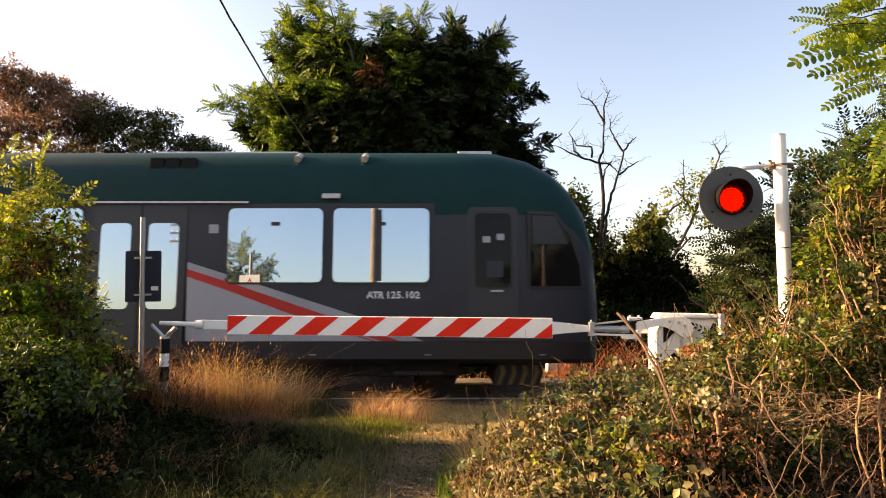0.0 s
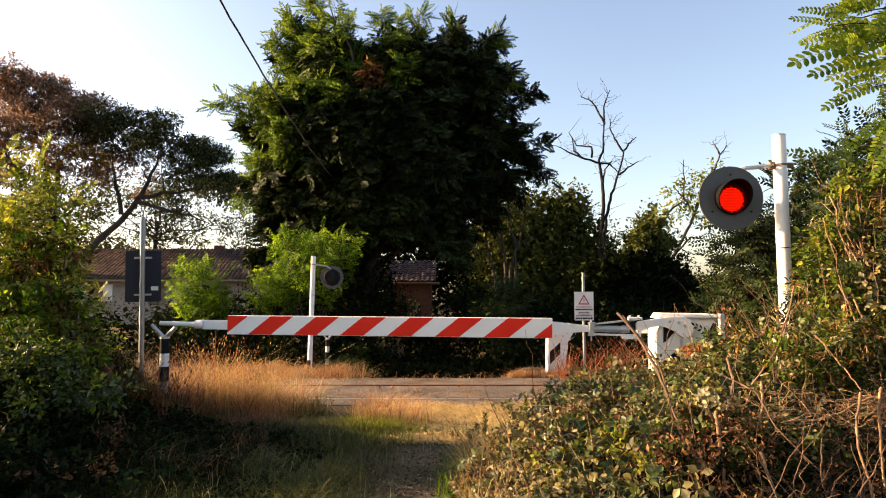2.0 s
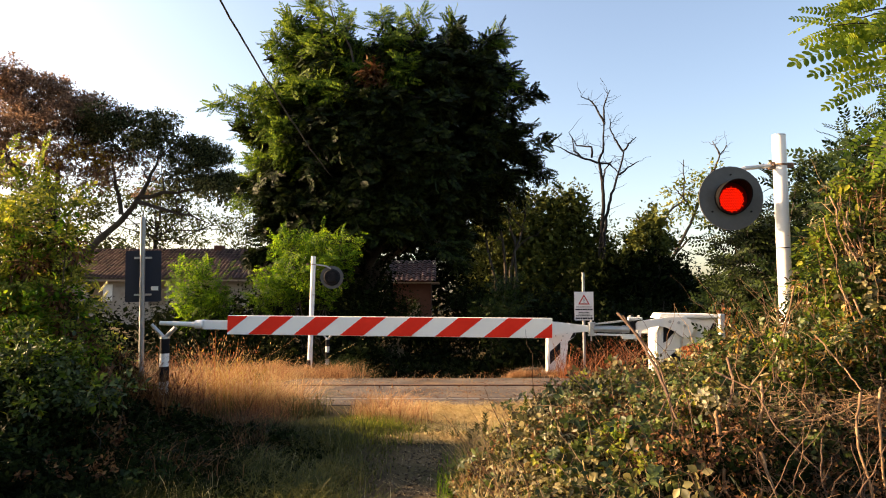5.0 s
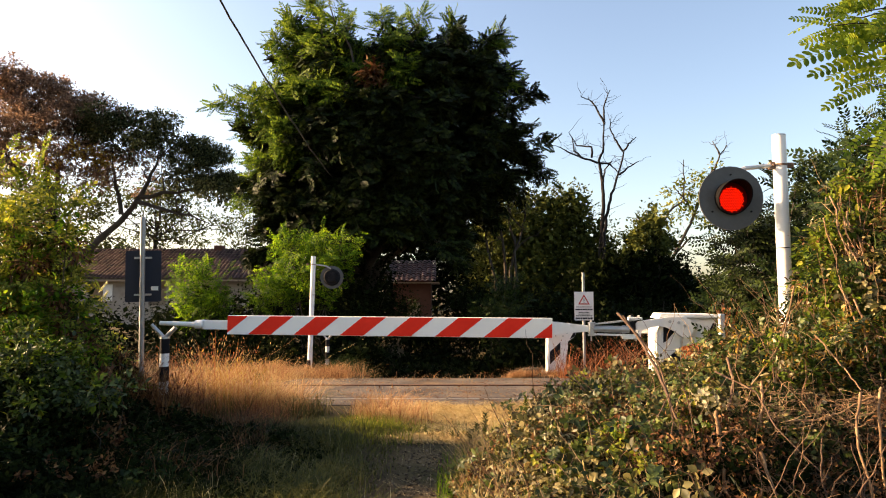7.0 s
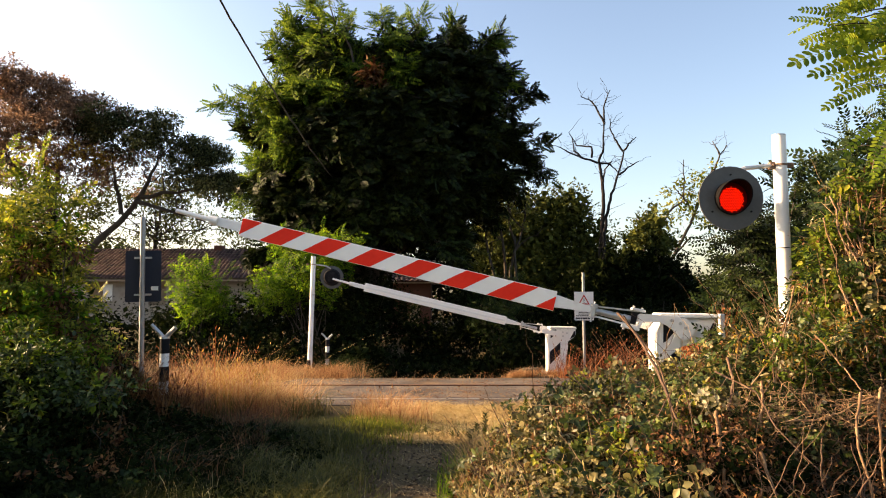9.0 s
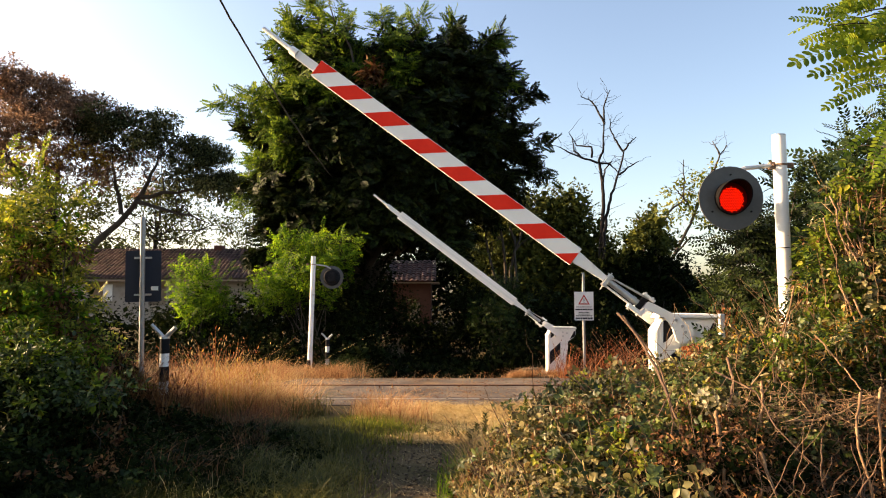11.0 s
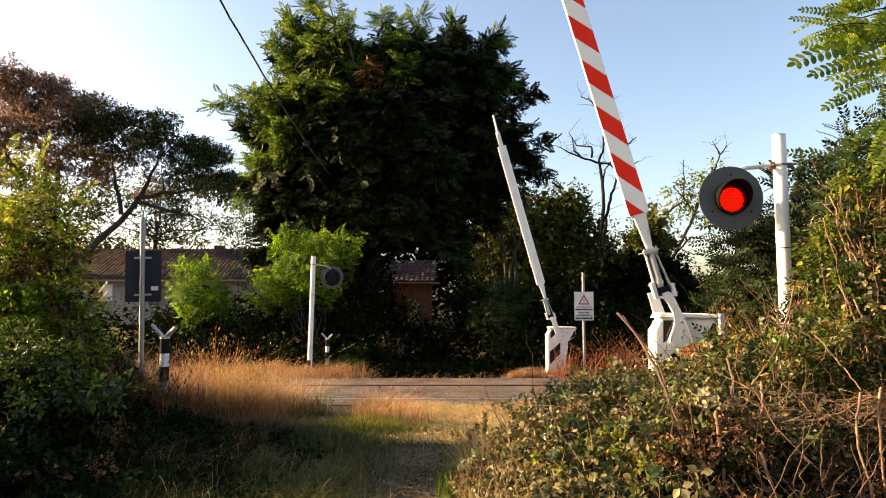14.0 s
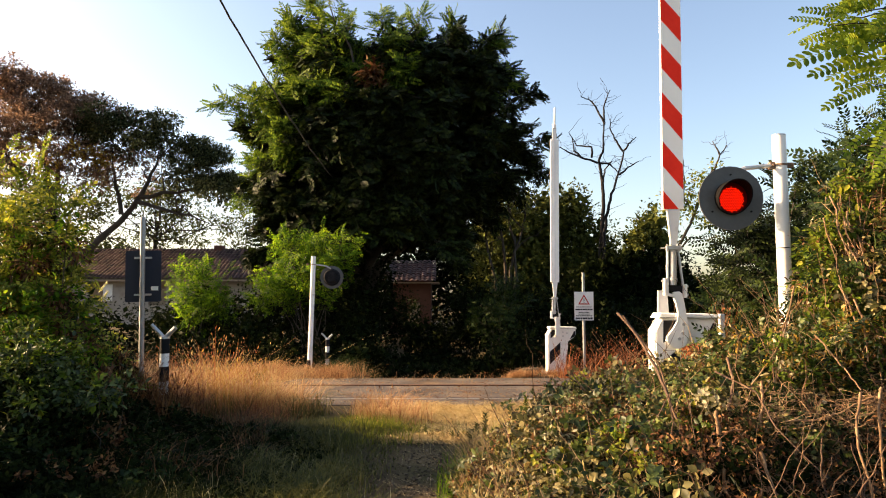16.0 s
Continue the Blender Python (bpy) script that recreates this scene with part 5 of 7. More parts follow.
def slender_trunks():
    paths = []
    for x0, x1, z1 in ((2.35, 1.75, 6.2), (2.5, 2.3, 5.8), (2.2, 2.9, 5.2), (1.9, 1.5, 5.4)):
        paths.append((bent((x0, 21.5, -0.2), (x1, 21.5, z1), 0.12, 8), np.linspace(0.07, 0.03, 8)))
        for _ in range(3):
            q = paths[-1 - _][0][4] if _ == 0 else np.array((x1, 21.5, z1 - 0.6 * _))
            paths.append((bent(q, q + np.array((rng.normal() * 0.7, 0, 0.9)), 0.08, 5), np.linspace(0.03, 0.01, 5)))
    blobs = [(2.0, 21.6, 5.4, 0.7, 0.5, 0.5), (2.7, 21.6, 4.6, 0.6, 0.5, 0.5), (1.6, 21.6, 3.6, 0.5, 0.4, 0.4)]
    tree("tree", "slender dark stems with thin olive leaves", 0, 0, M_BARK, paths, [(foliage(blobs, 160, 6, leaflet(0.14, 0.08), 0.4, shell=0.2), M_LEAF_OLIVE, "thin olive leaves")])


slender_trunks()
big_tree()
left_tree()
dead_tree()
sparse_tree()
def young_robinia(label, blobs, shoots, mat=None):
    p, d = sprays_in(blobs, shoots, 0.3)
    lv, st = twigs(p, unit(d * 0.7 + (-0.1, -0.1, 1.0)), 0.62, 9, pinnate(5, 0.28, 0.085, 0.042), (0.55, 1.1), droop=0.15, r=0.004)
    # shade inside the shrub is put into the inner leaves' dark colour
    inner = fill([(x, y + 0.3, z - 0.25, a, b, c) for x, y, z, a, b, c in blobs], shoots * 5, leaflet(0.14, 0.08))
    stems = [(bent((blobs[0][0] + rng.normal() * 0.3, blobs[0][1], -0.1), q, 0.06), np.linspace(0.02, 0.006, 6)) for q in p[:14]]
    tree("shrub", label, 0, 0, M_BARK, stems + st, [(lv, mat or M_LEAF_BRIGHT, "bright green feathery leaves"), (inner, M_LEAF_SHADE, "inner leaves with shade put into their colour")], "shrub")


young_robinia("bright green young robinia shrub beyond the track", [(-3.6, 16.2, 2.0, 0.9, 0.6, 0.8), (-4.4, 16.4, 1.6, 0.5, 0.5, 0.6), (-2.9, 16.2, 2.6, 0.45, 0.5, 0.5), (-3.8, 16.2, 2.8, 0.45, 0.4, 0.4)], 190)
young_robinia("bright green young shrub in front of the farmhouse", [(-6.6, 16.5, 1.7, 0.6, 0.5, 0.65), (-6.3, 16.5, 1.1, 0.55, 0.5, 0.5)], 100)
# undergrowth beyond the track: the trees' shade is put into the dark leaf colour
thicket("shrub", "dark ivy-grown undergrowth beneath the large tree", [(-3.4, 18.2, 1.1, 1.6, 1.2, 1.3), (-5.3, 18, 0.9, 1.4, 1.0, 1.0), (-2.7, 19.5, 1.1, 0.9, 1.0, 1.5), (-1.75, 19.5, 1.0, 0.75, 0.8, 1.0), (-1.75, 19.0, 2.3, 0.35, 0.4, 0.75), (-1.2, 22.5, 0.7, 0.5, 0.5, 0.9), (-0.75, 18.9, 0.45, 0.7, 0.6, 0.6), (-7.5, 18.5, 0.8, 1.6, 1.0, 0.8)], 1800, M_LEAF_SHADE, LEAF, 0.35)
thicket("shrub", "dark undergrowth on the shaded verge", [(1.6, 17.5, 0.9, 1.2, 1.2, 1.2), (3.2, 18, 0.9, 1.4, 1.2, 1.1), (5.2, 17.5, 0.7, 1.6, 1.2, 0.9), (7.5, 17.5, 0.8, 1.6, 1.2, 0.8)], 1000, M_LEAF_SHADE, LEAF, 0.35)
young_robinia("slim green bush in the shade beyond the crossing", [(1.65, 16.6, 1.35, 0.38, 0.35, 0.55), (1.5, 16.6, 0.8, 0.45, 0.35, 0.5)], 60, M_LEAF_SHRUB)
thicket("shrub", "low dark scrub in front of the farmhouse", [(-9.5, 17, 0.6, 1.6, 0.8, 0.9), (-7.2, 16.6, 0.5, 1.3, 0.8, 0.8), (-5.2, 16.0, 0.5, 1.2, 0.7, 0.75), (-12, 18, 0.7, 1.8, 0.9, 1.0), (-14.5, 19, 0.8, 1.8, 0.9, 1.2)], 900, M_LEAF_SHADE, LEAF, 0.35)
thicket("shrub", "dark scrub at the edge of the shaded lane", [(-2.4, 16.6, 0.5, 0.9, 0.8, 0.8), (0.9, 19.5, 1.0, 0.9, 0.8, 1.3), (-0.2, 22, 0.1, 1.2, 0.8, 0.6), (2.0, 15.8, 0.4, 0.7, 0.6, 0.7), (4.0, 15.6, 0.4, 0.9, 0.6, 0.7), (5.6, 15.4, 0.5, 0.9, 0.6, 0.8)], 1000, M_LEAF_SHADE, LEAF, 0.3)
thicket("shrub", "low dark herbs at the far edge of the crossing", [(-2.1, 15.0, 0.2, 0.9, 0.5, 0.45), (1.7, 14.8, 0.2, 0.8, 0.5, 0.5), (-3.9, 15.2, 0.2, 1.0, 0.5, 0.5), (3.5, 14.8, 0.25, 0.9, 0.5, 0.55), (5.2, 14.8, 0.3, 1.0, 0.5, 0.6), (-6.0, 15.3, 0.2, 1.2, 0.5, 0.5), (-0.3, 18.5, -0.2, 1.2, 1.0, 0.3), (-0.9, 14.9, -0.2, 0.9, 0.5, 0.3), (0.6, 14.9, -0.2, 0.9, 0.5, 0.32)], 1000, M_LEAF_SHADE, LEAF, 0.2)
thicket("tree", "dense olive-green trees behind the crossing", [(2.3, 25.2, 4.3, 1.2, 1.0, 1.8), (4.1, 25.4, 4.2, 1.5, 1.0, 2.1), (5.3, 25.4, 5.0, 1.0, 0.9, 1.3), (3.4, 25, 2.2, 2.6, 1.0, 1.9), (6.2, 25.6, 3.2, 1.2, 0.9, 1.8)], 1900, M_LEAF_OLIVE, leaflet(0.15, 0.09), 0.4, size=(0.6, 1.2))
thicket("tree", "small olive-green tree among dark trees", [(8.1, 23.5, 4.4, 0.6, 0.5, 0.6), (7.5, 23.5, 3.8, 0.6, 0.5, 0.5), (8.5, 23.5, 3.7, 0.6, 0.5, 0.5)], 150, M_LEAF_OLIVE, leaflet(0.15, 0.09), 0.35, size=(0.7, 1.2))
thicket("tree", "dark dense trees behind the dead tree", [(5.7, 23, 1.7, 1.1, 0.6, 1.6), (6.9, 23, 1.8, 1.1, 0.6, 1.8), (7.8, 24, 2.3, 1.5, 1.0, 1.8), (8.9, 25, 1.8, 1.6, 1.2, 1.7), (10.2, 26, 1.3, 1.4, 1.2, 1.3)], 1300, M_LEAF_SHADE, leaflet(0.16, 0.1), 0.4, size=(0.6, 1.2))
# first crown is unseen, added to keep the sun off the brick shed
thicket("tree", "shaded trees closing the view behind the large tree, one hidden crown added for shade", [(-4.3, 26.4, 3.2, 1.2, 0.8, 1.6), (-4, 29, 2.6, 3, 1.2, 2.8), (0, 30, 3.0, 3.2, 1.2, 3.2), (3, 29, 2.8, 2.6, 1.2, 2.9), (6.5, 29, 2.2, 2.6, 1.2, 2.4), (9.5, 29, 1.6, 2.4, 1.2, 1.8)], 1900, M_LEAF_SHADE, LEAF_FAR, 0.6, size=(0.7, 1.2))


def far_woods():
    blobs = []
    for i in range(26):
        x = -75 + i * 6.2 + rng.normal()
        blobs.append((x, 62 + rng.normal() * 3, 2.4 if x < 10 else 0.6, 4.2, 2.5, rng.uniform(2.4, 4.0) if x < 10 else rng.uniform(1.8, 2.7)))
    v, f = foliage(blobs, 5200, 4, leaflet(0.7, 0.45), 1.2, shell=0.6)
    tagged(mesh_object("woods", v, f, M_LEAF_FAR), "distant line of green trees", "woods", kind="stuff")


far_woods()
thicket("tree", "green trees in the middle distance", [(x, 41 + rng.normal(), 0.4, 1.8, 1.2, 1.9 + rng.uniform(-0.4, 0.4)) for x in (13.5, 15.5, 17.5, 19.5, 21.5, 24)], 1300, M_LEAF_FAR, LEAF_FAR, 0.6, size=(0.7, 1.3))


# ---- brambles and bushes beside the lane ----
def right_top(x, y):
    """Height of the brambles over the ground, on the lamp's side of the lane."""
    e = 0.05 + 0.36 * np.maximum(0, y - 4.5)
    u = x - e
    h = np.interp(u, [-0.05, 0, 0.3, 0.6, 1.0, 1.5, 2.0, 2.4, 2.7, 2.9, 3.2, 3.5, 4.2], [0, 0.04, 0.28, 0.44, 0.64, 0.79, 0.90, 1.0, 1.15, 1.55, 2.0, 2.3, 2.6])
    lumps = 0.20 * np.sin(4.1 * x + 1.3 * y) * np.sin(3.3 * y - 1.1 * x + 0.7) + 0.13 * np.sin(9 * x - 4 * y) * np.sin(6 * y + 3 * x) + 0.05 * np.sin(17 * x + 11 * y)
    hollow = 0.75 * np.exp(-(((x - 2.2) / 0.75) ** 2 + ((y - 3.15) / 0.6) ** 2))
    dip = 0.30 * np.exp(-((x - 0.405 * y) / 0.24) ** 2) * smooth(3.9, 4.5, y)
    edge = 2.85 + 0.22 * np.sin(3.1 * x) + 0.1 * np.sin(9 * x)
    return h * smooth(edge - 0.2, edge + 0.25, y) * (1 - hollow) * (1 - dip) * (1 - 0.42 * smooth(4.9, 6.6, y)) * (1 - 0.2 * (1 - smooth(3.6, 4.8, y))) * (1 + lumps)


def left_top(x, y):
    """Low herbs beside the lane, rising to a tall thicket further off."""
    u = -2.75 - 0.25 * np.maximum(0, y - 5.5) - x
    h = np.interp(u, [-1.75, -1.65, -0.8, 0.0, 0.4, 0.8, 1.3, 1.8, 2.2, 3.5], [0, 0.05, 0.12, 0.26, 0.54, 0.78, 0.76, 0.50, 0.26, 0.15])
    lumps = 0.16 * np.sin(2.7 * x + 1.9 * y) * np.sin(2.1 * y - 1.4 * x) + 0.10 * np.sin(6 * x + 5 * y) * np.sin(4 * y - 3 * x)
    edge = 2.8 + 0.3 * np.sin(2.3 * x) + 0.12 * np.sin(7 * x)
    return h * smooth(edge - 0.2, edge + 0.5, y) * (1 - 0.5 * smooth(7.0, 7.8, y)) * (0.62 + 0.38 * smooth(4.4, 5.5, y)) * (1 - 0.75 * smooth(5.9, 6.7, y) * smooth(0.5, 0.1, u)) * (1 + lumps)


def mound(top, x0, x1, y0, y1, n, shape, size, deep=0.3, rise=0.5, over=0.03, least=0.03, clump=0.0, seed=0.0):
    """Leaves over and in the upper layers of a mound of plants, in clumps."""
    m = n * 6
    xy = np.stack([rng.uniform(x0, x1, m), rng.uniform(y0, y1, m)], 1)
    h = top(xy[:, 0], xy[:, 1])
    z = land(xy[:, 0], xy[:, 1]) + np.maximum(0.02, h + over - rng.exponential(deep, m) * np.minimum(1, h + 0.2))
    keep = h > least
    if clump:
        c = np.array([noise.noise(Vector((a * 2.6, b * 2.6, d * 3.2 + seed))) + 0.5 * noise.noise(Vector((a * 7, b * 7, d * 7 + seed))) for (a, b), d in zip(xy, z)])
        keep &= c > clump - 0.5
    at = np.concatenate([xy, z[:, None]], 1)[keep][:n]
    k = len(at)
    return scatter(at, unit(random_dirs(k, 0.6) + (0, 0, 0.1)), unit(random_dirs(k) * 0.9 + (0, -0.25, rise)), rng.uniform(size[0], size[1], k), shape)


def clumps(top, x0, x1, y0, y1, n, per, shape, size, radius, sunk=0.4):
    """Leaves in rounded clumps set into the top of a mound, with gaps between."""
    c, r = [], []
    while len(c) < n:
        x, y = rng.uniform(x0, x1), rng.uniform(y0, y1)
        h = float(top(x, y))
        if h > 0.08:
            k = rng.uniform(*radius) * min(1.0, 0.4 + h)
            c.append((x, y, float(land(x, y)) + max(0.03, h - k * rng.uniform(-0.3, 1.6) * sunk)))
            r.append(k)
    c, r = np.array(c), np.array(r)
    i = np.repeat(np.arange(n), per)
    d = random_dirs(n * per)
    at = c[i] + d * (r[i] * rng.random(n * per) ** 0.4)[:, None] * (1.15, 1.0, 0.8)
    at[:, 2] = np.maximum(at[:, 2], land(at[:, 0], at[:, 1]) + 0.015)
    return scatter(at, unit(d * 0.7 + random_dirs(n * per)), unit(d + random_dirs(n * per) * 0.6 + (0, 0, 0.4)), rng.uniform(size[0], size[1], n * per), shape)


def canes(top, x0, x1, y0, y1, n, length, r, lift=0.05, least=0.2, rise=(-0.1, 1.3), sink=(0.3, 0.85), arch=0.45):
    """Arching dry stems through a mound."""
    out = []
    while len(out) < n:
        x, y = rng.uniform(x0, x1), rng.uniform(y0, y1)
        h = float(top(x, y))
        if h < least:
            continue
        L = rng.uniform(*length)
        a = rng.uniform(0, 2 * np.pi)
        p = np.array((x, y, float(land(x, y)) + h * rng.uniform(*sink)))
        d = np.array((math.cos(a), math.sin(a) * 0.6, rng.uniform(*rise)))
        d /= np.linalg.norm(d)
        s = np.linspace(0, 1, 7)[:, None]
        pts = p + d * L * s - np.array((0, 0, 1)) * (L * arch * s * s) + rng.normal(size=(7, 3)) * 0.012
        pts[:, 2] += lift
        out.append((pts, np.linspace(r, r * 0.35, 7) * rng.uniform(0.6, 1.3)))
    return out


def bramble(name, label, top, area, mats, cane_sets):
    """Leaf masses (material, count, leaf, size, then clump or mound settings, then maybe a top of their own) and cane tangles."""
    t = thing(name, pose(0, 0, 0), label, "bush")
    for i, (mat, n, shape, size, *how) in enumerate(mats):
        own = how.pop() if callable(how[-1]) else top
        if len(how) == 3:
            v, f = mound(own, *area, n, shape, size, how[0], over=how[1], clump=how[2], seed=i * 3.7)
        else:
            v, f = clumps(own, *area, n, how[0], shape, size, how[1])
        mesh_object("leaf_mass", v, f, mat, t)["kind"] = "stuff"
    for mat, paths, lab in cane_sets:
        v, f = tubes(paths, 4)
        mesh_object("cane_tangle", v, f, mat, t, lab)["kind"] = "stuff"
    return t


TRE = trefoil(0.046)
BLADE = oval_leaf(0.036, 0.018)
R_AREA, L_AREA = (0.0, 4.4, 2.9, 7.2), (-6.2, -1.0, 2.6, 7.8)


def patchy(top, scale, level, seed=0.0):
    """The same top, but only where slow noise lies above a level."""
    return lambda x, y: top(x, y) * (noise.noise(Vector((float(x) * scale, float(y) * scale, seed))) > level)


def dry_zone(x, y):
    """The hollow where only dead stems are left."""
    return float(x) > 1.45 + 0.25 * math.sin(7 * float(y)) and float(y) < 3.75 + 0.2 * math.sin(5 * float(x))


green_top = lambda x, y: 0.0 if dry_zone(x, y) else right_top(x, y)
dead_top = lambda x, y: right_top(x, y) if dry_zone(x, y) else 0.0
side_top = lambda x, y: 0.0 if x < 0.75 + 0.45 * (float(y) - 3.6) else green_top(x, y)
# part of the thicket whose brighter leaf colours stand for sunlight
left_lit_top = lambda x, y: left_top(x, y) if y > 4.9 and x < -3.1 else 0.0
front_top = lambda x, y: right_top(x, y) if x < 0.75 + 0.45 * (float(y) - 3.6) else 0.0
# near-black leaves put shade into the gaps and the dry hollow
bramble("bramble_bush", "sunlit bramble thicket with dry canes beside the lane", right_top, R_AREA,
        [(M_LEAF_MID, 170, TRE, (0.6, 1.35), 18, (0.08, 0.24), patchy(side_top, 1.3, -0.05)), (M_LEAF_BRAMBLE, 270, TRE, (0.5, 1.2), 20, (0.07, 0.22), patchy(green_top, 1.3, -0.1, 5.0)),
         (M_LEAF_ROBINIA, 90, TRE, (0.5, 1.0), 16, (0.06, 0.15), patchy(green_top, 1.1, 0.05, 9.0)), (M_LEAF_DEAD, 460, BLADE, (0.4, 1.2), 34, (0.06, 0.2), patchy(right_top, 1.5, -0.05, 13.0)),
         (M_LEAF_DEAD, 80, BLADE, (0.5, 1.2), 26, (0.05, 0.2), dead_top), (M_LEAF_SHADE, 60, TRE, (0.8, 1.4), 16, (0.06, 0.2), dead_top),
         (M_LEAF_YELLOW, 110, TRE, (0.4, 1.0), 14, (0.06, 0.16), patchy(green_top, 1.4, 0.05, 17.0)), (M_LEAF_PALE, 280, BLADE, (0.5, 1.5), 24, (0.06, 0.2), front_top), (M_LEAF_BRAMBLE, 210, TRE, (0.5, 1.1), 18, (0.06, 0.18), front_top),
         (M_LEAF_YELLOW, 80, TRE, (0.5, 1.0), 12, (0.06, 0.16), front_top), (M_LEAF_DEAD, 170, BLADE, (0.5, 1.2), 26, (0.06, 0.16), patchy(front_top, 2.0, 0.0, 25.0)), (M_LEAF_PALE, 130, TRE, (0.5, 1.2), 12, (0.06, 0.22), patchy(green_top, 1.2, -0.1, 21.0)),
         (M_LEAF_BRAMBLE, 120, BLADE, (0.7, 1.6), 34, (0.06, 0.2), green_top), (M_RUST_RED, 14, BLADE, (0.6, 1.3), 26, (0.06, 0.12), lambda x, y: front_top(x, y) if 0.25 < x < 0.75 and 4.3 < y < 5.1 else 0.0), (M_LEAF_BRAMBLE, 260, TRE, (1.2, 1.9), 4, (0.08, 0.2), patchy(green_top, 1.6, -0.1, 35.0)), (M_LEAF_MID, 200, TRE, (1.2, 1.9), 4, (0.08, 0.2), patchy(green_top, 1.6, -0.1, 41.0)), (M_LEAF_SHADE, 9000, TRE, (0.9, 1.6), 0.4, -0.22, 0.2)],
        [(M_CANE, canes(green_top, *R_AREA, 2600, (0.12, 0.45), 0.0023, lift=0.0, rise=(-0.3, 1.4), sink=(0.3, 0.9), arch=0.2), "tangle of thin dry stems"),
         (M_CANE, canes(green_top, *R_AREA, 260, (0.35, 1.0), 0.0036, rise=(-0.1, 2.2), arch=0.14), "dry tan bramble canes"),
         (M_STALK, canes(dead_top, 1.2, 3.4, 2.9, 4.0, 150, (0.2, 0.75), 0.0030, least=0.1, rise=(-0.2, 2.4), sink=(0.1, 0.9), arch=0.12), "bare dead stems in the hollow"),
         (M_CANE, canes(right_top, 2.2, 4.0, 3.7, 5.0, 380, (0.25, 0.9), 0.0036, rise=(0.2, 2.4), sink=(0.2, 0.95), arch=0.18), "dense dry stems"),
         (M_CANE, canes(right_top, 2.55, 3.3, 3.9, 4.8, 44, (0.3, 0.9), 0.0055, rise=(1.6, 5.0), sink=(0.4, 0.95), arch=0.12), "upright tan stems beside the signal pole"),
         (M_STALK, canes(right_top, 0.9, 3.2, 3.2, 5.0, 24, (0.25, 0.7), 0.0055, rise=(0.6, 4.0), sink=(0.5, 0.95), arch=0.1, lift=0.0), "thick upright dead stalks")])
# dark leaf colour is the thicket's shade, brighter leaves its sunlit part
bramble("bramble_bush", "bramble thicket on the dim side of the lane, shade in its leaf colours", left_top, L_AREA,
        [(M_LEAF_SHADE, 760, TRE, (0.6, 1.3), 26, (0.1, 0.26)), (M_LEAF_SHADE, 24000, TRE, (0.8, 1.6), 0.35, -0.10, 0.2), (M_LEAF_MID, 260, TRE, (0.8, 1.6), 16, (0.08, 0.22), left_lit_top), (M_LEAF_MID, 260, TRE, (0.8, 1.5), 16, (0.06, 0.2), patchy(left_lit_top, 1.2, -0.1)), (M_LEAF_ROBINIA, 190, BLADE, (1.0, 2.0), 22, (0.06, 0.16), patchy(left_lit_top, 1.6, 0.1, 6.0)),
         (M_LEAF_YELLOW, 240, TRE, (0.7, 1.3), 14, (0.05, 0.16), patchy(left_lit_top, 1.4, 0.0, 4.0)), (M_LEAF_DEAD, 150, BLADE, (0.6, 1.4), 40, (0.06, 0.2), patchy(left_lit_top, 1.5, 0.05, 8.0)), (M_LEAF_DEAD, 60, BLADE, (0.5, 1.3), 20, (0.05, 0.14), patchy(lambda x, y: left_top(x, y) if x > -3.1 else 0.0, 1.1, 0.0, 11.0)), (M_LEAF_SHRUB, 120, BLADE, (0.8, 1.8), 22, (0.06, 0.16), patchy(lambda x, y: left_top(x, y) if x > -3.3 else 0.0, 1.3, 0.0, 31.0))],
        [(M_CANE, canes(left_top, -6.0, -2.2, 4.8, 7.2, 420, (0.15, 0.5), 0.0022), "dry bramble canes")])


def leafy_canes(top, x0, x1, y0, y1, n, shape, size):
    at, ah = [], []
    while len(at) < n:
        x, y = rng.uniform(x0, x1), rng.uniform(y0, y1)
        h = float(top(x, y))
        if h > 0.25:
            at.append(np.array((x, y, float(land(x, y)) + h * rng.uniform(0.75, 1.0))))
            ah.append(unit(np.array((rng.normal(), rng.normal() * 0.6 - 0.3, rng.uniform(0.2, 1.4)))))
    return twigs(at, ah, 0.42, 9, shape, size, droop=1.1, r=0.003)


lv_, st_ = leafy_canes(left_top, -4.9, -3.5, 5.7, 6.8, 230, pinnate(4, 0.13, 0.045, 0.024), (0.6, 1.2))
t_ = thing("shrub", pose(0, 0, 0), "sunlit young robinia shoots above the shaded brambles", "shrub")
mesh_object("leaf_mass", *lv_, M_LEAF_YELLOW, t_)["kind"] = "stuff"
mesh_object("cane_tangle", *tubes(st_, 5), M_CANE, t_)["kind"] = "stuff"
lv_, st_ = leafy_canes(right_top, 2.2, 3.9, 3.9, 6.4, 420, pinnate(5, 0.16, 0.045, 0.022), (0.6, 1.2))
t_ = thing("shrub", pose(0, 0, 0), "green robinia shoots among the dry canes", "shrub")
mesh_object("leaf_mass", *lv_, M_LEAF_SHRUB, t_)["kind"] = "stuff"
mesh_object("cane_tangle", *tubes(st_, 5), M_CANE, t_)["kind"] = "stuff"
lv_, st_ = leafy_canes(green_top, 0.2, 3.6, 3.3, 5.6, 210, trefoil(0.062), (0.5, 1.2))
t_ = thing("bramble_bush", pose(0, 0, 0), "arching leafy bramble shoots over the dry thicket", "bush")
mesh_object("leaf_mass", *lv_, M_LEAF_MID, t_)["kind"] = "stuff"
mesh_object("cane_tangle", *tubes(st_, 5), M_CANE, t_)["kind"] = "stuff"


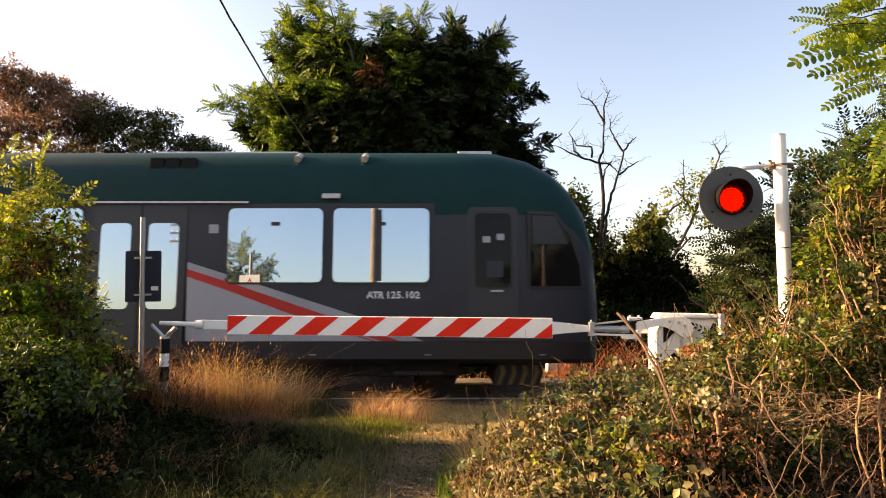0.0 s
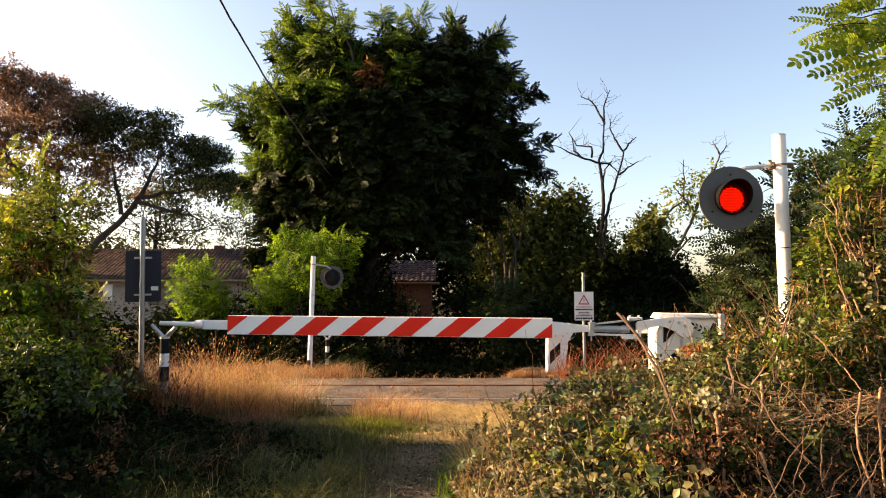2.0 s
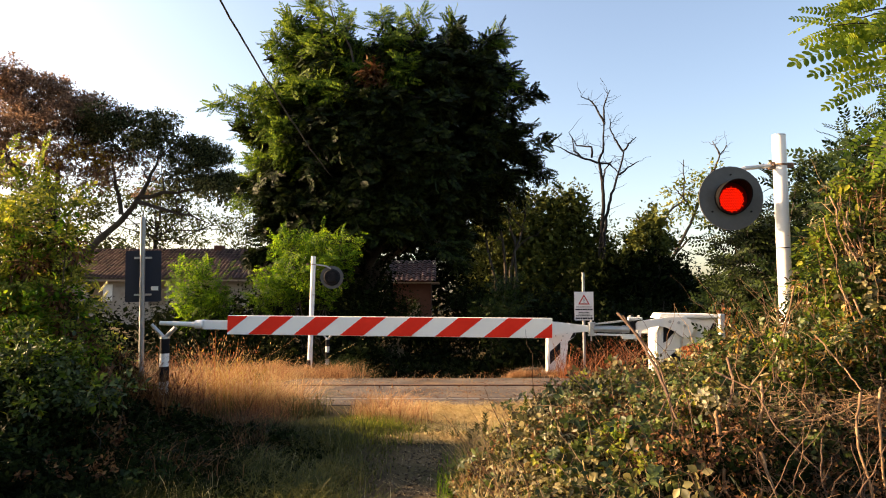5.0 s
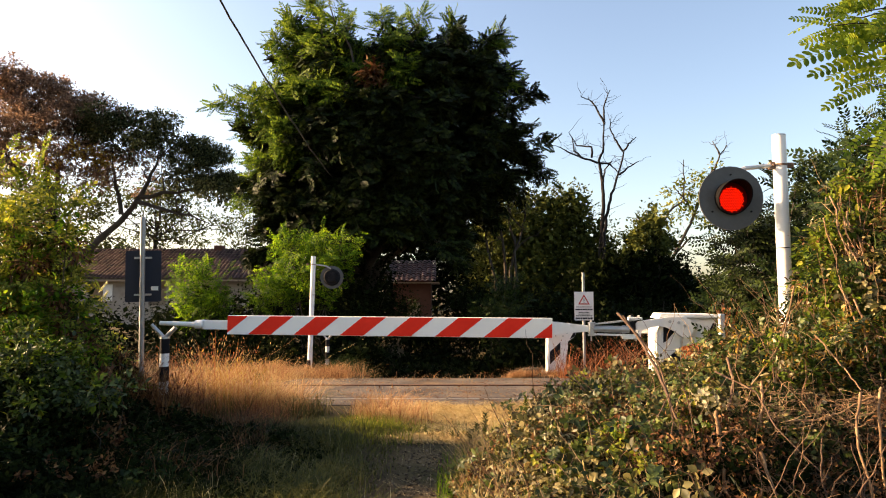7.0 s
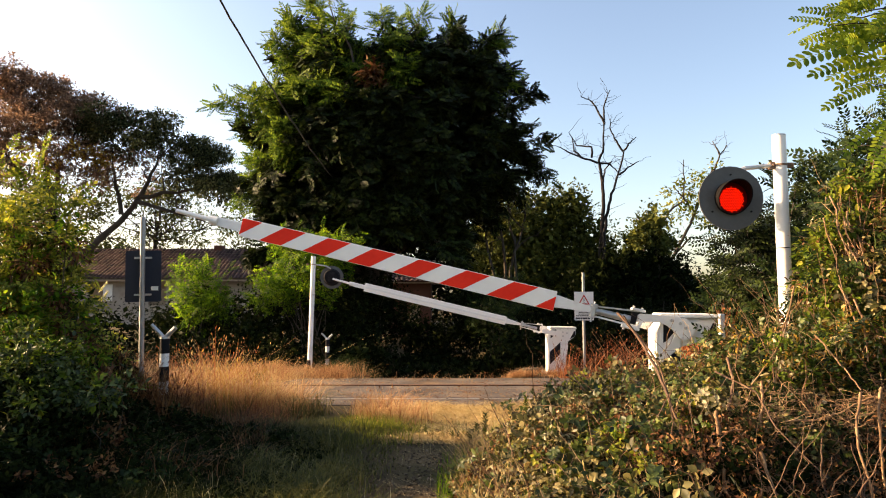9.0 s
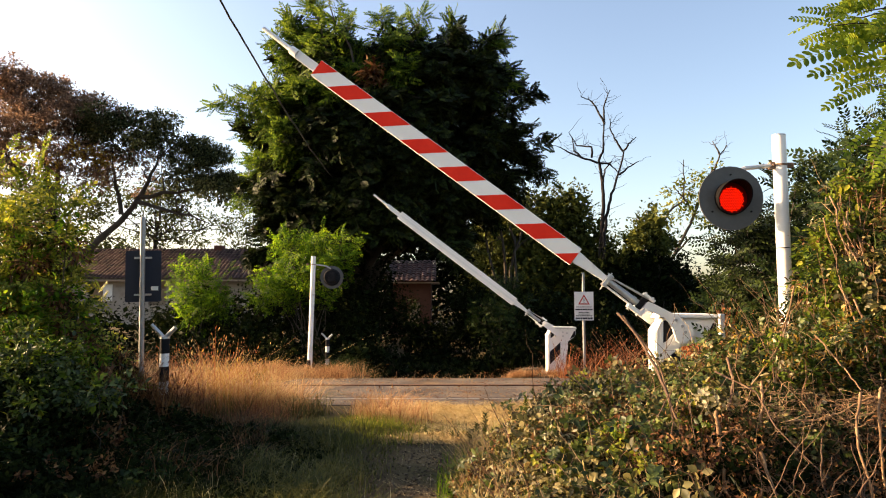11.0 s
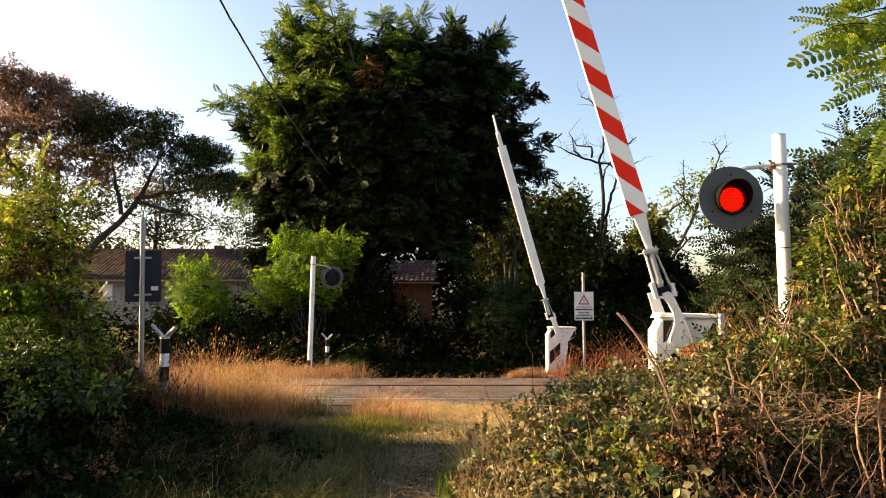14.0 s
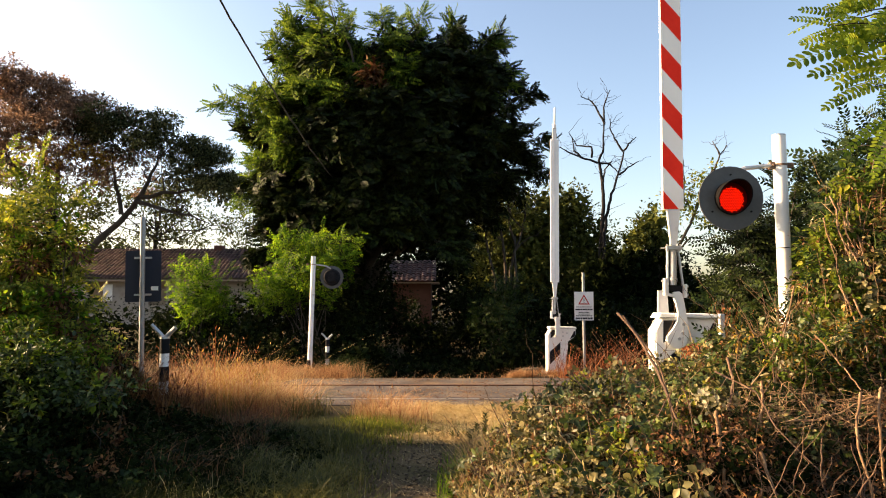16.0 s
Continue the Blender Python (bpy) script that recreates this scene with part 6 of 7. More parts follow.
def stalk(points, r, label, mat=None):
    pts = np.array(points, float)
    k = 13
    s = np.linspace(0, len(pts) - 1, k)
    fine = np.stack([np.interp(s, np.arange(len(pts)), pts[:, i]) for i in range(3)], 1) + rng.normal(size=(k, 3)) * 0.0025
    v, f = tubes([(fine, np.linspace(r * 0.82, r * 0.55, k) * rng.uniform(0.94, 1.06, k))], 7)
    tagged(mesh_object("dead_stalk", v, f, mat or M_STALK, smooth=True), label, "stalk", "dead stalks in the brambles")


# the stout dead stalks that stand out of the brambles
stalk([(1.21, 4.25, 1.64), (1.28, 4.13, 1.53), (1.32, 4.02, 1.41), (1.354, 3.9, 1.29), (1.362, 3.78, 1.18), (1.395, 3.67, 1.0), (1.41, 3.55, 0.75)], 0.013, "long broken brown stalk leaning out of the brambles")
stalk([(1.235, 4.2, 1.62), (1.33, 4.1, 1.46), (1.40, 4.0, 1.32), (1.43, 3.9, 1.1)], 0.008, "thin split half of the broken brown stalk")
stalk([(1.823, 3.95, 1.364), (1.822, 3.87, 1.22), (1.743, 3.78, 1.08), (1.74, 3.7, 0.86)], 0.012, "bent reddish stalk in the brambles")
stalk([(1.932, 3.75, 1.243), (1.92, 3.72, 1.13), (1.885, 3.7, 0.95)], 0.012, "short upright pale stalk in the brambles", M_TAN)
stalk([(2.143, 3.95, 1.307), (2.08, 3.9, 1.154), (2.016, 3.85, 1.0)], 0.008, "slender tan stalk in the brambles", M_TAN)
stalk([(2.302, 4.1, 1.622), (2.167, 4.0, 1.403), (1.955, 3.9, 1.2), (1.9, 3.9, 1.05)], 0.007, "slender curved tan stalk in the brambles", M_TAN)
stalk([(1.564, 3.55, 1.108), (1.555, 3.5, 0.927), (1.558, 3.45, 0.68)], 0.015, "broken pale stalk with a frayed end", M_TAN)
stalk([(2.297, 3.8, 1.522), (2.388, 3.7, 1.35), (2.435, 3.6, 1.215)], 0.007, "slanting tan stalk above the dry hollow", M_TAN)
stalk([(2.333, 3.45, 1.226), (2.268, 3.4, 1.1), (2.238, 3.35, 0.94), (2.265, 3.3, 0.716), (2.30, 3.3, 0.5)], 0.010, "upright tan stalk at the dry hollow", M_TAN)
stalk([(2.445, 3.45, 1.251), (2.389, 3.4, 1.112), (2.359, 3.35, 0.868), (2.38, 3.35, 0.55)], 0.010, "upright tan stalk at the dry hollow", M_TAN)
stalk([(1.99, 3.6, 1.034), (2.138, 3.58, 1.044), (2.289, 3.57, 1.092), (2.451, 3.55, 1.178)], 0.008, "tan stalk lying across the dry hollow", M_TAN)
stalk([(1.709, 3.35, 0.93), (1.715, 3.3, 0.823), (1.743, 3.25, 0.715), (1.76, 3.25, 0.55)], 0.012, "thick curled brown stalk in the brambles", M_TAN)
stalk([(1.696, 3.85, 1.291), (1.856, 3.67, 1.192), (1.87, 3.48, 1.02), (2.03, 3.3, 0.8)], 0.007, "thin dark stalk slanting down through the brambles")
stalk([(2.621, 3.9, 1.74), (2.64, 3.85, 1.58), (2.623, 3.8, 1.35)], 0.008, "tall tan stalk near the signal pole", M_TAN)
stalk([(1.014, 4.9, 1.144), (1.183, 4.7, 0.908), (1.22, 4.5, 0.75)], 0.006, "thin brown stem over the bramble edge")
stalk([(2.47, 4.3, 1.82), (2.371, 4.25, 1.538), (2.301, 4.2, 1.40)], 0.008, "tan stalk leaning at the foot of the signal pole", M_TAN)
stalk([(3.0, 4.6, 2.457), (3.03, 4.55, 2.236), (3.12, 4.5, 2.147)], 0.010, "broken reddish stalk high in the thicket")
stalk([(2.98, 4.6, 2.40), (2.985, 4.6, 2.10), (2.99, 4.6, 1.7)], 0.008, "broken reddish stalk high in the thicket")
stalk([(2.667, 4.1, 1.83), (2.69, 4.05, 1.70), (2.727, 4.0, 1.45)], 0.010, "pale tan stalk in the sunlit thicket", M_TAN)
stalk([(2.05, 3.3, 0.6), (2.0, 3.3, 0.8), (2.02, 3.32, 1.0)], 0.006, "thin brown stem in the dry hollow")
stalk([(2.2, 3.3, 0.6), (2.22, 3.3, 0.78), (2.16, 3.3, 0.98)], 0.005, "thin brown stem in the dry hollow")
p_, d_ = sprays_in([(-4.42, 6.15, 2.25, 0.55, 0.4, 0.8), (-4.05, 6.2, 1.6, 0.32, 0.35, 0.55), (-4.35, 6.15, 1.45, 0.55, 0.4, 0.6)], 150, 0.1)
lv_, st_ = twigs(p_, unit(d_ + (0.2, -0.2, 0.5)), 0.36, 9, pinnate(5, 0.19, 0.060, 0.032), (0.7, 1.25), r=0.0028)
stems_ = [(bent((-4.4 + rng.normal() * 0.4, 6.5, 0.4), q, 0.05), np.linspace(0.010, 0.003, 6)) for q in p_[:30]]
# inner leaves carry the shade in a deeper colour than the sprays
tree("shrub", "yellow-green young robinia growing out of the brambles", 0, 0, M_BARK, stems_ + st_, [(lv_, M_LEAF_YELLOW, "sunlit feathery leaves"),
     (fill([(-4.4, 6.45, 2.0, 0.55, 0.25, 0.8), (-4.0, 6.45, 1.45, 0.45, 0.25, 0.5)], 700, leaflet(0.09, 0.05)), M_LEAF_SHRUB, "inner leaves with shade put into their colour"),
     (foliage([(-4.15, 6.35, 2.12, 0.14, 0.12, 0.2), (-4.35, 6.3, 2.35, 0.12, 0.1, 0.14), (-4.1, 6.3, 1.75, 0.12, 0.1, 0.12), (-4.6, 6.1, 1.35, 0.16, 0.12, 0.14)], 130, 5, leaflet(0.075, 0.035), 0.10, shell=0.1), M_LEAF_DEAD, "brown dead leaf bunches")], "shrub")
p_, d_ = sprays_in([(4.9, 7.6, 2.0, 0.6, 0.6, 1.1), (5.3, 7.6, 2.7, 0.7, 0.8, 1.1), (4.1, 7.2, 1.3, 0.35, 0.5, 0.5), (6.0, 7.4, 2.9, 0.9, 0.8, 1.2), (3.5, 5.9, 1.6, 0.25, 0.4, 0.45), (4.0, 6.0, 2.0, 0.35, 0.4, 0.6), (4.7, 6.6, 2.2, 0.5, 0.5, 0.9), (4.2, 8.6, 1.35, 0.4, 0.5, 0.65), (4.85, 8.8, 1.9, 0.4, 0.5, 0.8)], 640, 0.3)
lv_, st_ = twigs(p_, unit(d_ + (0, -0.2, 0.4)), 0.45, 8, pinnate(5, 0.24, 0.078, 0.036), (0.6, 1.2), r=0.004)
# inner fill, later coloured near-black for the shade within
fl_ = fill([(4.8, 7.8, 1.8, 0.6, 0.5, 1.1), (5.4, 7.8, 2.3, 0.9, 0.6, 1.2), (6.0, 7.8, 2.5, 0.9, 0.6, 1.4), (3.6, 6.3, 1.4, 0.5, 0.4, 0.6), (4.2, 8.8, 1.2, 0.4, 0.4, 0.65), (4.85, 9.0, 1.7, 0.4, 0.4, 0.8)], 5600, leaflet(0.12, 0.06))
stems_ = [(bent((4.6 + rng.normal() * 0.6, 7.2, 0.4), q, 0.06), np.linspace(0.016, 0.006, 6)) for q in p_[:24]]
# sprays whose dark leaf colour stands for shade
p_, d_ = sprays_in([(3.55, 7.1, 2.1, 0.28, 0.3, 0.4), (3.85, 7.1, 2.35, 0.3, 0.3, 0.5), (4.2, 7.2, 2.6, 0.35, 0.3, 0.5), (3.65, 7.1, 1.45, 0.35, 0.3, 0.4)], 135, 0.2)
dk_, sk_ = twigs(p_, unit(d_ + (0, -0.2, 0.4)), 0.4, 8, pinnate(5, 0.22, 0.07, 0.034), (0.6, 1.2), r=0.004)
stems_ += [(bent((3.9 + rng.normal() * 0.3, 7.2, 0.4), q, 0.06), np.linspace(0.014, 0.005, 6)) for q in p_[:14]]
tree("shrub", "dark green robinia shrub behind the signal pole", 0, 0, M_BARK, stems_ + st_ + sk_, [(dk_, M_LEAF_TREE, "feathery leaves with shade put into their colour"), (lv_, M_LEAF_SHRUB, "feathery green leaves"), (fl_, M_LEAF_SHADE, "inner leaves with shade put into their colour")], "shrub")
# sunlit clumps of leaves with dead bunches among them, over the shaded brambles
lit_, brown_ = [], []
for x, y, z, k in ((-4.27, 6.0, 2.44, 0.15), (-4.05, 6.0, 2.16, 0.17), (-3.85, 6.1, 2.34, 0.12), (-4.2, 5.9, 1.85, 0.2), (-3.75, 6.0, 1.85, 0.14), (-3.6, 6.0, 1.55, 0.17), (-3.95, 5.7, 1.5, 0.2), (-3.6, 5.4, 1.16, 0.17), (-3.4, 5.9, 1.36, 0.14), (-3.9, 5.3, 1.1, 0.18), (-3.3, 5.6, 1.08, 0.12), (-3.75, 5.2, 0.9, 0.16)):
    lit_ += [(x + rng.normal() * 0.13, y + rng.normal() * 0.1, z + rng.normal() * 0.1, k * rng.uniform(0.4, 0.85), k * 0.7, k * rng.uniform(0.35, 0.7)) for _ in range(4)]
    brown_.append((x + rng.normal() * 0.2, y - 0.1, z - 0.12, k * 0.7, k * 0.5, k * 0.5))
stems_ = [(bent((b[0] - 0.1, b[1] + 0.15, 0.4), b[:3], 0.03), np.linspace(0.007, 0.002, 6)) for b in lit_]
tree("shrub", "sunlit yellow-green shrub sprouting from the shaded brambles", 0, 0, M_BARK, stems_, [(foliage(lit_, 330, 6, oval_leaf(0.066, 0.034), 0.10, shell=0.15, size=(0.6, 1.3)), M_LEAF_BRIGHT, "sunlit yellow-green leaves"),
     (foliage(lit_, 210, 5, oval_leaf(0.056, 0.028), 0.1, shell=0.1, size=(0.6, 1.3)), M_LEAF_YELLOW, "yellowing leaves"), (foliage(brown_, 380, 5, leaflet(0.07, 0.028), 0.10, shell=0.1), M_LEAF_DEAD, "brown dead leaves")], "shrub")
lit_ = []
for x, y, z, k in ((-3.45, 5.0, 1.22, 0.15), (-3.1, 4.9, 1.0, 0.14), (-2.75, 5.1, 0.95, 0.1), (-3.25, 4.95, 1.35, 0.11), (-3.5, 4.9, 1.0, 0.12)):
    lit_ += [(x + rng.normal() * 0.1, y + rng.normal() * 0.08, z + rng.normal() * 0.08, k * rng.uniform(0.4, 0.85), k * 0.7, k * rng.uniform(0.35, 0.7)) for _ in range(4)]
stems_ = [(bent((b[0] - 0.1, b[1] + 0.12, 0.3), b[:3], 0.03), np.linspace(0.006, 0.002, 6)) for b in lit_]
tree("shrub", "leafy green undergrowth beside the lane, partly sunlit", 0, 0, M_BARK, stems_, [(foliage(lit_, 110, 6, oval_leaf(0.062, 0.030), 0.10, shell=0.15, size=(0.6, 1.3)), M_LEAF_ROBINIA, "fresh green leaves"),
     (foliage(lit_, 230, 6, oval_leaf(0.055, 0.03), 0.12, shell=0.15, size=(0.6, 1.3)), M_LEAF_MID, "mid-green leaves")], "shrub")
# fresh leaf clumps and a fallen bundle of tan stems in the thicket beside the pole
lit_ = []
for x, y, z, k in ((2.85, 4.6, 2.11, 0.16), (3.2, 4.6, 2.3, 0.2), (3.12, 4.4, 1.93, 0.17), (2.76, 4.3, 1.73, 0.14), (2.93, 4.2, 1.62, 0.15), (2.75, 4.5, 1.95, 0.1), (3.3, 4.7, 2.6, 0.16), (3.05, 4.6, 2.55, 0.1), (3.1, 4.15, 1.75, 0.12)):
    lit_ += [(x + rng.normal() * 0.08, y + rng.normal() * 0.08, z + rng.normal() * 0.08, k * rng.uniform(0.4, 0.8), k * 0.6, k * rng.uniform(0.35, 0.7)) for _ in range(4)]
stems_ = [(bent((b[0] + 0.05, b[1] + 0.1, 0.8), b[:3], 0.03), np.linspace(0.006, 0.002, 6)) for b in lit_]
tree("shrub", "fresh green leafy climbers among dry stems beside the pole", 0, 0, M_CANE, stems_, [(foliage(lit_, 420, 6, oval_leaf(0.050, 0.026), 0.08, shell=0.15, size=(0.6, 1.4)), M_LEAF_ROBINIA, "fresh green leaves"),
     (foliage(lit_, 160, 5, oval_leaf(0.05, 0.026), 0.09, shell=0.1, size=(0.6, 1.4)), M_LEAF_YELLOW, "yellowing leaves"), (foliage(lit_, 120, 4, oval_leaf(0.045, 0.02), 0.1, shell=0.1), M_LEAF_DEAD, "brown dead leaves")], "shrub")
lit_ = [(x + rng.normal() * 0.05, 3.92 + rng.normal() * 0.06, z + rng.normal() * 0.04, k * rng.uniform(0.5, 0.9), k * 0.6, k * rng.uniform(0.35, 0.7)) for x, z, k in ((2.30, 1.41, 0.10), (2.52, 1.48, 0.13), (2.73, 1.42, 0.13), (2.41, 1.28, 0.10), (2.62, 1.25, 0.11), (2.19, 1.31, 0.09), (2.05, 1.46, 0.09)) for _ in range(3)]
stems_ = [(bent((b[0] + 0.04, b[1] + 0.08, 0.6), b[:3], 0.03), np.linspace(0.005, 0.002, 6)) for b in lit_]
tree("shrub", "sunlit mixed green and withered leaves over the dry hollow", 0, 0, M_CANE, stems_, [(foliage(lit_, 150, 6, oval_leaf(0.036, 0.019), 0.07, shell=0.15, size=(0.6, 1.4)), M_LEAF_ROBINIA, "fresh green leaves"),
     (foliage(lit_, 90, 5, oval_leaf(0.036, 0.018), 0.07, shell=0.1, size=(0.6, 1.4)), M_LEAF_PALE, "pale dry leaves"), (foliage(lit_, 130, 4, oval_leaf(0.034, 0.014), 0.08, shell=0.1), M_LEAF_RUST, "orange withered leaves")], "shrub")
bundle_ = []
for _ in range(34):
    p = np.array((2.95 + rng.normal() * 0.07, 4.5 + rng.normal() * 0.06, 2.42 + rng.normal() * 0.1))
    q = np.array((3.02 + rng.normal() * 0.16, 4.05 + rng.normal() * 0.08, 1.15 + rng.normal() * 0.2))
    u = rng.uniform(0, 0.5)
    bundle_.append((bent(p + (q - p) * u, p + (q - p) * min(1, u + rng.uniform(0.35, 0.8)), 0.02, 8), np.linspace(0.005, 0.002, 8) * rng.uniform(0.6, 1.4)))
for _ in range(210):
    p = np.array((rng.uniform(1.75, 2.65), rng.uniform(3.45, 3.8), rng.normal() * 0.07 + 1.1))
    d = unit(np.array((rng.normal(), rng.normal() * 0.4, rng.normal() * 0.45))) * rng.uniform(0.03, 0.13)
    bundle_.append((bent(p - d, p + d, 0.010, 6), np.linspace(0.0018, 0.0008, 6) * rng.uniform(0.6, 1.4)))
t_ = thing("bramble_bush", pose(0, 0, 0), "fallen bundle of tan dry stems over the dead hollow", "bush")
mesh_object("cane_tangle", *tubes(bundle_, 5), M_TAN, t_, "tan dry stems")["kind"] = "stuff"
thicket("shrub", "tall dark shrub row beside the line", [(9.5, 14.5, 1.4, 1.6, 1.0, 1.3), (11.5, 14.5, 2.0, 1.8, 1.0, 1.9)], 700, M_LEAF_SHADE, spread=0.5)


def oval_pinnate(pairs, length, ll, lw, bow=0.2):
    """A compound leaf close to the camera, with oval leaflets on a stalk that bows sideways."""
    vs, fs = [], []
    th = np.linspace(0, 2 * np.pi, 8, endpoint=False)
    base = np.stack([0.5 + 0.5 * np.cos(th), 0.5 * np.sin(th), 0.10 * np.abs(np.sin(th))], 1)
    def put(s, a, k):
        p = base * (ll * k, lw * k, lw * k)
        a += math.atan(2 * bow * s)
        r = np.stack([p[:, 0] * math.cos(a) - p[:, 1] * math.sin(a), p[:, 0] * math.sin(a) + p[:, 1] * math.cos(a), p[:, 2] - 0.15 * p[:, 0]], 1) + (s * length, bow * length * s * s, -0.06 * length * s * s)
        n = len(vs) * 8
        fs.extend([(n, n + 1, n + 2, n + 3), (n, n + 3, n + 4, n + 7), (n + 4, n + 5, n + 6, n + 7)])
        vs.append(r)
    for i in range(pairs):
        s = (i + 0.6) / pairs
        for side in (1, -1):
            put(s, side * radians(72 - 15 * s), 1 - 0.4 * abs(s - 0.4))
    put(1.0, 0, 0.8)
    # the thin stalk
    n = len(vs) * 8
    q = np.linspace(0, 1, 6)
    line = np.stack([q * length, bow * length * q * q, -0.06 * length * q * q], 1)
    v = np.concatenate(vs + [line - (0, 0.0012, 0), line + (0, 0.0012, 0)])
    fs.extend([(n + k, n + k + 1, n + 7 + k, n + 6 + k) for k in range(5)])
    return v, np.array(fs)


def near_branch():
    t = thing("robinia_sapling", pose(0, 0, 0), "young robinia with bright yellow-green leaves overhanging the lane", "tree")
    stem = [(bent((2.75, 2.6, 0.2), (1.93, 2.46, 3.4), 0.04, 8), np.linspace(0.03, 0.010, 8))]
    # long leaves, each from its stalk to its tip
    long = [((1.753, 2.786), (1.359, 2.656)), ((1.782, 2.725), (1.474, 2.64)), ((1.795, 2.666), (1.622, 2.619)), ((1.76, 2.617), (1.528, 2.502)), ((1.795, 2.481), (1.639, 2.329)), ((1.80, 2.47), (1.70, 2.299)),
            ((1.602, 2.867), (1.395, 2.884)), ((1.607, 2.862), (1.488, 2.816)), ((1.655, 2.905), (1.459, 2.945)), ((1.725, 2.929), (1.554, 2.919)), ((1.721, 2.845), (1.554, 2.781)), ((1.85, 2.40), (1.74, 2.24))]
    at, ah, up, sz = [], [], [], []
    for (x0, z0), (x1, z1) in long:
        q = np.array((x0, 2.42 + rng.normal() * 0.02, z0))
        stem.append((bent((2.0, 2.46, z0 + 0.05), q, 0.008), np.linspace(0.005, 0.002, 6)))
        d = np.array((x1 - x0, rng.normal() * 0.02, z1 - z0))
        k = float(np.linalg.norm(d))
        at.append(q), ah.append(unit(d) + (0, 0, 0.26)), up.append((rng.normal() * 0.2, -0.9, 0.45 + rng.normal() * 0.15)), sz.append(k / 0.34)
    for _ in range(84):
        x = rng.uniform(1.70, 2.04)
        z = rng.uniform(2.78, 3.05) if x < 1.84 else rng.uniform(2.62, 3.05)
        at.append(np.array((x, 2.46 + rng.normal() * 0.06, z)))
        ah.append((-1, rng.normal() * 0.4, rng.normal() * 0.45))
        up.append((rng.normal() * 0.4, -0.8, 0.4 + rng.normal() * 0.4))
        sz.append(rng.uniform(0.4, 0.7))
    v, f = tubes(stem, 6)
    mesh_object("stem", v, f, M_BARK, t)
    n = len(long)
    lv = joined([scatter(np.array(at[:n]), np.array(ah[:n], float), np.array(up[:n], float), np.array(sz[:n]), oval_pinnate(11, 0.29, 0.042, 0.025)),
                 scatter(np.array(at[n:]), np.array(ah[n:], float), np.array(up[n:], float), np.array(sz[n:]), oval_pinnate(9, 0.26, 0.055, 0.027))])
    mesh_object("leaves", *lv, M_LEAF_NEAR, t, "bright feathery compound leaves")


near_branch()


# ---- grasses ----
def patch(name, label, x0, x1, y0, y1, n, h, w, mat, lean=0.35, mask=None, heads=0.0, tuft=None):
    xy = np.stack([rng.uniform(x0, x1, n), rng.uniform(y0, y1, n)], 1)
    q, c0, c1 = tuft or (1.6, -0.6, 0.15)
    cl = np.array([noise.noise(Vector((a * q, b * q, len(name) * 0.37))) for a, b in xy])
    keep = cl > rng.uniform(c0, c1, n)
    if mask is not None:
        keep &= mask(xy[:, 0], xy[:, 1]) > rng.random(n)
    xy, cl = xy[keep], cl[keep]
    k = len(xy)
    hh = rng.uniform(h[0], h[1], k) * (0.75 + 0.6 * np.clip(cl + 0.3, 0, 1))
    z = land(xy[:, 0], xy[:, 1]) - 0.01
    parts = [blades(xy, z, hh, np.full(k, w) * rng.uniform(0.6, 1.3, k), lean)]
    if heads:
        i = rng.random(k) < heads
        parts.append(seed_heads(xy[i], z[i], hh[i] * 0.85, rng.uniform(0.025, 0.06, i.sum())))
    v, f = joined(parts)
    tagged(mesh_object(name, v, f, mat), label, "grass", kind="stuff")


patch("green_grass", "short green grass on the lane's middle and verges", -2.7, 0.3, 3.6, 8.2, 40000, (0.04, 0.17), 0.0045, M_GRASS, 1.2, lambda x, y: (1 - smooth(-0.75, -0.3, x) * (1 - smooth(6.0, 6.6, y))) * (1 - 0.9 * smooth(-1.1, -1.7, x) * (1 - smooth(5.6, 6.6, y))) * (1 - 0.85 * smooth(-0.35, -0.05, x) * smooth(6.2, 6.6, y)) * (1 - 0.7 * smooth(6.9, 7.4, y) * smooth(0.3, 0.6, np.abs(x + 1.5 - 0.75))))
patch("dry_weeds", "sparse pale dead grass stems in the lane", -2.2, 0.2, 3.8, 7.0, 150, (0.12, 0.32), 0.0013, M_LEAF_PALE, 0.6)
patch("tall_dry_grass", "tall rusty dry grass on the verge before the track", -5.4, -1.7, 7.3, 9.6, 24000, (0.14, 0.86), 0.0050, M_RUST_GRASS, 1.15, lambda x, y: smooth(-1.75, -2.6, x), heads=0.06, tuft=(2.6, -0.45, 0.35))
patch("dry_grass", "pale dry grass among the rusty grass", -4.2, -1.6, 7.2, 9.4, 8000, (0.16, 0.84), 0.0042, M_STRAW, 1.3, lambda x, y: smooth(-1.6, -2.5, x), tuft=(3.1, 0.05, 0.45))
patch("dry_grass", "dry yellow grass tuft on the crown of the lane", -1.5, 0.1, 6.9, 9.0, 4200, (0.10, 0.52), 0.0044, M_RUST_GRASS, 0.9, lambda x, y: 1 - smooth(0.12, 0.6, np.abs(x + 0.66)), heads=0.03)
patch("dry_grass", "pale straw stems in the grass tuft on the lane", -1.4, 0.0, 6.8, 8.6, 2200, (0.08, 0.46), 0.0040, M_STRAW, 1.0, lambda x, y: 1 - smooth(0.12, 0.6, np.abs(x + 0.66)))
patch("green_grass", "yellow-green grass at the foot of the dry tuft", -1.4, 0.0, 6.4, 7.4, 3600, (0.06, 0.24), 0.0040, M_LEAF_YELLOW, 0.8, lambda x, y: 1 - smooth(0.2, 0.55, np.abs(x + 0.70)))
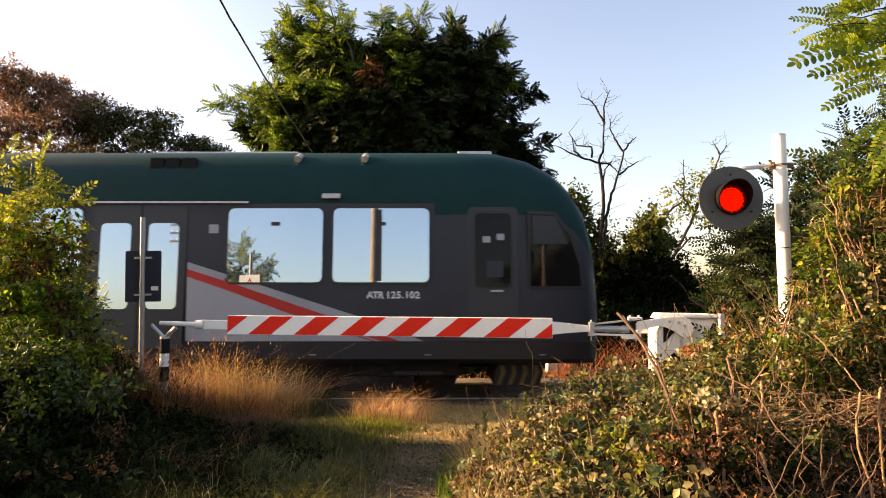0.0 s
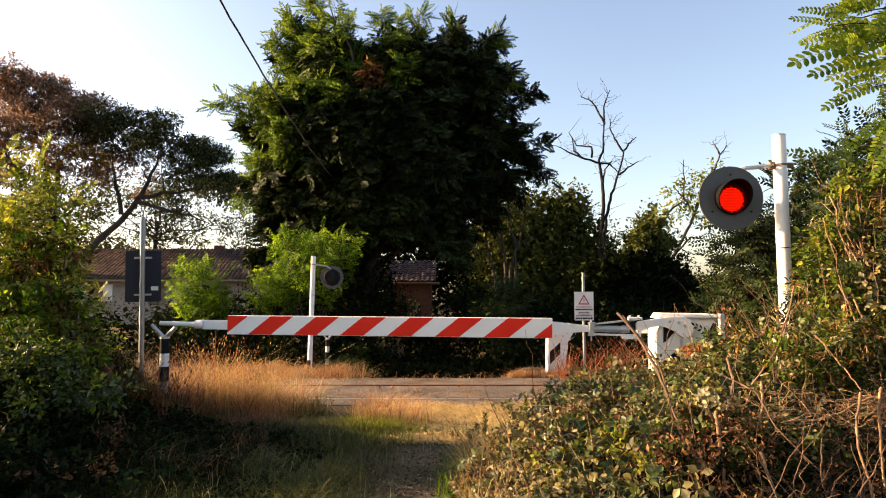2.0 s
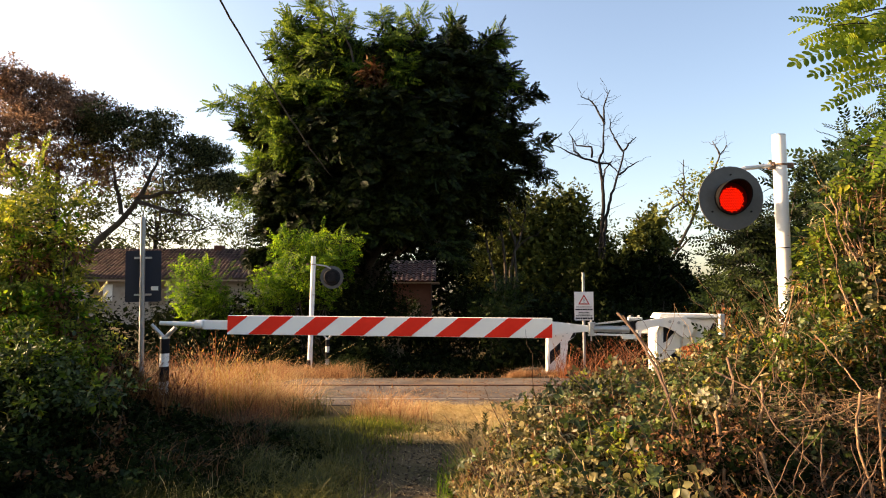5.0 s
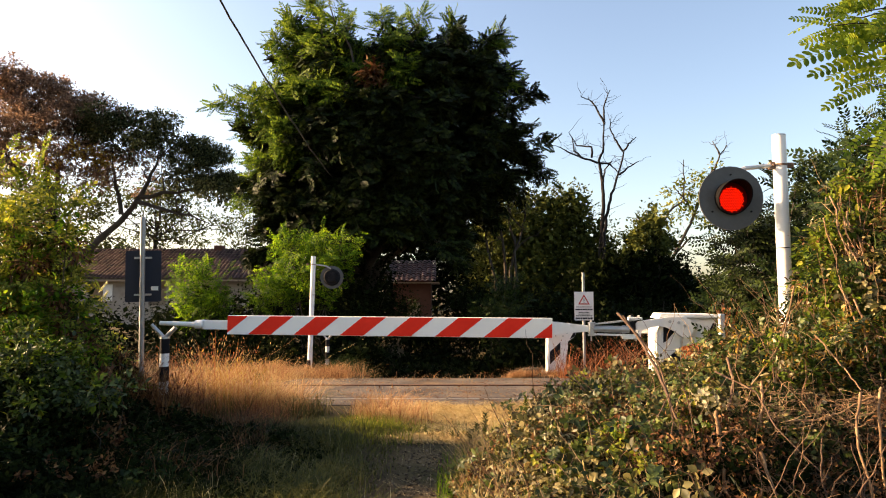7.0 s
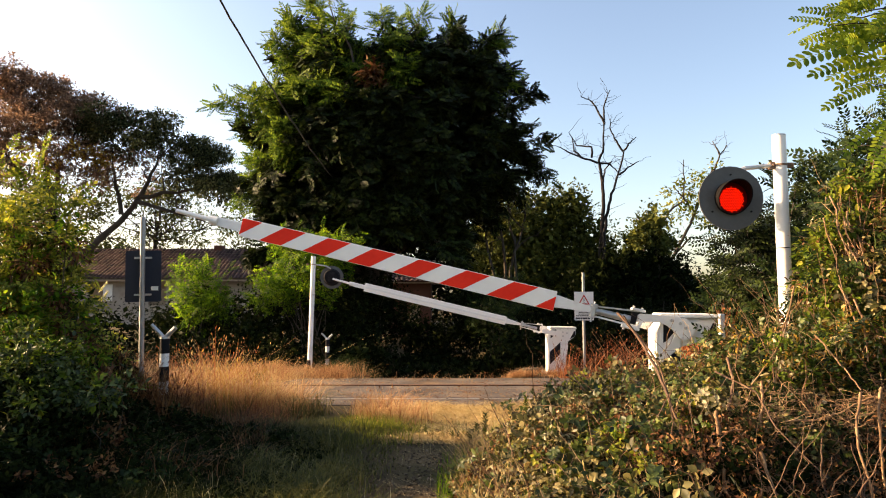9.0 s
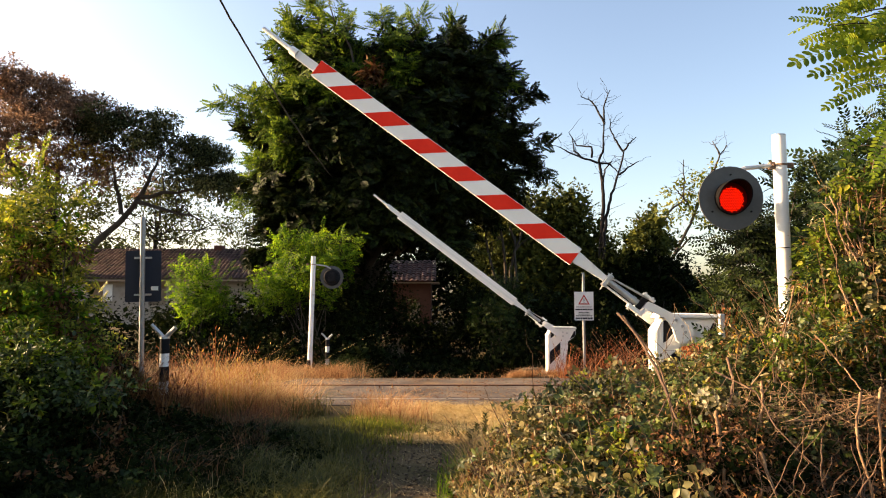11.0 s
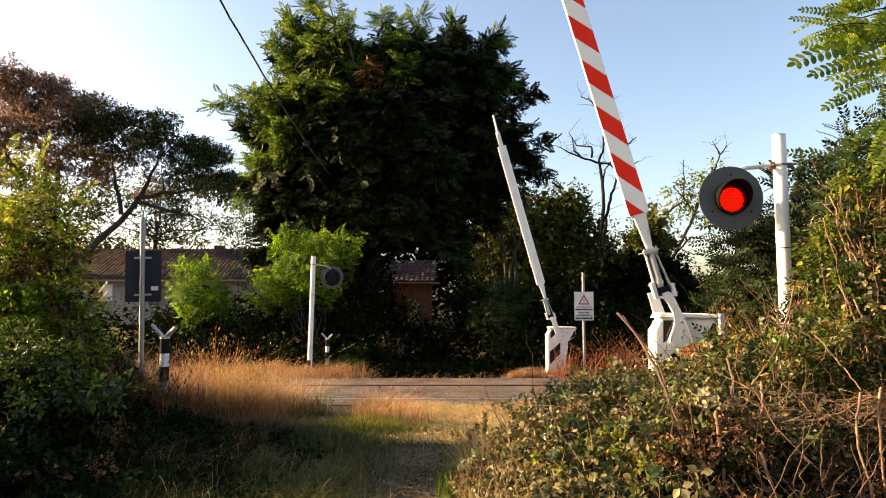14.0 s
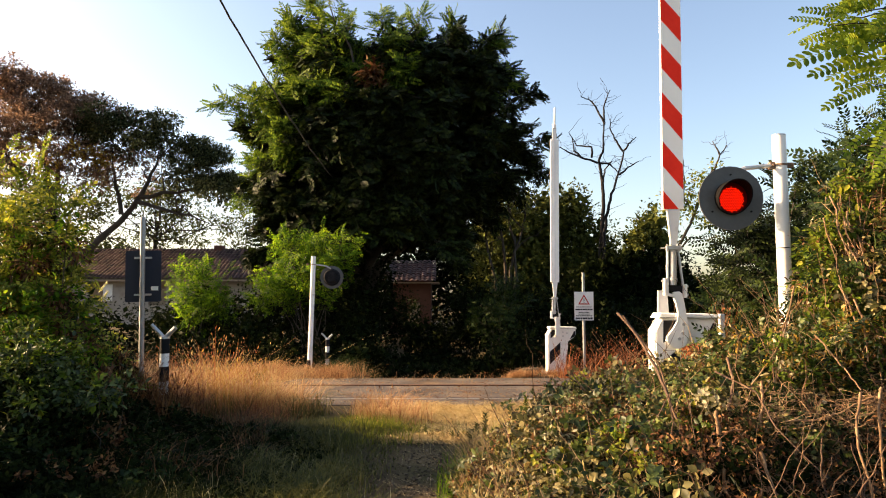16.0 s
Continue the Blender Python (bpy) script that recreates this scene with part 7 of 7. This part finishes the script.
patch("green_grass", "yellow-green grass among the straw", -1.7, 0.3, 5.8, 8.2, 5200, (0.05, 0.2), 0.004, M_LEAF_YELLOW, 0.7, lambda x, y: 1 - smooth(0.25, 0.6, np.abs(x + 0.66)))
patch("straw", "pale flattened straw on the lane", -0.7, 2.6, 6.0, 10.0, 46000, (0.02, 0.08), 0.0065, M_STRAW, 2.0)
patch("dry_tufts", "scattered dry tufts on the worn crossing", -3.4, 3.3, 9.5, 13.2, 5200, (0.03, 0.13), 0.004, M_DRY, 1.3, lambda x, y: 0.16 + 0.84 * smooth(1.6, 2.8, np.abs(x + 0.1)))
patch("dry_grass", "dry rusty grass along the far edge of the crossing", -6.0, 5.5, 13.0, 15.2, 12000, (0.04, 0.24), 0.005, M_RUST_GRASS, 1.6, lambda x, y: (0.15 + 0.85 * smooth(1.0, 2.6, np.abs(x + 0.2))) * (1 - 0.95 * smooth(13.4, 14.2, y)), heads=0.02)
patch("dry_grass", "rusty dry grass bank on the far side of the crossing", -4.6, -1.35, 12.75, 14.3, 9000, (0.05, 0.34), 0.0060, M_RUST_GRASS, 1.4, lambda x, y: smooth(-1.4, -2.3, x), tuft=(2.2, -0.35, 0.35))
patch("dry_grass", "low dry tufts beside the far barrier housing", 1.35, 2.5, 12.75, 13.9, 4500, (0.06, 0.24), 0.0045, M_RUST_GRASS, 1.5, tuft=(3.0, -0.2, 0.4))
patch("green_grass", "dark green tussock beyond the crossing", -2.7, -1.5, 13.7, 14.5, 1500, (0.2, 0.45), 0.005, M_LEAF_SHRUB, 0.9)
patch("tall_dry_grass", "rusty dry stalks beside the barrier housing", 2.35, 4.2, 12.7, 13.6, 620, (0.2, 0.95), 0.007, M_RUST_RED, 0.9, heads=0.5)
patch("tall_dry_grass", "rusty dry grass between verge and track", -9.0, -2.6, 9.2, 10.1, 7000, (0.08, 0.35), 0.005, M_RUST_GRASS, 0.8, heads=0.06)
patch("tall_dry_grass", "rusty dry grass beside the track", 2.4, 8.0, 8.0, 10.0, 9000, (0.15, 0.6), 0.003, M_RUST_GRASS, 0.8, heads=0.1)
# blade colour carries the shade of the trees
patch("shade_grass", "grass with the shade of the trees put into its colour", -12.0, 8.0, 14.4, 19.0, 30000, (0.1, 0.4), 0.005, M_LEAF_SHADE, 0.6)
patch("green_grass", "fresh green grass at the foot of the brambles", -0.05, 1.3, 4.0, 6.6, 5000, (0.06, 0.22), 0.003, M_LEAF_BRIGHT, 0.6, lambda x, y: 1 - smooth(0.12, 0.4, np.abs(x - 0.05 - 0.36 * np.maximum(0, y - 4.5))))


def gravel():
    """Loose stones in the worn wheel track."""
    n = 2000
    xy = np.stack([rng.normal(-0.12, 0.24, n), rng.uniform(3.9, 6.6, n)], 1)
    z = land(xy[:, 0], xy[:, 1])
    base = np.array([(1, 0, 0), (0, 1, 0), (-1, 0, 0), (0, -1, 0), (0, 0, 1), (0, 0, -1)], float) * (1, 0.8, 0.6)
    tri = np.array([(0, 1, 4), (1, 2, 4), (2, 3, 4), (3, 0, 4), (1, 0, 5), (2, 1, 5), (3, 2, 5), (0, 3, 5)])
    at = np.concatenate([xy, z[:, None] + 0.004], 1)
    v, f = scatter(at, random_dirs(n, 0.2), unit(random_dirs(n) * 0.4 + (0, 0, 1)), rng.uniform(0.004, 0.014, n) * np.where(rng.random(n) < 0.04, 1.7, 1.0), (base, tri))
    tagged(mesh_object("gravel", v, f, M_GRAVEL), "loose grey gravel in the worn wheel track", "gravel", kind="stuff")


gravel()


def weed(x, y, tall, mat, label):
    """An upright weed with leaves all round its stem."""
    z = float(land(x, y))
    w = thing("weed", pose(x, y, z), label, "weed", "weeds at the foot of the brambles")
    v, f = tubes([(bent((0, 0, -0.02), (0.01, 0, tall), 0.004), np.linspace(0.006, 0.003, 6))], 6)
    mesh_object("stem", v, f, M_GRASS, w)
    n = int(tall * 330)
    s = np.sort(rng.uniform(0.12, 1.02, n))
    a = rng.uniform(0, 2 * np.pi, n)
    at = np.stack([0 * s, 0 * s, s * tall], 1)
    ah = np.stack([np.cos(a), np.sin(a), 0.9 + 0 * a], 1)
    lv = scatter(at, ah, unit(random_dirs(n) * 0.3 + (0, 0, 1)), rng.uniform(0.7, 1.3, n), leaflet(0.055, 0.014))
    mesh_object("foliage", *lv, mat, w)


for x, y, h in ((0.98, 7.3, 0.34), (0.80, 6.9, 0.20), (0.42, 6.2, 0.24), (0.33, 6.0, 0.16), (1.05, 6.9, 0.18), (0.25, 5.5, 0.2)):
    weed(x, y, h, M_GRASS if h < 0.25 else M_LEAF_ROBINIA, "small upright leafy green weed beside the straw")


def nettle(x, y, tall, mat, label):
    """A tall upright herb with pairs of toothed leaves that hang from its stem."""
    z = float(land(x, y))
    w = thing("weed", pose(x, y, z, rng.uniform(-6, 6), rng.uniform(-6, 6), rng.uniform(0, 360)), label, "weed", "tall herbs on the shaded verge")
    v, f = tubes([(bent((0, 0, -0.02), (0.03, 0, tall), 0.012, 8), np.linspace(0.006, 0.002, 8))], 6)
    mesh_object("stem", v, f, M_GRASS, w)
    at, ah, sz = [], [], []
    k = int(tall / 0.035)
    for i in range(k):
        h = 0.30 + 0.70 * i / k
        for j in (0, 1, 2, 3):
            a = (i % 2) * 1.57 / 2 + j * 1.57 + rng.normal() * 0.3
            at.append((0.03 * h, 0, h * tall)), ah.append((math.cos(a), math.sin(a), 0.5 - 0.7 * rng.random())), sz.append((1.2 - 0.75 * h) * rng.uniform(0.7, 1.3))
    lv = scatter(np.array(at), np.array(ah), unit(random_dirs(len(at)) * 0.3 + (0, 0, 1)), np.array(sz), oval_leaf(0.085, 0.036))
    mesh_object("foliage", *lv, mat, w)


for x, y, h in ((-3.35, 5.2, 1.05), (-3.52, 5.35, 1.2), (-3.25, 5.0, 0.85), (-3.75, 5.4, 1.15), (-3.62, 5.1, 0.95), (-3.95, 5.7, 1.3), (-3.45, 5.6, 1.1), (-4.15, 5.9, 1.35), (-3.1, 5.5, 0.8), (-3.8, 6.1, 1.2), (-3.3, 6.0, 0.9), (-4.3, 6.2, 1.45)):
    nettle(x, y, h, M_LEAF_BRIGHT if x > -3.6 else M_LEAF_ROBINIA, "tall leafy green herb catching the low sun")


def loose_things():
    bm = bmesh.new()
    box(-0.17, 0.17, -0.12, 0.12, -0.1, 0.07, 0.03, bm=bm)
    for v in bm.verts:
        v.co += Vector(noise.noise_vector(v.co * 6)) * 0.03
    tagged(part("concrete_block", bm, M_GRAVEL), "broken grey concrete block beside the barrier housing", "block").matrix_basis = pose(1.95, 13.75, 0.03, 0, 0, 12)
    p = thing("marker_post", pose(2.86, 6.3, 0.4), "short white marker post in the brambles", "post")
    part("post", box(-0.025, 0.025, -0.025, 0.025, -0.3, 1.16, 0.006), M_WHITE, p)


loose_things()
patch("tall_dry_grass", "rusty dry weeds rising behind the barrier housing", 2.6, 3.1, 6.5, 7.2, 500, (0.9, 1.25), 0.005, M_RUST_RED, 0.3, heads=0.5)
patch("tall_dry_grass", "dead brown weeds round the boom rest", -4.0, -2.62, 6.0, 6.9, 3000, (0.35, 0.9), 0.005, M_LEAF_DEAD, 1.1, heads=0.2)
patch("rusty_weeds", "tall rust-red dead weeds on the verge", -3.7, -2.6, 7.9, 9.0, 240, (0.6, 1.15), 0.004, M_RUST_RED, 0.9, heads=0.9)
patch("dry_grass", "bright dry grass at the foot of the barrier", 0.9, 2.6, 6.9, 8.6, 5000, (0.1, 0.4), 0.004, M_STRAW, 1.2)


def straw_litter():
    """Flat straw lying on the lane."""
    n = 38000
    xy = np.stack([rng.uniform(-0.6, 2.4, n), rng.uniform(5.9, 9.7, n)], 1)
    keep = np.array([noise.noise(Vector((a * 1.7, b * 1.7, 3.1))) > -0.25 for a, b in xy])
    xy = xy[keep]
    k = len(xy)
    at = np.concatenate([xy, (land(xy[:, 0], xy[:, 1]) + rng.uniform(0.008, 0.03, k))[:, None]], 1)
    v, f = scatter(at, random_dirs(k, 0.25), unit(random_dirs(k) * 0.45 + (-0.3, 0, 1)), rng.uniform(0.5, 1.4, k), leaflet(0.075, 0.009))
    tagged(mesh_object("straw", v, f, M_STRAW), "golden flattened straw lying on the lane", "straw", kind="stuff")


straw_litter()


def road_litter():
    """Dead leaves, bits of straw and small stones blown over the worn asphalt."""
    n = 3600
    xy = np.stack([rng.uniform(-3.0, 3.1, n), rng.uniform(9.6, 12.7, n)], 1)
    keep = np.array([noise.noise(Vector((a * 1.3, b * 2.1, 7.7))) > rng.uniform(-0.35, 0.35) for a, b in xy])
    xy = xy[keep]
    k = len(xy)
    at = np.concatenate([xy, np.full((k, 1), 0.024)], 1)
    v, f = scatter(at, random_dirs(k, 0.2), unit(random_dirs(k) * 0.4 + (0, 0, 1)), rng.uniform(0.3, 0.9, k), leaflet(0.07, 0.03))
    tagged(mesh_object("litter", v, f, M_LEAF_DEAD), "dry leaves and straw scattered over the crossing", "litter", kind="stuff")


road_litter()
patch("dead_weeds", "brown dead weeds low among the dry grass", -4.8, -1.7, 7.0, 9.4, 9000, (0.08, 0.4), 0.004, M_LEAF_DEAD, 1.4, lambda x, y: smooth(-1.5, -2.4, x), tuft=(2.6, -0.3, 0.4))
patch("dry_weeds", "pale branching dead weeds in the shaded grass", -1.8, -0.3, 4.0, 5.6, 60, (0.15, 0.34), 0.0012, M_LEAF_PALE, 0.7)
patch("dry_grass", "dry yellow grass at the foot of the brambles", 0.15, 1.2, 3.6, 5.4, 5200, (0.15, 0.55), 0.0035, M_STRAW, 0.9, tuft=(3.0, -0.2, 0.4))
# shade of the thicket is mixed into the blades' dark colour
patch("shade_grass", "grass with the shade of the thicket put into its colour", -2.6, -1.6, 3.8, 6.4, 7000, (0.06, 0.24), 0.004, M_LEAF_SHADE, 1.0)
patch("green_grass", "dim soft grass at the shaded edge of the lane", -2.2, -0.8, 4.2, 7.0, 9000, (0.05, 0.2), 0.0045, M_GRASS, 1.1, lambda x, y: smooth(-2.2, -1.5, x + 0.25 * (y - 5.5)))
patch("dry_grass", "tall loose straw stems above the rusty grass", -3.3, -2.0, 7.6, 8.9, 700, (0.6, 1.12), 0.0036, M_STRAW, 0.75, lambda x, y: smooth(-1.9, -2.5, x), heads=0.25)
patch("rusty_weeds", "tall loose rust-brown stems above the dry grass", -3.5, -2.3, 7.5, 8.7, 420, (0.5, 1.0), 0.0050, M_LEAF_RUST, 0.7, heads=0.4)
patch("dead_weeds", "red-brown dead weeds in the shaded verge", -3.3, -1.5, 4.6, 7.4, 3600, (0.08, 0.34), 0.0035, M_LEAF_DEAD, 1.3, tuft=(1.4, -0.1, 0.35))
patch("dead_weeds", "dark brown dead weeds standing round the boom rest", -3.5, -2.66, 5.9, 6.6, 850, (0.3, 0.85), 0.006, M_LEAF_DEAD, 0.5, heads=0.5)
patch("green_grass", "dark green weeds among the rusty grass", -4.6, -1.6, 7.1, 9.2, 5000, (0.1, 0.5), 0.006, M_GRASS, 0.8, tuft=(2.4, 0.0, 0.35))
patch("rusty_weeds", "tall red-brown dead weeds behind the boom rest", -3.8, -2.9, 7.9, 9.0, 150, (0.7, 1.15), 0.006, M_RUST_RED, 0.5, heads=0.9)


# ---- what moves ----
# boom angle over time, in degrees
LIFT = [(0, 0.2), (7.0, 0.2), (7.3, 1.0), (7.5, 1.8), (7.8, 3.4), (8.0, 5.0), (8.3, 7.2), (8.5, 8.9), (8.8, 11.6), (9.0, 13.4), (9.2, 15.3), (9.9, 22.9), (10.6, 31.8), (11.3, 41.2), (11.5, 43.7), (11.8, 47.7),
        (12.0, 50.4), (12.5, 57.3), (13.0, 63.2), (13.5, 68.9), (14.0, 74.6), (14.5, 79.5), (15.0, 84.2), (15.5, 88.0), (16.0, 90.6)]


def motions():
    walk(RAILCAR, [(t, pose(2.31 - 22.3 * t, TRACK, 0)) for t in (0, 1 / 30, 0.1, 0.2, 0.4, 1, 2, 4, 8, 12, 15.9, 16)])
    walk(NEAR_BOOM, [(t, pose(0, 0, 1.03, 0, a, 0)) for t, a in LIFT])
    walk(FAR_BOOM, [(t, pose(0, 0, 0.87, 0, a, 0)) for t, a in LIFT])


motions()
